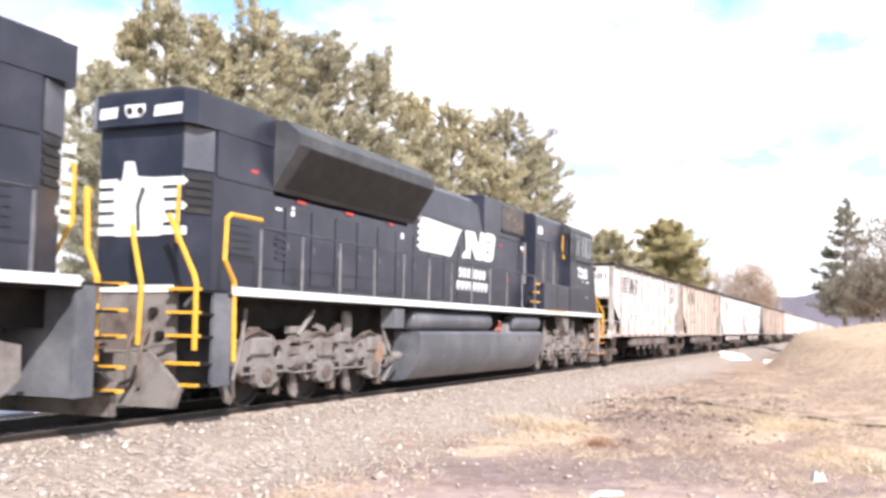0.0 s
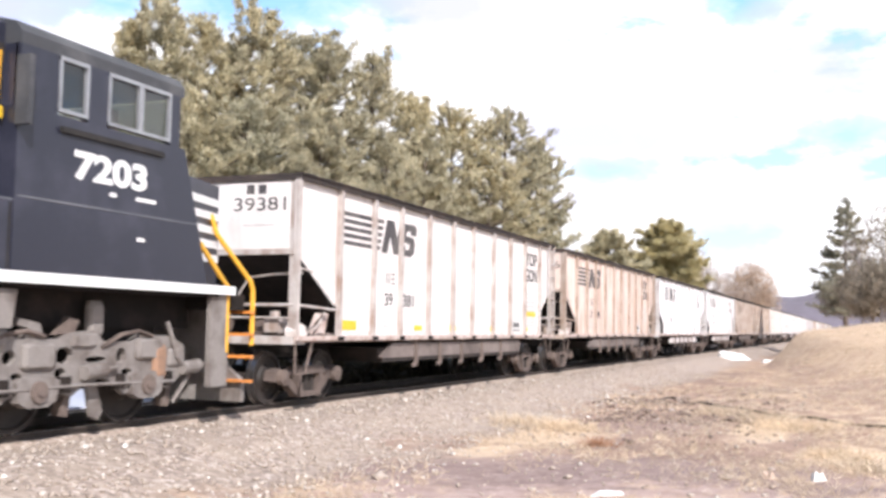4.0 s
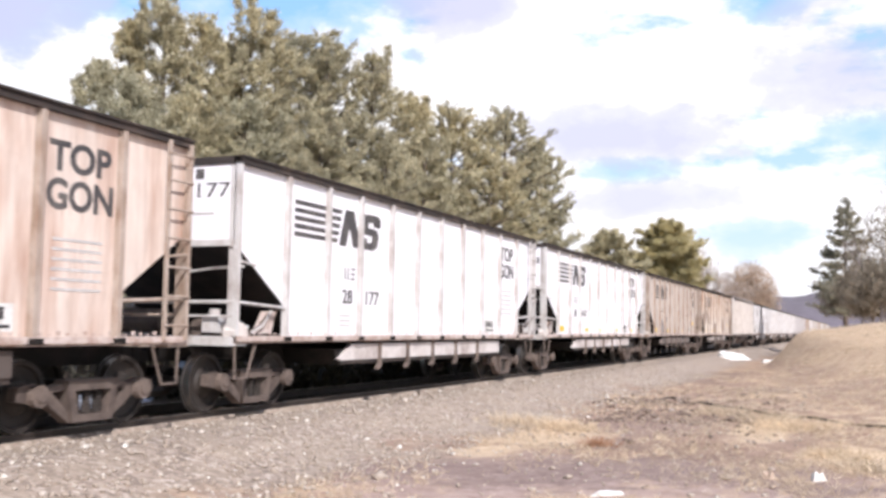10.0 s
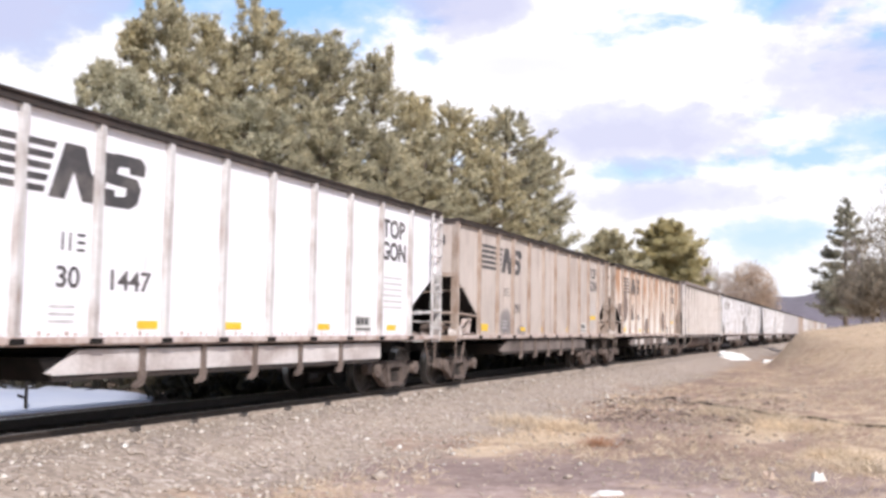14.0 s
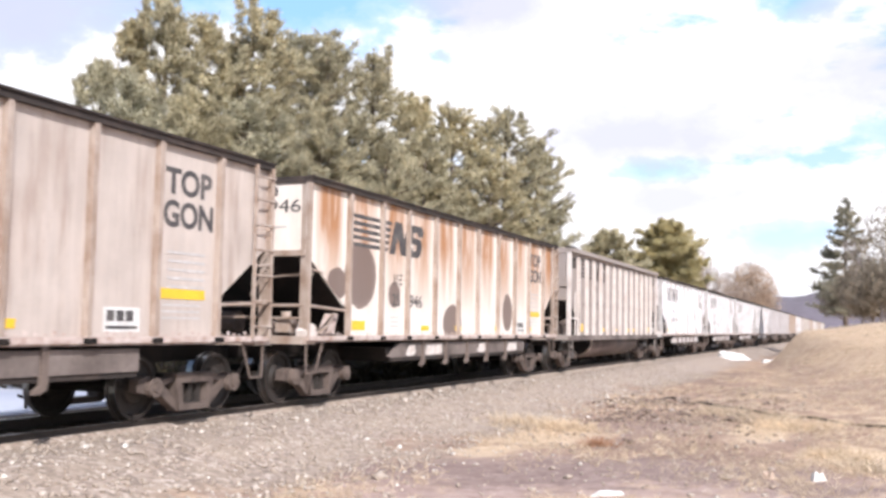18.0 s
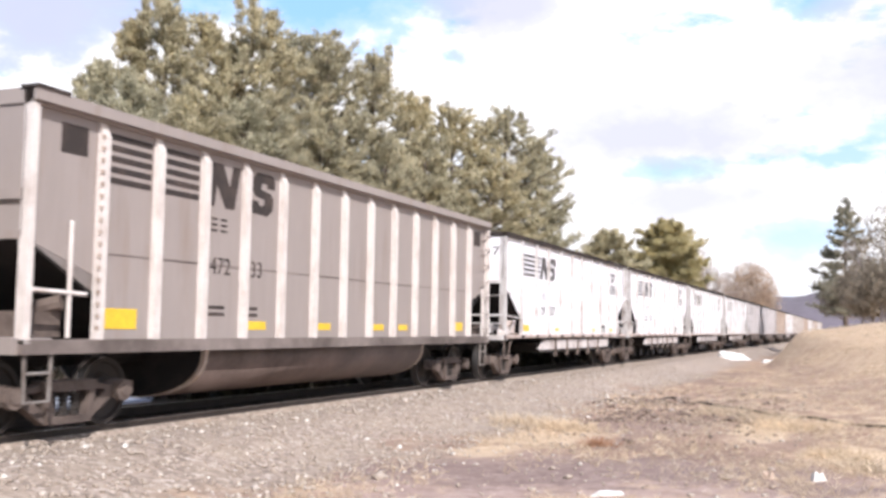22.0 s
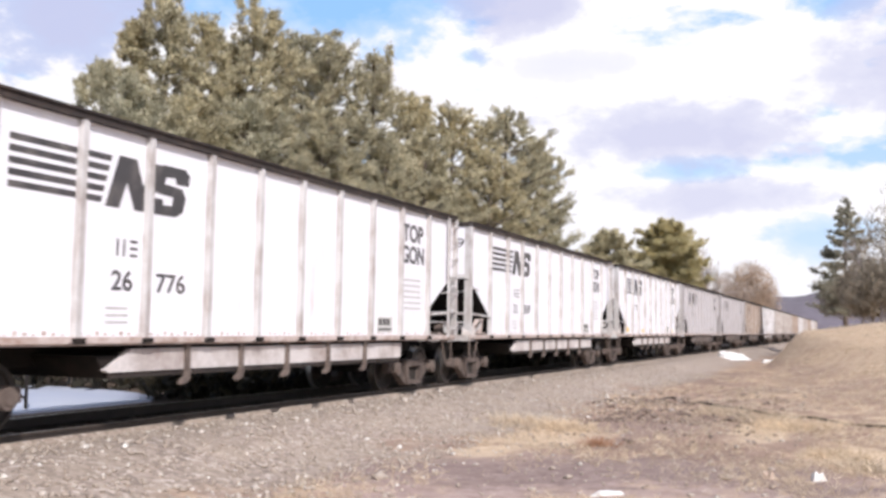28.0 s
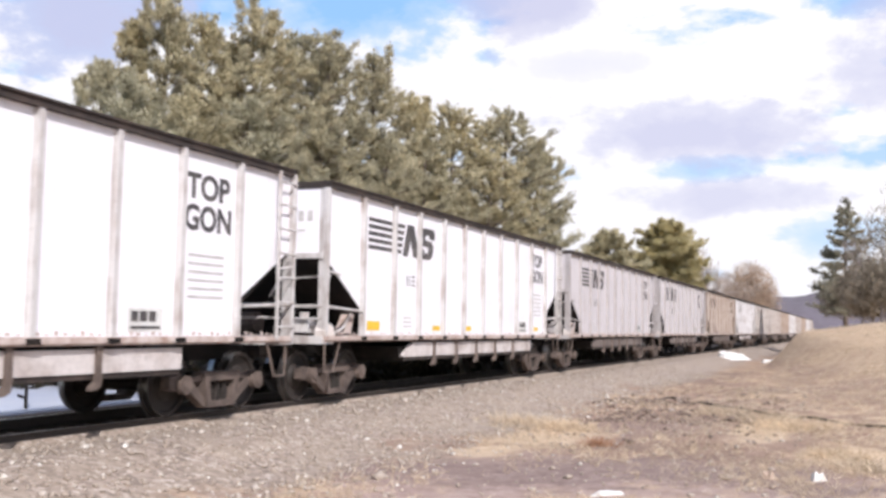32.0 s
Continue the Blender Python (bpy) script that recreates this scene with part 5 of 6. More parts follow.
LABELS = {
    "white": "white open-top coal hopper with grey posts, lightly soiled",
    "offwhite": "dirty off-white open-top coal hopper with stained sides",
    "rusty": "rust-streaked pinkish-white open-top coal hopper",
    "patched": "rusty cream coal hopper with round dark patches",
    "brown": "grimy brownish open-top coal hopper",
    "dull": "dull grey open-top coal hopper with stained posts",
}
CONSIST = [(1, "offwhite", "39381", 1), (2, "rusty", "21946", 0), (3, "white", "28177", 0), (4, "white", "301447", 1), (5, "brown", "  291", 1),
           (6, "patched", "25946", 1), (8, "white", "29037", 1), (9, "white", "26776", 0), (10, "white", "31069", 0), (11, "white", "", 1),
           (12, "dull", "", 0), (13, "dull", "", 0), (14, "brown", "", 0), (15, "white", "", 0), (16, "offwhite", "", 0), (17, "offwhite", "", 1),
           (18, "brown", "", 0), (19, "white", "", 1), (20, "offwhite", "", 0), (21, "brown", "", 0), (22, "white", "", 0), (23, "offwhite", "", 0)]
# where each car's front end stands along the track when the roll is zero, metres
STANDS = {1: -54.70, 2: -37.885, 3: -21.25, 4: -4.865, 5: 11.435, 6: 28.057, 7: 45.02, 8: 61.868, 9: 77.95, 10: 94.157}
TRAIN = []
bare = {}
for idx, kind, number, tags in CONSIST:
    if kind not in bare:
        bare[kind] = hopper_body(kind)
    bare.setdefault(kind + "_list", []).append((idx, number, tags))
for kind in ("offwhite", "rusty", "white", "brown", "patched", "dull"):
    jobs = bare[kind + "_list"]
    cars = [bare[kind]] + [copy_thing(bare[kind], Matrix.Identity(4)) for _ in jobs[1:]]
    for car, (idx, number, tags) in zip(cars, jobs):
        dress(car, number, bool(tags), idx, 0.45 if kind in LONG_KINDS else 0.0)
        tagged(car, LABELS[kind], "freight car", "cars of the coal train")
        TRAIN.append((car, STANDS.get(idx, STANDS[10] + (idx - 10) * PITCH)))
TRAIN.append((gondola(), STANDS[7]))


# ---- locomotive ----
LOCO_Y = -80.27
BIG_WHEEL = wheelset_mesh(0.533)
BIG_WHEEL.name = "loco_wheelset"


def lump(y0, y1, z0, z1, x0, x1, k=0.28):
    """A cast block, chamfered towards its outer face at x1."""
    a, b = (y1 - y0) * k * 0.5, (z1 - z0) * k * 0.5
    out = [(y0 + a, z0), (y1 - a, z0), (y1, z0 + b), (y1, z1 - b), (y1 - a, z1), (y0 + a, z1), (y0, z1 - b), (y0, z0 + b)]
    cy, cz = (y0 + y1) / 2, (z0 + z1) / 2
    inn = [(cy + (p - cy) * (1 - k), cz + (q - cz) * (1 - k)) for p, q in out]
    xm = x0 + (x1 - x0) * 0.6
    vs = [(x, p, q) for x, ring in ((x0, out), (xm, out), (x1, inn)) for p, q in ring]
    fs = [tuple(range(8)), tuple(range(16, 24))]
    fs += [(r * 8 + i, r * 8 + (i + 1) % 8, r * 8 + 8 + (i + 1) % 8, r * 8 + 8 + i) for r in (0, 1) for i in range(8)]
    return S().add(vs, fs)


def loco_truck(loco, y):
    """A three-axle truck: heavy lumpy cast side frame, journal boxes, springs, brake gear."""
    G, D, R = M["truck_grey"], M["steel_dark"], M["truck"]
    t = part("truck", S().box(-0.85, -2.6, 0.5, 0.85, 2.6, 1.1), D, loco, "grimy grey cast truck", at=(0, y, 0))
    top = [(-2.88, 0.72), (-2.86, 1.10), (-2.5, 1.16), (-2.35, 1.22), (-1.78, 1.22), (-1.6, 1.10), (-1.2, 1.12), (-1.05, 1.24), (-0.8, 1.31), (-0.5, 1.29), (-0.3, 1.17), (0.35, 1.17),
           (0.5, 1.25), (1.0, 1.27), (1.15, 1.13), (1.7, 1.13), (1.88, 1.22), (2.55, 1.20), (2.85, 1.06), (2.88, 0.72)]
    low = [(2.74, 0.60), (2.50, 0.46), (2.3, 0.50), (1.72, 0.48), (1.60, 0.42), (1.40, 0.56), (1.16, 0.66), (0.86, 0.60), (0.60, 0.44), (0.40, 0.50), (-0.40, 0.48), (-0.55, 0.40), (-0.76, 0.58), (-1.1, 0.66), (-1.36, 0.58), (-1.58, 0.42), (-1.75, 0.48), (-2.35, 0.50), (-2.48, 0.44), (-2.72, 0.58)]

    def rounded(cy, cz, ry, rz, n=10):
        return [(cy + ry * math.cos(2 * math.pi * k / n), cz + rz * math.sin(2 * math.pi * k / n)) for k in range(n)]

    holes = [rounded(-2.42, 0.80, 0.09, 0.06), rounded(-1.56, 0.92, 0.15, 0.12), rounded(-1.0, 1.04, 0.20, 0.035), rounded(-0.98, 0.83, 0.22, 0.04), rounded(-0.42, 0.95, 0.11, 0.09), rounded(-0.30, 0.72, 0.09, 0.05),
             rounded(0.46, 0.96, 0.16, 0.11), rounded(0.40, 0.74, 0.10, 0.07), rounded(1.02, 0.90, 0.20, 0.04), rounded(1.50, 0.94, 0.10, 0.11), rounded(1.62, 0.72, 0.11, 0.05), rounded(2.30, 0.78, 0.12, 0.06)]
    for sx in (1, -1):
        part("truck_frame", S().plate(top + low, holes, sx * 1.10, sx * 1.20), G, t)
    for a, w, z0, z1, x1 in ((-2.12, 0.50, 0.86, 1.17, 1.26), (-0.74, 0.40, 1.08, 1.28, 1.25), (0.02, 0.44, 0.80, 1.12, 1.27), (0.78, 0.36, 1.06, 1.24, 1.25), (2.06, 0.46, 0.88, 1.16, 1.26), (2.66, 0.30, 0.76, 1.02, 1.24)):
        part("frame_rib", lump(a - w * 0.62, a + w * 0.62, z0, z1, 1.18, x1, 0.22), G, t)
    for a in (-2.0, 0.0, 2.0):
        part("wheelset", BIG_WHEEL, None, t, at=(0, a, 0.533))
        part("journal_box", S().prism([(a - 0.34, 0.66), (a - 0.20, 0.72), (a + 0.20, 0.72), (a + 0.34, 0.66), (a + 0.30, 0.42), (a + 0.16, 0.35), (a - 0.16, 0.35), (a - 0.30, 0.42)], "x", 1.12, 1.26), G, t)
        part("journal_cap", S().rod((1.26, a, 0.54), (1.30, a, 0.54), 0.13, 14).rod((1.30, a, 0.54), (1.325, a, 0.54), 0.06, 10), R, t)
        for d in (-0.50, 0.50):
            part("coil_spring", S().rod((1.16, a + d, 0.50), (1.16, a + d, 0.70), 0.10, 10), D, t)
        part("brake_cylinder", S().rod((1.26, a + 0.74, 0.74), (1.26, a + 1.12, 0.77), 0.095, 12).rod((1.26, a + 1.12, 0.77), (1.26, a + 1.36, 0.79), 0.03, 8), G, t)
        part("brake_blade", S().prism([(a - 1.02, 0.62), (a - 0.86, 0.64), (a - 0.70, 0.20), (a - 0.78, 0.10), (a - 0.92, 0.16)], "x", 1.04, 1.10), G, t)
        part("brake_shoe", S().prism([(a + 0.56, 0.2), (a + 0.68, 0.18), (a + 0.74, 0.5), (a + 0.66, 0.62)], "x", 0.92, 1.08), R, t)
        part("pipe", S().path([(1.22, a - 0.9, 1.06), (1.24, a - 0.55, 1.22), (1.24, a - 0.2, 1.27), (1.22, a + 0.1, 1.20)], 0.03), R, t)
    part("brake_rigging", S().path([(1.24, -2.75, 0.58), (1.25, -1.4, 0.60), (1.25, -1.1, 0.56), (1.25, 0.8, 0.585), (1.24, 2.6, 0.56)], 0.024), G, t)
    part("damper", S().rod((1.24, -1.0, 1.20), (1.28, -0.62, 1.56), 0.045, 8).rod((1.28, -0.62, 1.56), (1.28, -0.52, 1.64), 0.03, 8), G, t)
    part("damper_bracket", lump(-1.16, -0.80, 1.22, 1.36, 1.06, 1.26), G, t)
    part("bolster_link", lump(0.95, 1.22, 1.16, 1.66, 1.05, 1.16), G, t)
    part("bracket", S().prism([(-0.22, 1.16), (0.12, 1.16), (0.04, 1.36), (-0.30, 1.42), (-0.34, 1.34), (-0.14, 1.30)], "x", 1.10, 1.20), G, t)
    part("bracket", S().prism([(0.3, 1.22), (0.62, 1.24), (0.70, 1.40), (0.52, 1.44), (0.44, 1.34)], "x", 1.10, 1.20), R, t)
    part("bracket", lump(-2.4, -2.05, 1.16, 1.34, 1.08, 1.2), R, t)
    part("sand_pipe", S().path([(1.18, -2.55, 1.62), (1.26, -2.75, 1.1), (1.24, -2.95, 0.5), (1.10, -2.72, 0.22)], 0.035), G, t)
    part("sand_pipe", S().path([(1.2, 2.45, 1.4), (1.27, 2.62, 0.9), (1.22, 2.95, 0.62), (1.10, 2.75, 0.24)], 0.035), G, t)
    part("rust_plate", lump(2.14, 2.40, 0.60, 1.08, 1.20, 1.27), M["rustplate"], t, "rust-brown plate")
    return t


def both(name, shape, mat, parent, label=""):
    """The same part on either flank."""
    other = Shape()
    other.v, other.f = [(-x, y, z) for x, y, z in shape.v], [tuple(reversed(f)) for f in shape.f]
    part(name, shape, mat, parent, label)
    part(name, other, mat, parent, label)


def build_loco():
    loco = empty("diesel_locomotive")
    B, Wt, Y = M["black"], M["white"], M["yellow"]
    DECK = 1.84
    part("underframe", S().box(-0.95, 0.0, 1.3, 0.95, 23.45, DECK - 0.06)
         .box(-1.5, 0.0, DECK - 0.06, 1.5, 23.45, DECK), M["steel_dark"], loco)
    for sx in (1, -1):
        part("sill_stripe", S().box(*sorted_box(sx * 1.5, 0.1, 1.82, sx * 1.56, 23.8, 1.95)), Wt, loco, "white sill stripe")
    # long hood in sections
    hood = [(-0.98, DECK), (0.98, DECK), (0.98, 4.02), (0.90, 4.70), (0.72, 4.84), (-0.72, 4.84), (-0.90, 4.70), (-0.98, 4.02)]
    part("hood", S().prism(hood, "y", 7.6, 16.3), B, loco, "black hood with doors")
    # rear hood: flat end, canted corners, broad upper works with a visor
    end_plan = [(-0.78, -0.30), (0.78, -0.30), (0.98, 0.26), (0.98, 2.0), (-0.98, 2.0), (-0.98, 0.26)]
    part("rear_hood", S().prism(end_plan, "z", DECK, 4.44), B, loco, "black rear hood with canted corners")
    visor = [(-0.76, -0.46), (0.90, -0.46), (1.02, -0.26), (1.02, 2.0), (-1.02, 2.0), (-1.02, -0.26)]
    part("rear_visor", S().prism(visor, "z", 4.44, 4.95), B, loco)
    part("rear_roof", S().prism([(-0.7, -0.36), (0.8, -0.36), (0.9, -0.1), (0.9, 2.0), (-0.9, 2.0), (-0.9, -0.1)], "z", 4.95, 5.02), M["black_roof"], loco)
    both("upper_side", S().box(0.98, 0.3, 3.70, 1.005, 1.98, 4.44), B, loco)
    for x, w in ((-0.52, 0.17), (0.62, 0.26)):
        part("number_board", S().prism([(x - w, 4.55), (x + w * 0.92, 4.57), (x + w, 4.74), (x - w * 0.9, 4.72)], "y", -0.485, -0.46), Wt, loco, "white number board")
    part("headlight_housing", S().prism([(-0.20, 4.64), (-0.14, 4.56), (0.10, 4.56), (0.18, 4.64), (0.18, 4.76), (-0.20, 4.76)], "y", -0.48, -0.46), M["white"], loco)
    for x in (-0.10, 0.10):
        part("headlight", S().rod((x, -0.48, 4.66), (x, -0.50, 4.66), 0.055, 12), M["grille"], loco)
    # canted corner panels: upper plate, louvred door
    # the corner's reflection of the sky is put into a lighter plate
    both("corner_plate", S().add([(0.79, -0.29, 3.76), (0.975, 0.23, 3.76), (0.975, 0.23, 4.42), (0.79, -0.29, 4.42), (0.815, -0.295, 3.76), (0.998, 0.225, 3.76), (0.998, 0.225, 4.42), (0.815, -0.295, 4.42)],
         [(0, 1, 2, 3), (4, 7, 6, 5), (0, 4, 5, 1), (1, 5, 6, 2), (2, 6, 7, 3), (3, 7, 4, 0)]), M["tank"], loco, "corner plate, sky reflection put into its light blue-grey")
    for k in range(5):
        z = 3.08 + k * 0.13
        both("corner_louvre", S().add([(0.79, -0.25, z), (0.96, 0.2, z), (0.96, 0.2, z + 0.09), (0.79, -0.25, z + 0.09), (0.83, -0.255, z), (0.995, 0.195, z), (0.975, 0.195, z + 0.09), (0.81, -0.255, z + 0.09)],
             [(0, 1, 2, 3), (4, 7, 6, 5), (0, 4, 5, 1), (1, 5, 6, 2), (2, 6, 7, 3), (3, 7, 4, 0)]), M["grille"], loco)
    # white emblem on the rear end, as plain shapes
    part("emblem_block", S().prism([(-0.45, 2.72), (0.42, 2.72), (0.5, 3.0), (0.42, 3.62), (-0.05, 3.66), (-0.12, 3.9), (-0.3, 3.9), (-0.34, 3.62), (-0.5, 3.5)], "y", -0.312, -0.302), Wt, loco, "white painted emblem")
    for k in range(5):
        z = 2.74 + k * 0.19
        for x0, x1 in ((-0.78, -0.42), (0.38, 0.78)):
            part("emblem_stripe", S().box(x0, -0.312, z, x1, -0.302, z + 0.13), Wt, loco)
    part("emblem_shadow", S().prism([(-0.02, 2.8), (0.05, 2.8), (0.02, 3.2), (0.12, 3.45), (0.04, 3.5), (-0.06, 3.2)], "y", -0.316, -0.312), M["black_roof"], loco)
    for k in (0, 2, 4):
        z = 2.74 + k * 0.19
        both("corner_stripe", S().add([(0.79, -0.29, z), (0.82, -0.20, z), (0.82, -0.20, z + 0.13), (0.79, -0.29, z + 0.13), (0.80, -0.295, z), (0.83, -0.205, z), (0.83, -0.205, z + 0.13), (0.80, -0.295, z + 0.13)],
             [(0, 1, 2, 3), (4, 7, 6, 5), (0, 4, 5, 1), (1, 5, 6, 2), (2, 6, 7, 3), (3, 7, 4, 0)]), Wt, loco)
    part("end_sill_stripe", S().box(-0.95, -0.63, 1.84, 0.95, -0.60, 1.95), Wt, loco, "white end sill stripe")
    # flared radiator
    rad = [(0.98, 3.70), (1.5, 4.48), (1.5, 4.68), (1.22, 4.92), (-1.22, 4.92), (-1.5, 4.68), (-1.5, 4.48), (-0.98, 3.70)]
    part("radiator", S().prism(rad, "y", 1.95, 7.9), M["black_roof"], loco, "flared radiator housing")
    part("radiator_hood", S().prism([(-0.98, DECK), (0.98, DECK), (0.98, 3.62), (-0.98, 3.62)], "y", 2.0, 7.6), B, loco)
    both("radiator_grille", S().add([(1.04, 2.25, 3.78), (1.04, 7.8, 3.78), (1.49, 7.85, 4.46), (1.49, 2.35, 4.46), (1.055, 2.25, 3.77), (1.055, 7.8, 3.77), (1.505, 7.85, 4.45), (1.505, 2.35, 4.45)],
         [(0, 1, 2, 3), (4, 7, 6, 5), (0, 4, 5, 1), (1, 5, 6, 2), (2, 6, 7, 3), (3, 7, 4, 0)]), M["grille"], loco, "dark radiator grille")
    for y in (3.5, 5.6):
        part("roof_fan", S().rod((0, y, 4.92), (0, y, 5.0), 0.62, 16), M["black_roof"], loco)
    # hood doors: seams, latches, louvres
    for i in range(11):
        y = 2.4 + i * 0.92
        if y < 13.2:
            both("hood_door", S().box(0.98, y, 2.1, 1.0, y + 0.86, 3.45), B, loco)
            both("door_latch", S().box(1.0, y + 0.06, 2.7, 1.012, y + 0.12, 2.82), M["rail_post"], loco)
    for y in (2.2, 3.6):
        for k in range(5):
            both("louvre", S().box(0.985, y - 1.5, 2.5 + k * 0.12, 1.0, y - 0.9, 2.56 + k * 0.12), B, loco)
    part("roof_walk", S().box(-0.4, 8, 4.84, 0.4, 13.4, 4.87), M["black_roof"], loco)
    part("exhaust_stack", S().box(-0.3, 10.6, 4.84, 0.3, 11.5, 4.93), M["black_roof"], loco)
    # inertial filter box with orange dust behind the cab
    part("filter_hatch", S().prism([(-1.0, 3.95), (1.0, 3.95), (1.0, 4.96), (0.9, 5.0), (-0.9, 5.0), (-1.0, 4.96)], "y", 12.55, 16.3), B, loco)
    both("filter_screen", S().box(1.0, 14.0, 4.18, 1.012, 16.0, 4.88), M["screen"], loco, "dusty brown filter screen")
    both("screen_edge", S().box(1.0, 13.95, 4.10, 1.04, 16.05, 4.18), M["grille"], loco)
    spots = random.Random(8)
    for i in range(16):
        y = spots.uniform(14.3, 15.9)
        z = 4.62 - (y - 14.3) * 0.12 + spots.uniform(-0.12, 0.12)
        w = spots.uniform(0.03, 0.09)
        part("rust_spot", S().prism([(y, z), (y + w, z - 0.01), (y + w * 1.1, z + w * 0.6), (y + w * 0.3, z + w * 0.7)], "x", 1.012, 1.016), M["dust"], loco)
    part("cab_rear_cabinet", S().prism([(-1.3, DECK), (1.3, DECK), (1.3, 4.80), (1.18, 4.90), (-1.18, 4.90), (-1.3, 4.80)], "y", 16.3, 19.4), B, loco)
    part("cabinet_door", S().box(1.3, 16.55, 2.9, 1.315, 17.5, 4.05), B, loco)
    part("cabinet_door", S().box(1.3, 17.65, 2.9, 1.315, 18.6, 4.05), B, loco)
    part("battery_box", S().box(1.0, 16.5, DECK + 0.11, 1.53, 19.5, 2.75), B, loco)
    for y in (16.9, 17.4, 18.28, 18.72):
        for j in range(3):
            part("louvre", S().box(1.53, y, 2.47 + j * 0.085, 1.54, y + 0.2, 2.505 + j * 0.085), M["tank"], loco)
    for y in (17.9, 19.35):
        part("door_gap", S().box(1.53, y, 1.97, 1.535, y + 0.03, 2.72), M["grille"], loco)
    # cab and nose
    part("cab_lower", S().prism([(19.4, DECK), (23.12, DECK), (22.45, 3.84), (19.4, 3.84)], "x", -1.55, 1.55), B, loco)
    part("cab_roof", S().prism([(-1.55, 4.56), (1.55, 4.56), (1.55, 4.70), (1.44, 4.83), (0.95, 4.95), (-0.95, 4.95), (-1.44, 4.83), (-1.55, 4.70)], "y", 19.4, 22.4), M["black_roof"], loco)
    for y0, y1 in ((19.4, 20.0), (20.5, 20.85), (22.1, 22.32)):
        for sx in (1, -1):
            part("cab_pillar", S().box(*sorted_box(sx * 1.47, y0, 3.84, sx * 1.55, y1, 4.56)), B, loco)
    part("cab_rear_wall", S().box(-1.5, 19.4, 3.84, 1.5, 19.46, 4.56), B, loco)
    for a, b in ((20.0, 20.5), (20.85, 21.48), (21.48, 22.1)):
        for sx in (1, -1):
            w = part("window", S().box(*sorted_box(sx * 1.50, a + 0.03, 3.92, sx * 1.515, b - 0.03, 4.52)), M["glass"], loco, "cab window")
            fr = S()
            for q in ((a, 3.88, a + 0.045, 4.56), (b - 0.045, 3.88, b, 4.56), (a, 3.88, b, 3.925), (a, 4.51, b, 4.56)):
                fr.box(*sorted_box(sx * 1.5, q[0], q[1], sx * 1.565, q[2], q[3]))
            part("window_frame", fr, M["silver"], w)
    part("seat", S().box(0.7, 21.3, 3.0, 1.2, 21.45, 4.2).box(0.7, 21.0, 3.0, 1.2, 21.45, 3.12), M["seat"], loco, "tan cab seat")
    part("windshield", S().box(-1.45, 22.26, 3.9, 1.45, 22.29, 4.5), M["glass"], loco)
    part("nose", S().prism([(-1.5, 22.3), (1.5, 22.3), (1.12, 23.9), (0.95, 23.98), (-0.95, 23.98), (-1.12, 23.9)], "z", DECK, 3.52), B, loco)
    for k in range(5):
        z = 2.32 + k * 0.215
        both("nose_stripe", S().prism([(1.41, 22.72), (1.425, 22.725), (1.14, 23.9), (1.125, 23.895)], "z", z, z + 0.115), Wt, loco, "white nose stripe")
    part("side_mirror", S().box(1.55, 19.35, 3.6, 1.75, 19.42, 4.4), M["black_roof"], loco)
    part("cab_door_light", S().prism([(19.22, 3.95), (19.32, 3.9), (19.34, 4.48), (19.26, 4.45)], "x", 1.30, 1.325), Y, loco, "yellow edged door opening")
    # flat dark sheet drawing the shade of the recess behind the cab
    part("door_opening", S().box(1.3, 19.0, 3.85, 1.306, 19.38, 4.56), M["grille"], loco, "dark sheet for the shaded recess beside the cab")
    part("marker", S().box(1.33, 19.22, 3.68, 1.36, 19.36, 3.82), M["tag"], loco)
    # emblem and writing on the flank
    x = 1.003
    part("emblem_block", S().prism([(8.25, 3.95), (8.25, 3.15), (10.15, 3.13), (10.35, 3.3), (10.6, 3.62), (10.9, 3.86)], "x", x, x + 0.006), Wt, loco, "white streaming emblem")
    for i in range(5):
        z = 3.2 + i * 0.16
        part("emblem_stripe", S().box(x, 8.12, z, x + 0.006, 8.27, z + 0.08), Wt, loco)
    part("emblem_block", S().prism([(11.25, 3.17), (11.52, 3.17), (11.56, 3.52), (11.92, 3.17), (12.36, 3.17), (12.58, 3.94), (12.26, 3.94), (12.14, 3.55), (11.82, 3.90), (11.14, 3.88)], "x", x, x + 0.006), Wt, loco)
    curl = []
    for k in range(20):
        a = 2 * math.pi * k / 20
        u, w = abs(math.cos(a)) ** 0.5 * math.copysign(1, math.cos(a)), abs(math.sin(a)) ** 0.5 * math.copysign(1, math.sin(a))
        curl.append((12.92 + 0.48 * u * (1 - 0.10 * (abs(w) < 0.35)) + 0.13 * w, 3.57 + 0.40 * w))
    part("emblem_block", S().prism(curl, "x", x, x + 0.006), Wt, loco)
    for y0, z0 in ((12.72, 3.68), (12.68, 3.40)):
        part("emblem_gap", S().prism([(y0, z0), (y0 + 0.26, z0), (y0 + 0.29, z0 + 0.06), (y0 + 0.03, z0 + 0.06)], "x", x + 0.006, x + 0.009), B, loco)
    part("emblem_block", S().prism([(10.92, 3.15), (11.25, 3.16), (11.25, 3.38), (11.02, 3.30)], "x", x, x + 0.006), Wt, loco)
    for r, n in ((0, 7), (1, 8)):
        for i in range(n):
            y0 = 10.7 + i * 0.29 - r * 0.12
            z0 = 2.66 - r * 0.33
            part("lettering", S().prism([(y0, z0), (y0 + 0.21, z0), (y0 + 0.25, z0 + 0.24), (y0 + 0.04, z0 + 0.24)], "x", x, x + 0.006), Wt, loco)
    words("7203", 0.46, Wt, loco, (1.553, 20.30, 3.14), squeeze=1.5, bold=0.018)
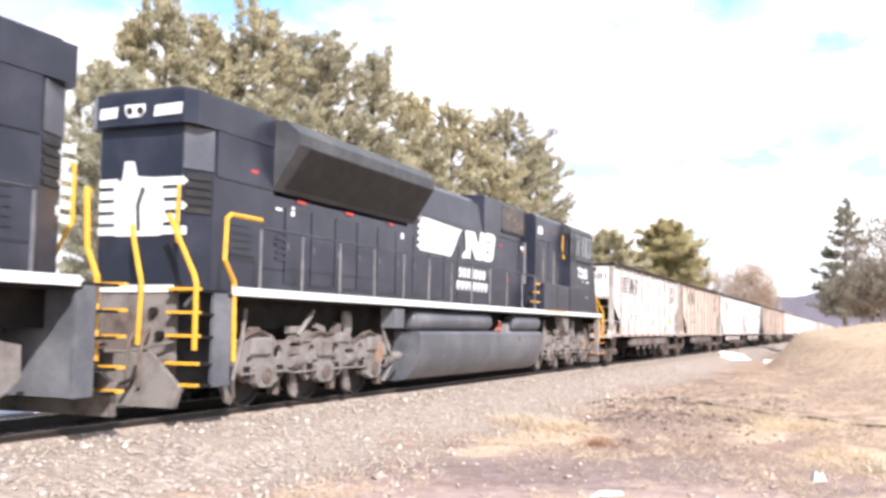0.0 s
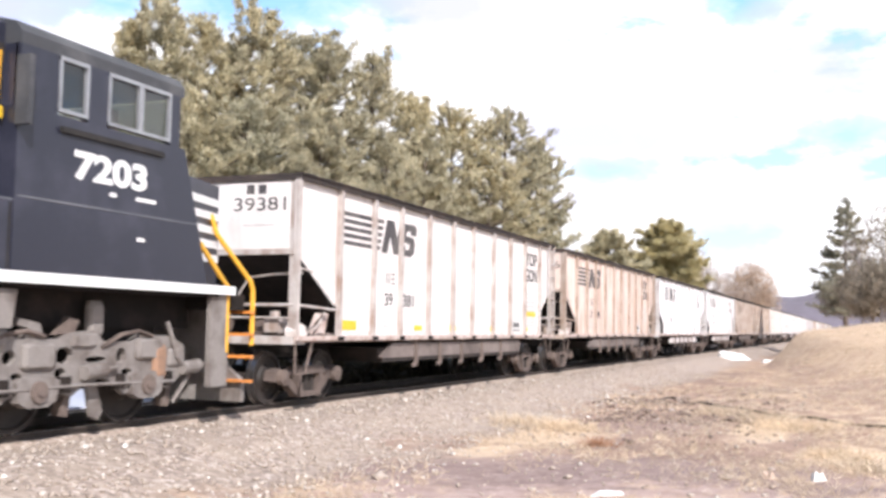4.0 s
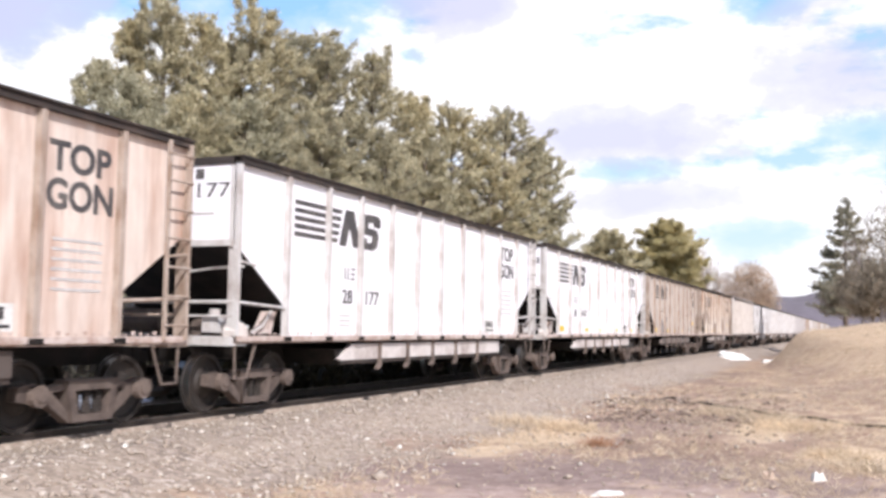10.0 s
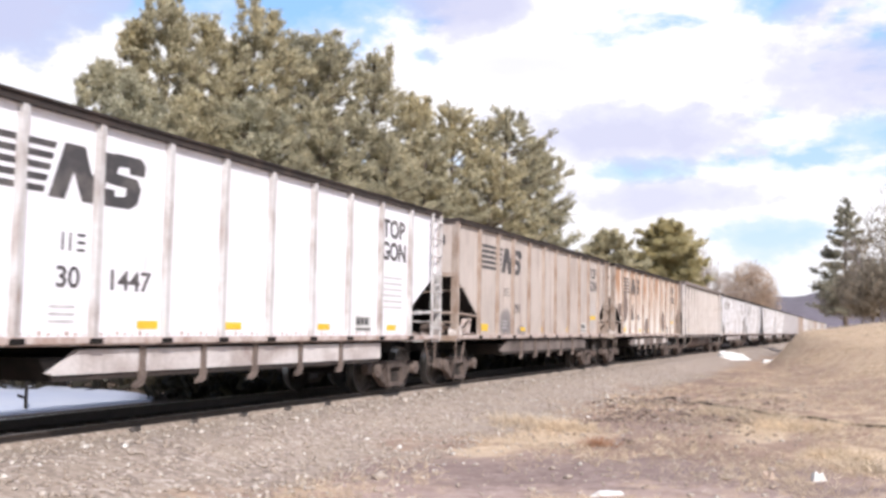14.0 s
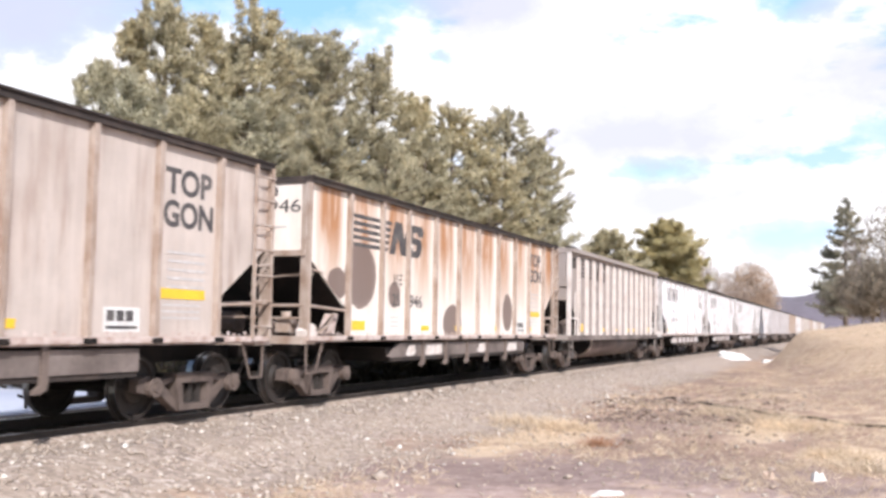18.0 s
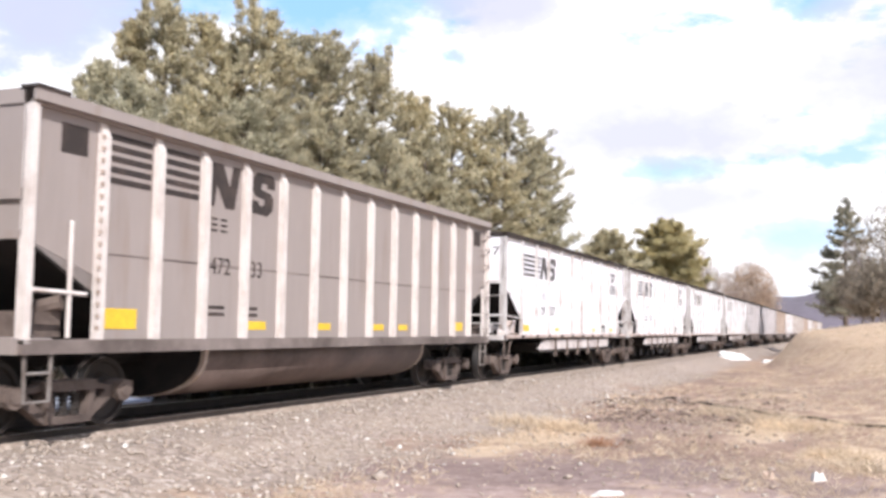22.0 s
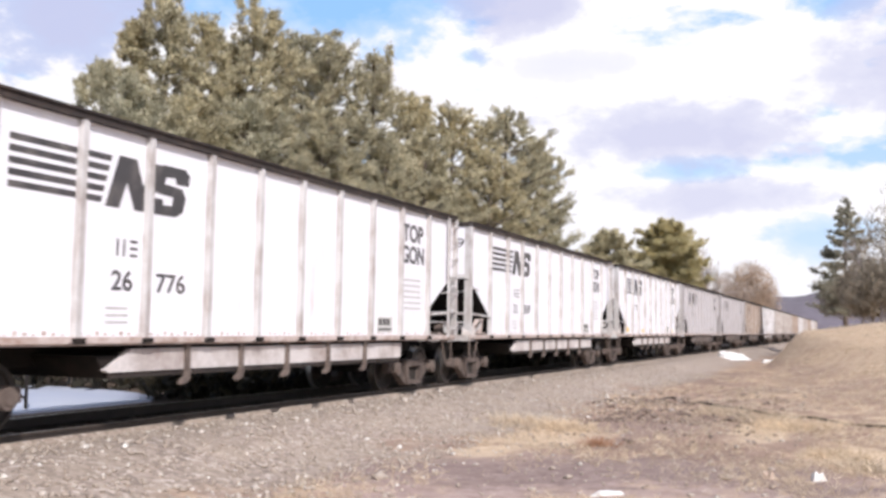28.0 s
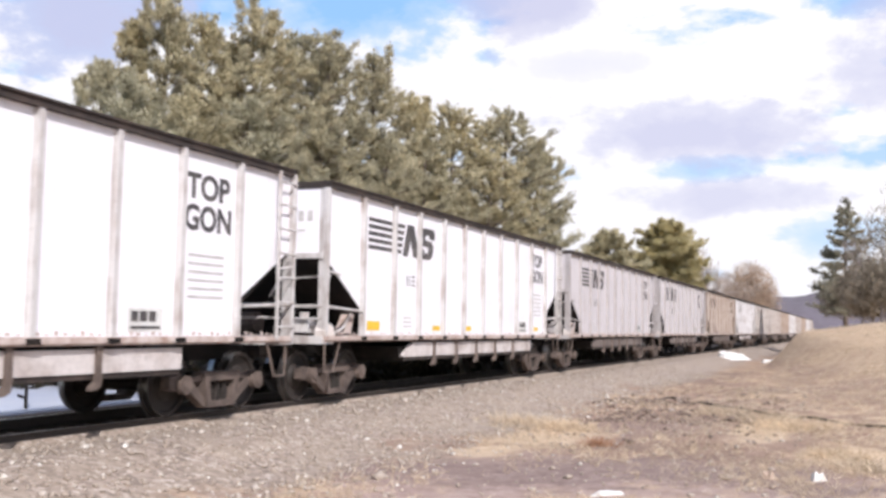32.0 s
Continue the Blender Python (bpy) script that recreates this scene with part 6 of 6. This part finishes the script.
    for y0, w in ((20.95, 0.12), (21.45, 0.4)):
        part("lettering", S().box(1.552, y0, 2.98, 1.557, y0 + w, 3.03), Wt, loco)
    part("lettering", S().box(1.552, 21.5, 2.45, 1.557, 21.65, 2.5), Wt, loco)
    part("plate", S().prism([(16.54, 4.28), (17.0, 4.28), (17.0, 4.47), (16.88, 4.54), (16.64, 4.54), (16.54, 4.47)], "x", 1.3, 1.306), Wt, loco, "white plate with clipped top corners")
    for y in (17.5, 18.26):
        part("red_plate", S().box(1.3, y, 4.47, 1.306, y + 0.16, 4.51), M["red"], loco)
    part("edge_post", S().box(1.0, 16.02, 2.72, 1.06, 16.12, 3.96), M["silver"], loco, "pale upright cabinet edge")
    part("plate", S().prism([(16.62, 3.42), (16.86, 3.42), (16.80, 3.28), (16.68, 3.28)], "x", 1.3, 1.306), Wt, loco, "small white plate")
    part("rain_gutter", S().box(1.55, 20.05, 3.64, 1.60, 21.95, 3.71), M["grille"], loco)
    part("panel_seam", S().box(1.55, 19.45, 2.79, 1.556, 22.75, 2.815), M["tank"], loco)
    part("panel_seam", S().box(1.53, 16.5, 2.74, 1.537, 19.4, 2.765), M["tank"], loco)
    for y in (17.05, 18.2):
        part("cabinet_post", S().box(1.3, y - 0.035, 2.8, 1.34, y + 0.035, 3.85), M["truck_grey"], loco)
    for z in (4.08, 3.92):
        part("cabinet_slot", S().box(1.3, 16.5 + (4.08 - z) * 3, z, 1.306, 17.9, z + 0.03), M["grille"], loco)
    for y, z, w in ((1.26, 3.91, 0.2), (2.75, 3.57, 0.32), (4.62, 3.57, 0.3), (6.6, 3.56, 0.2), (13.8, 3.68, 0.24), (15.82, 3.66, 0.24), (14.42, 2.74, 0.24)):
        both("red_plate", S().box(1.006, y, z, 1.012, y + w, z + 0.055), M["red"], loco, "small red plate")
    for y, z, w, h in ((2.05, 3.37, 0.2, 0.05), (2.56, 3.32, 0.12, 0.09), (2.58, 3.44, 0.1, 0.05), (7.22, 3.32, 0.14, 0.13), (15.72, 3.74, 0.36, 0.09)):
        both("white_plate", S().box(1.001, y, z, 1.007, y + w, z + h), Wt, loco)
    # handrail with stanchions
    for y in (0.85, 2.16, 3.52, 4.95, 6.33, 7.68, 9.02, 10.36, 11.7, 13.05, 14.4, 15.6):
        both("stanchion", S().rod((1.5, y, 1.9), (1.5, y, 2.9), 0.026, 6), M["rail_post"], loco)
    both("handrail", S().path([(1.5, 0.9, 2.93), (1.5, 15.9, 2.93)], 0.02), M["black_roof"], loco)
    part("corner_handrail", S().path([(1.5, 0.85, 3.05), (1.5, 0.0, 3.05), (1.5, -0.10, 2.98), (1.5, -0.13, 2.35), (1.5, 0.14, 2.02), (1.5, 0.18, 0.82)], 0.04, 8), Y, loco, "yellow handrail")
    both("end_grab", S().path([(0.84, -0.42, 2.6), (0.86, -0.46, 2.65), (0.86, -0.46, 3.42), (0.84, -0.42, 3.46)], 0.03, 8), Y, loco, "yellow grab iron")
    both("end_handrail", S().path([(0.9, -0.72, 3.0), (1.42, -0.75, 2.08), (1.48, -0.78, 1.95), (1.48, -0.78, 1.0)], 0.04, 8), Y, loco, "yellow handrail")
    part("inner_handrail", S().path([(0.22, -0.7, 2.85), (0.28, -0.72, 2.6), (0.45, -0.75, 2.05), (0.47, -0.75, 1.95), (0.44, -0.75, 1.05)], 0.04, 8), Y, loco, "yellow handrail")
    for z in (0.47, 0.78, 1.18, 1.52, 1.86):
        both("step_edge", S().box(0.98, -0.80, z, 1.53, -0.70, z + 0.045), Y, loco, "yellow step edge")
        both("step_tread", S().box(0.95, -0.72, z - 0.02, 1.46, 0.0, z + 0.02), M["steel_dark"], loco)
    # grey in place of black: the wall's sky light is in its colour
    both("step_wall", S().add([(1.46, -0.3, 0.45), (1.5, 0.1, 0.45), (1.5, 0.1, 1.84), (1.46, -0.3, 1.84), (1.40, -0.3, 0.45), (1.44, 0.1, 0.45), (1.44, 0.1, 1.84), (1.40, -0.3, 1.84)],
         [(0, 1, 2, 3), (4, 7, 6, 5), (0, 4, 5, 1), (1, 5, 6, 2), (2, 6, 7, 3), (3, 7, 4, 0)]), M["tank"], loco, "step well wall, sky light put into its grey")
    part("end_plate", S().box(-0.98, -0.60, 0.62, 0.98, -0.52, 1.84), M["truck_grey"], loco, "grimy grey end plate")
    part("back_plate", S().box(-1.45, -0.02, 0.45, 1.45, 0.04, 1.84), M["tank"], loco)
    for x2, z2 in ((-0.6, 1.5), (-0.6, 1.3), (0.62, 1.55), (0.75, 1.2), (-0.8, 1.1)):
        part("receptacle", S().rod((x2, -0.6, z2), (x2, -0.68, z2), 0.07, 8), M["steel_dark"], loco)
    for x2, z2, w2, h2 in ((-0.35, 0.72, 0.3, 0.3), (0.28, 0.9, 0.24, 0.36), (-0.9, 0.9, 0.22, 0.5), (0.6, 0.62, 0.3, 0.24)):
        part("end_bracket", S().box(x2, -0.72, z2, x2 + w2, -0.6, z2 + h2), M["truck"], loco)
    for x2 in (-0.7, -0.45, 0.35, 0.58):
        part("brake_hose", S().path([(x2, -0.66, 1.3), (x2 + 0.03, -0.86, 1.1), (x2 + 0.06, -0.95, 0.7), (x2 + 0.03, -0.9, 0.45)], 0.032), M["truck"], loco)
    part("uncoupling_box", S().prism([(-0.28, 0.55), (0.34, 0.55), (0.2, 1.55), (-0.12, 1.5)], "y", -0.84, -0.6), M["truck"], loco, "rust-brown coupler pocket")
    part("snow_plough", S().prism([(-1.35, 0.16), (1.2, 0.16), (1.3, 0.45), (0.75, 0.95), (-0.75, 0.95), (-1.35, 0.6)], "y", -0.86, -0.76), M["truck_grey"], loco, "grimy plough plate")
    part("cut_lever", S().path([(-1.3, -0.7, 1.1), (-0.2, -0.85, 0.95), (0.3, -0.85, 0.95), (1.1, -0.72, 1.12)], 0.025), M["truck_grey"], loco)
    both("front_handrail", S().path([(1.46, 23.0, 2.55), (1.46, 23.5, 2.12), (1.46, 23.72, 1.95), (1.46, 23.72, 0.95)], 0.04, 8), Y, loco, "yellow handrail")
    both("front_end_handrail", S().path([(1.2, 23.6, 3.05), (1.25, 23.7, 2.75), (1.46, 24.35, 2.05), (1.46, 24.42, 1.9), (1.46, 24.42, 1.05)], 0.04, 8), Y, loco, "yellow handrail")
    part("front_plate", S().box(-0.98, 24.2, 0.6, 0.98, 24.28, 1.84), M["truck_grey"], loco)
    part("front_deck", S().box(-1.4, 23.4, 1.6, 1.4, 24.28, 1.84), M["steel_dark"], loco)
    both("front_step_wall", S().box(1.40, 23.3, 0.45, 1.48, 23.75, 1.84), M["truck_grey"], loco)
    for z in (0.47, 0.85, 1.2, 1.55):
        both("front_step_edge", S().box(0.98, 24.3, z, 1.52, 24.4, z + 0.045), M["orange"], loco, "worn orange step edge")
    part("front_plough", S().prism([(-1.3, 0.16), (1.3, 0.16), (1.3, 0.5), (0.75, 0.9), (-0.75, 0.9), (-1.3, 0.5)], "y", 24.4, 24.5), M["truck_grey"], loco)
    for z, y0 in ((2.15, 15.6), (2.44, 15.74), (2.69, 15.98)):
        both("cab_step", S().box(1.38, y0, z, 1.5, 16.17, z + 0.05), Y, loco, "yellow cab step edge")
    part("sill_yellow", S().box(1.56, 16.6, 1.915, 1.566, 18.8, 1.95), Y, loco)
    coupler(loco, -0.7, -1, 0.84)
    coupler(loco, 24.3, 1, 0.84)
    part("underbody", S().box(-0.85, 0.6, 0.92, 0.85, 22.8, 1.32), M["steel_dark"], loco)
    both("jumper_hose", S().path([(0.5, -0.68, 1.0), (0.52, -0.95, 0.55), (0.5, -1.15, 0.5)], 0.035), M["steel_dark"], loco)
    # fuel tank and air reservoirs
    half = [(1.5 - 0.55 * (1 - math.cos(a)), 1.0 - 0.80 * math.sin(a)) for a in np.linspace(0, math.pi / 2, 26)]
    tankp = [(-p, q) for p, q in half] + half[::-1] + [(1.5, 1.22), (1.47, 1.27), (1.40, 1.29), (-1.40, 1.29), (-1.47, 1.27), (-1.5, 1.22)]
    part("fuel_tank", S().prism(tankp, "y", 7.25, 16.4), M["tank"], loco, "scuffed grey fuel tank")
    for y in (9.6, 12.3, 14.2):
        part("tank_seam", S().box(1.498, y, 1.0, 1.507, y + 0.05, 1.22), M["tank"], loco)
    part("air_reservoir", S().lathe([(0, 0.02), (0.0, 0.14), (0.06, 0.21), (0.16, 0.235), (4.84, 0.235), (4.94, 0.21), (5.0, 0.14), (5.0, 0.02)], (0, 0, 0), 24).turned(1.24, 7.1, 1.53), M["tank"], loco, smooth=True)
    part("air_reservoir", S().lathe([(0, 0.02), (0.0, 0.14), (0.06, 0.21), (0.16, 0.235), (2.26, 0.235), (2.36, 0.21), (2.42, 0.14), (2.42, 0.02)], (0, 0, 0), 24).turned(1.24, 14.0, 1.53), M["tank"], loco, smooth=True)
    part("fuel_filler", S().rod((1.3, 12.7, 1.30), (1.40, 12.74, 1.40), 0.05, 10).rod((1.40, 12.74, 1.40), (1.44, 12.64, 1.56), 0.035, 8).rod((1.44, 12.62, 1.34), (1.50, 12.62, 1.34), 0.06, 10), M["filler"], loco, "red fuel filler")
    part("fuel_gauge", S().prism([(13.1, 1.28), (13.6, 1.28), (13.45, 1.5), (13.25, 1.5)], "x", 1.3, 1.42), M["silver"], loco)
    part("bell_bracket", S().box(1.2, 5.9, 1.35, 1.5, 6.4, 1.75), M["tank"], loco)
    part("sand_bracket", S().prism([(19.1, 1.3), (19.55, 1.3), (19.62, 1.75), (18.82, 1.75)], "x", 1.2, 1.45), M["truck_grey"], loco)
    loco_truck(loco, 3.5)
    loco_truck(loco, 20.2)
    return tagged(loco, "black diesel locomotive with white emblem and yellow handrails", "locomotive", "locomotives of the train")


LOCO = build_loco()
LEAD = copy_thing(LOCO, Matrix.Identity(4))
for ob in list(LEAD.children):
    if ob.name.startswith(("end_handrail", "inner_handrail", "corner_handrail")):
        bpy.data.objects.remove(ob)
part("end_handrail", S().path([(-1.0, -0.55, 3.15), (-1.05, -0.55, 2.34), (-1.23, -0.55, 1.97), (-1.25, -0.55, 0.88)], 0.04, 8), M["yellow"], LEAD, "yellow handrail")
for k in range(6):
    part("end_stripe", S().box(-0.80, -0.56 + 0.03 * (k % 2), 2.66 + k * 0.185, -0.78, -0.30, 2.77 + k * 0.185), M["white"], LEAD, "white end stripe")
TURNED = [LEAD]
TRAIN.append((LOCO, LOCO_Y))
TRAIN.append((LEAD, LOCO_Y - 3.1))

# ---- small things beside the track ----
trash_m = worn("white_rubbish", (0.80, 0.79, 0.78), (0.6, 0.57, 0.54), rough=0.7, scale=6)


def scrap(px, py, dist, w, d, h, seed, label, mat):
    rng = random.Random(seed)
    x, y = place(px, dist)
    s = S()
    n = 13
    low = [(w * 0.5 * math.cos(2 * math.pi * i / n) * rng.uniform(0.7, 1.1), d * 0.5 * math.sin(2 * math.pi * i / n) * rng.uniform(0.7, 1.1)) for i in range(n)]
    vs = [(a, b, -0.02) for a, b in low] + [(a * rng.uniform(0.3, 0.95), b * rng.uniform(0.3, 0.95), h * rng.uniform(0.25, 1.15)) for a, b in low] + [(0.06 * w, 0.04 * d, h * 0.7)]
    fs = [tuple(range(n))[::-1]] + [(i, (i + 1) % n, (i + 1) % n + n, i + n) for i in range(n)] + [(i + n, (i + 1) % n + n, 2 * n) for i in range(n)]
    ob = new("rubbish", s.add(vs, fs).mesh("rubbish", mat))
    ob.location = (x, y, float(height(x, y)))
    ob.rotation_euler[2] = rng.uniform(0, 3)
    return tagged(ob, label, "litter", "litter beside the track")


scrap(1447, 851, 13.4, 0.34, 0.22, 0.10, 1, "crumpled white litter lying in dry grass", trash_m)
scrap(1298, 628, 66, 2.3, 1.6, 0.5, 2, "pale heap of rubbish beside the track", trash_m)
scrap(1360, 630, 66, 0.9, 0.7, 0.2, 3, "small pale scrap beside the track", trash_m)
scrap(1078, 880, 11.5, 0.55, 0.2, 0.05, 4, "flat white scrap lying on bare earth", trash_m)
scrap(1360, 852, 13.3, 0.24, 0.2, 0.08, 5, "straw-coloured crumpled scrap in dry grass", M["seat"])

# black hose lying across the grass
hose = S()
hp = []
for i in range(26):
    t = i / 25
    x = 5.2 + 6.2 * t
    y = 28.6 - 9.2 * t + 0.35 * math.sin(t * 9) + 0.25 * math.sin(t * 21)
    hp.append((x, y, float(height(x, y)) + 0.012 + 0.02 * math.sin(t * 30)))
hose.path(hp, 0.03, 6)
tagged(new("hose", hose.mesh("hose", M["steel_dark"])), "black hose lying in dry grass", "hose")

# loose ballast stones
rng = np.random.default_rng(5)


def scatter_stones(name, n, xr, yr, size, mats, label, power=1.0):
    ico = np.array([(0, 0, 1), (0.9, 0, 0.3), (0.25, 0.85, 0.25), (-0.75, 0.5, 0.3), (-0.7, -0.55, 0.2), (0.3, -0.85, 0.3), (0, 0, -0.6)])
    tri = np.array([(0, 1, 2), (0, 2, 3), (0, 3, 4), (0, 4, 5), (0, 5, 1), (6, 2, 1), (6, 3, 2), (6, 4, 3), (6, 5, 4), (6, 1, 5)])
    x = rng.uniform(*xr, n)
    y = yr[0] + (yr[1] - yr[0]) * rng.uniform(0, 1, n) ** power
    s = size * rng.lognormal(0, 0.35, n)
    a = rng.uniform(0, 6.28, n)
    v = ico[None] * rng.uniform(0.7, 1.3, (n, 7, 3)) * s[:, None, None]
    v[..., 2] *= 0.75
    ca, sa = np.cos(a)[:, None], np.sin(a)[:, None]
    v = np.stack([v[..., 0] * ca - v[..., 1] * sa + x[:, None], v[..., 0] * sa + v[..., 1] * ca + y[:, None], v[..., 2] + (height(x, y) + s * 0.15)[:, None]], -1)
    f = (tri[None] + np.arange(n)[:, None, None] * 7).reshape(-1, 3)
    ob = new(name, mesh_np(name, v.reshape(-1, 3), f, mats))
    return tagged(ob, label, "stones", kind="stuff")


def stone_material(name, a, b, c):
    m, nt, bs = material(name)
    geo = nt.nodes.new("ShaderNodeNewGeometry")
    col = ramp(nt, geo.outputs["Random Per Island"], [(0.0, a), (0.6, b), (0.985, c), (1.0, (0.62, 0.58, 0.54))])
    nt.links.new(mix(nt, 0.2, col, ramp(nt, noise_of(nt, coords(nt, (1, 1, 1), False), 30, 4), [(0.3, 0.1), (0.7, 0.9)]), "OVERLAY"), bs.inputs["Base Color"])
    bs.inputs["Roughness"].default_value = 0.9
    return m


stone_m = stone_material("ballast_stone", (0.29, 0.235, 0.195), (0.37, 0.31, 0.26), (0.47, 0.41, 0.36))
scatter_stones("ballast_stones", 8000, (0.9, 4.6), (2, 46), 0.028, [stone_m], "loose grey-brown crushed ballast stones", 1.6)
pale_m = stone_material("pale_stone", (0.50, 0.44, 0.39), (0.62, 0.57, 0.52), (0.76, 0.72, 0.68))
scatter_stones("pale_stones", 300, (1.2, 5.2), (5, 34), 0.03, [pale_m], "pale crushed stones lying on the ballast", 1.5)
scatter_stones("coarse_ballast", 1200, (1.0, 4.4), (4, 26), 0.033, [stone_m], "coarse grey-brown ballast stones", 1.4)
scatter_stones("loose_stones", 1500, (3.8, 9.5), (6, 34), 0.028, [stone_m], "scattered small stones on bare earth", 1.3)


# dry grass
def grass(name, n, xr, yr, length, blades, mat, label, keep):
    x, y = rng.uniform(*xr, n), yr[0] + (yr[1] - yr[0]) * rng.uniform(0, 1, n) ** 1.5
    k = keep(x, y) > rng.uniform(0, 1, n)
    x, y = x[k], y[k]
    c = np.stack([x, y, height(x, y)], 1)
    d = rng.normal(0, 0.8, (len(x), 3)) * np.array([1, 1, 0.2]) + np.array([0, 0, 0.28])
    v, f = tufts(rng, c, d, length, blades, 0.03)
    return tagged(new(name, mesh_np(name, v, f, [mat])), label, "grass", kind="stuff")


straw_m = leaf_material("dry_straw", (0.50, 0.40, 0.29), (0.69, 0.575, 0.44), (0.83, 0.73, 0.59))


def clumpy(x, y):
    return np.clip(0.35 + 1.1 * lumps(x * 1.4, y * 1.1, 3.0) + 0.6 * lumps(x * 3.1, y * 2.7, 1.0), 0, 1) * smooth(3.6, 5.2, x)


grass("dry_grass", 16000, (3.6, 13), (9, 60), 0.15, 9, straw_m, "matted dry straw-coloured grass", clumpy)
grass("bank_grass", 9000, (7, 22), (18, 75), 0.18, 7, straw_m, "dry straw-coloured grass on the bank", lambda x, y: np.full(len(x), 0.8))

clod_m = stone_material("dark_clod", (0.14, 0.10, 0.08), (0.21, 0.155, 0.125), (0.30, 0.23, 0.19))
scatter_stones("earth_clods", 160, (3.9, 6.2), (25.8, 28.2), 0.055, [clod_m], "dark turned earth clods beside the track")
scatter_stones("mud_clods", 240, (4.8, 8.4), (20.5, 24.5), 0.05, [clod_m], "dark clods where the ground was turned over")
scatter_stones("small_clods", 300, (4.2, 9.0), (16, 34), 0.045, [clod_m], "small dark clods of earth")


def tussock(px, dist, r, n, length, mat, label):
    """A thick tuft of dead grass."""
    x, y = place(px, dist)
    gx, gy = x + rng.normal(0, r * 0.45, n), y + rng.normal(0, r * 0.45, n)
    c = np.stack([gx, gy, height(gx, gy)], 1)
    d = np.stack([(gx - x) / r, (gy - y) / r, np.full(n, 0.55)], 1)
    v, f = tufts(rng, c, d, length, 6, 0.03)
    return tagged(new("grass_tussock", mesh_np("grass_tussock", v, f, [mat])), label, "grass", "dead grass tussocks")


weed_m = leaf_material("rusty_weed", (0.30, 0.15, 0.09), (0.42, 0.23, 0.14), (0.52, 0.31, 0.20))
tussock(1062, 16.4, 0.24, 60, 0.2, weed_m, "small rust-brown dead weed clump")
for px, dist, r, n in ((935, 20.5, 0.9, 260), (985, 19.6, 0.8, 240), (1400, 20.0, 0.9, 260), (1350, 21.5, 0.7, 180), (1480, 16.0, 0.6, 160), (1520, 14.4, 0.5, 140), (1280, 23, 0.6, 120)):
    tussock(px, dist, r, n, 0.2, straw_m, "pale matted tussock of dead grass")

# thin post by the pond
px, py = place(57, 22.5)
post_ob = empty("marker_post")
post_ob.location = (px, py, float(height(px, py)))
part("pole", S().rod((0, 0, -0.1), (0, 0, 1.0), 0.035, 6), M["steel_dark"], post_ob)
part("arm", S().rod((0, 0, 0.25), (-0.12, -0.12, 0.32), 0.03, 5), M["steel_dark"], post_ob)
tagged(post_ob, "thin dark metal post by the pond", "post")


# ---- what moves ----
def motions():
    gone = [(0, -93.04), (1, -87.04), (2, -81.04), (3, -75.18), (3.5, -72.25), (5.5, -60.61), (6, -57.63), (7, -51.68), (8, -45.78), (9, -39.95), (10, -34.11), (11, -28.26), (12, -22.33), (13, -16.41), (14, -10.55), (14.5, -7.61), (16.5, 4.21), (17, 7.17), (18, 13.05), (19, 18.88), (20, 24.61), (21, 30.5), (22, 36.38), (23, 42.2), (24, 47.96), (25, 53.78), (25.5, 56.68), (27.5, 68.36), (28, 71.3), (29, 77.22), (30, 83.05), (31, 88.93), (32, 94.86)]  # seconds, metres rolled
    for car, y0 in TRAIN:
        walk(car, [(t, pose(0, y0 - s, 0, 0, 0, 180 if car in TURNED else 0)) for t, s in gone])
    # wheels turn as the train rolls; alike wheelsets share their keys
    shared = {}
    for car, y0 in TRAIN:
        for ob in car.children_recursive:
            if ob.name.startswith("wheelset"):
                r = 0.533 if ob.data == BIG_WHEEL else 0.457
                key = (r, round(ob.location.y, 2), car in TURNED)
                if key not in shared:
                    dy = ob.location.y
                    walk(ob, [(i / 10, pose(0, dy, r, math.degrees((i / 10) * 5.86 / r) * (-1 if car in TURNED else 1))) for i in range(0, 321)])
                    shared[key] = ob
                else:
                    src = shared[key].animation_data
                    ob.rotation_mode = "QUATERNION"
                    ob.animation_data_create()
                    ob.animation_data.action = src.action
                    ob.animation_data.action_slot = src.action_slot
    # trees rock a little in the wind
    lean = [0.3, 0.9, 0.2, 0.0, 0.1, 0.5, -0.1, 0.0, 0.6, 0.9, 0.6, 0.5, 0.0, 0.05, 0.3, 0.0, 0.5, 1.0, 0.4, 0.9, 0.5]
    side = Vector((math.sin(TH), -math.cos(TH), 0)).cross(Vector((0, 0, 1)))
    for tree, amount in SWAY:
        if amount:
            home = tree.matrix_basis.translation.copy()
            axis = Vector((-math.sin(TH), math.cos(TH), 0))
            walk(tree, [(i * 1.6, Matrix.Translation(home) @ Matrix.Rotation(radians(0.9 * amount * (v - 0.4)), 4, axis)) for i, v in enumerate(lean)])
    # clouds drift
    walk(backdrop, [(0.0, Matrix.Translation(EYE)), (32.0, Matrix.Translation(EYE) @ pose(0, 0, 0, 0, 0, -6.4))])


motions()
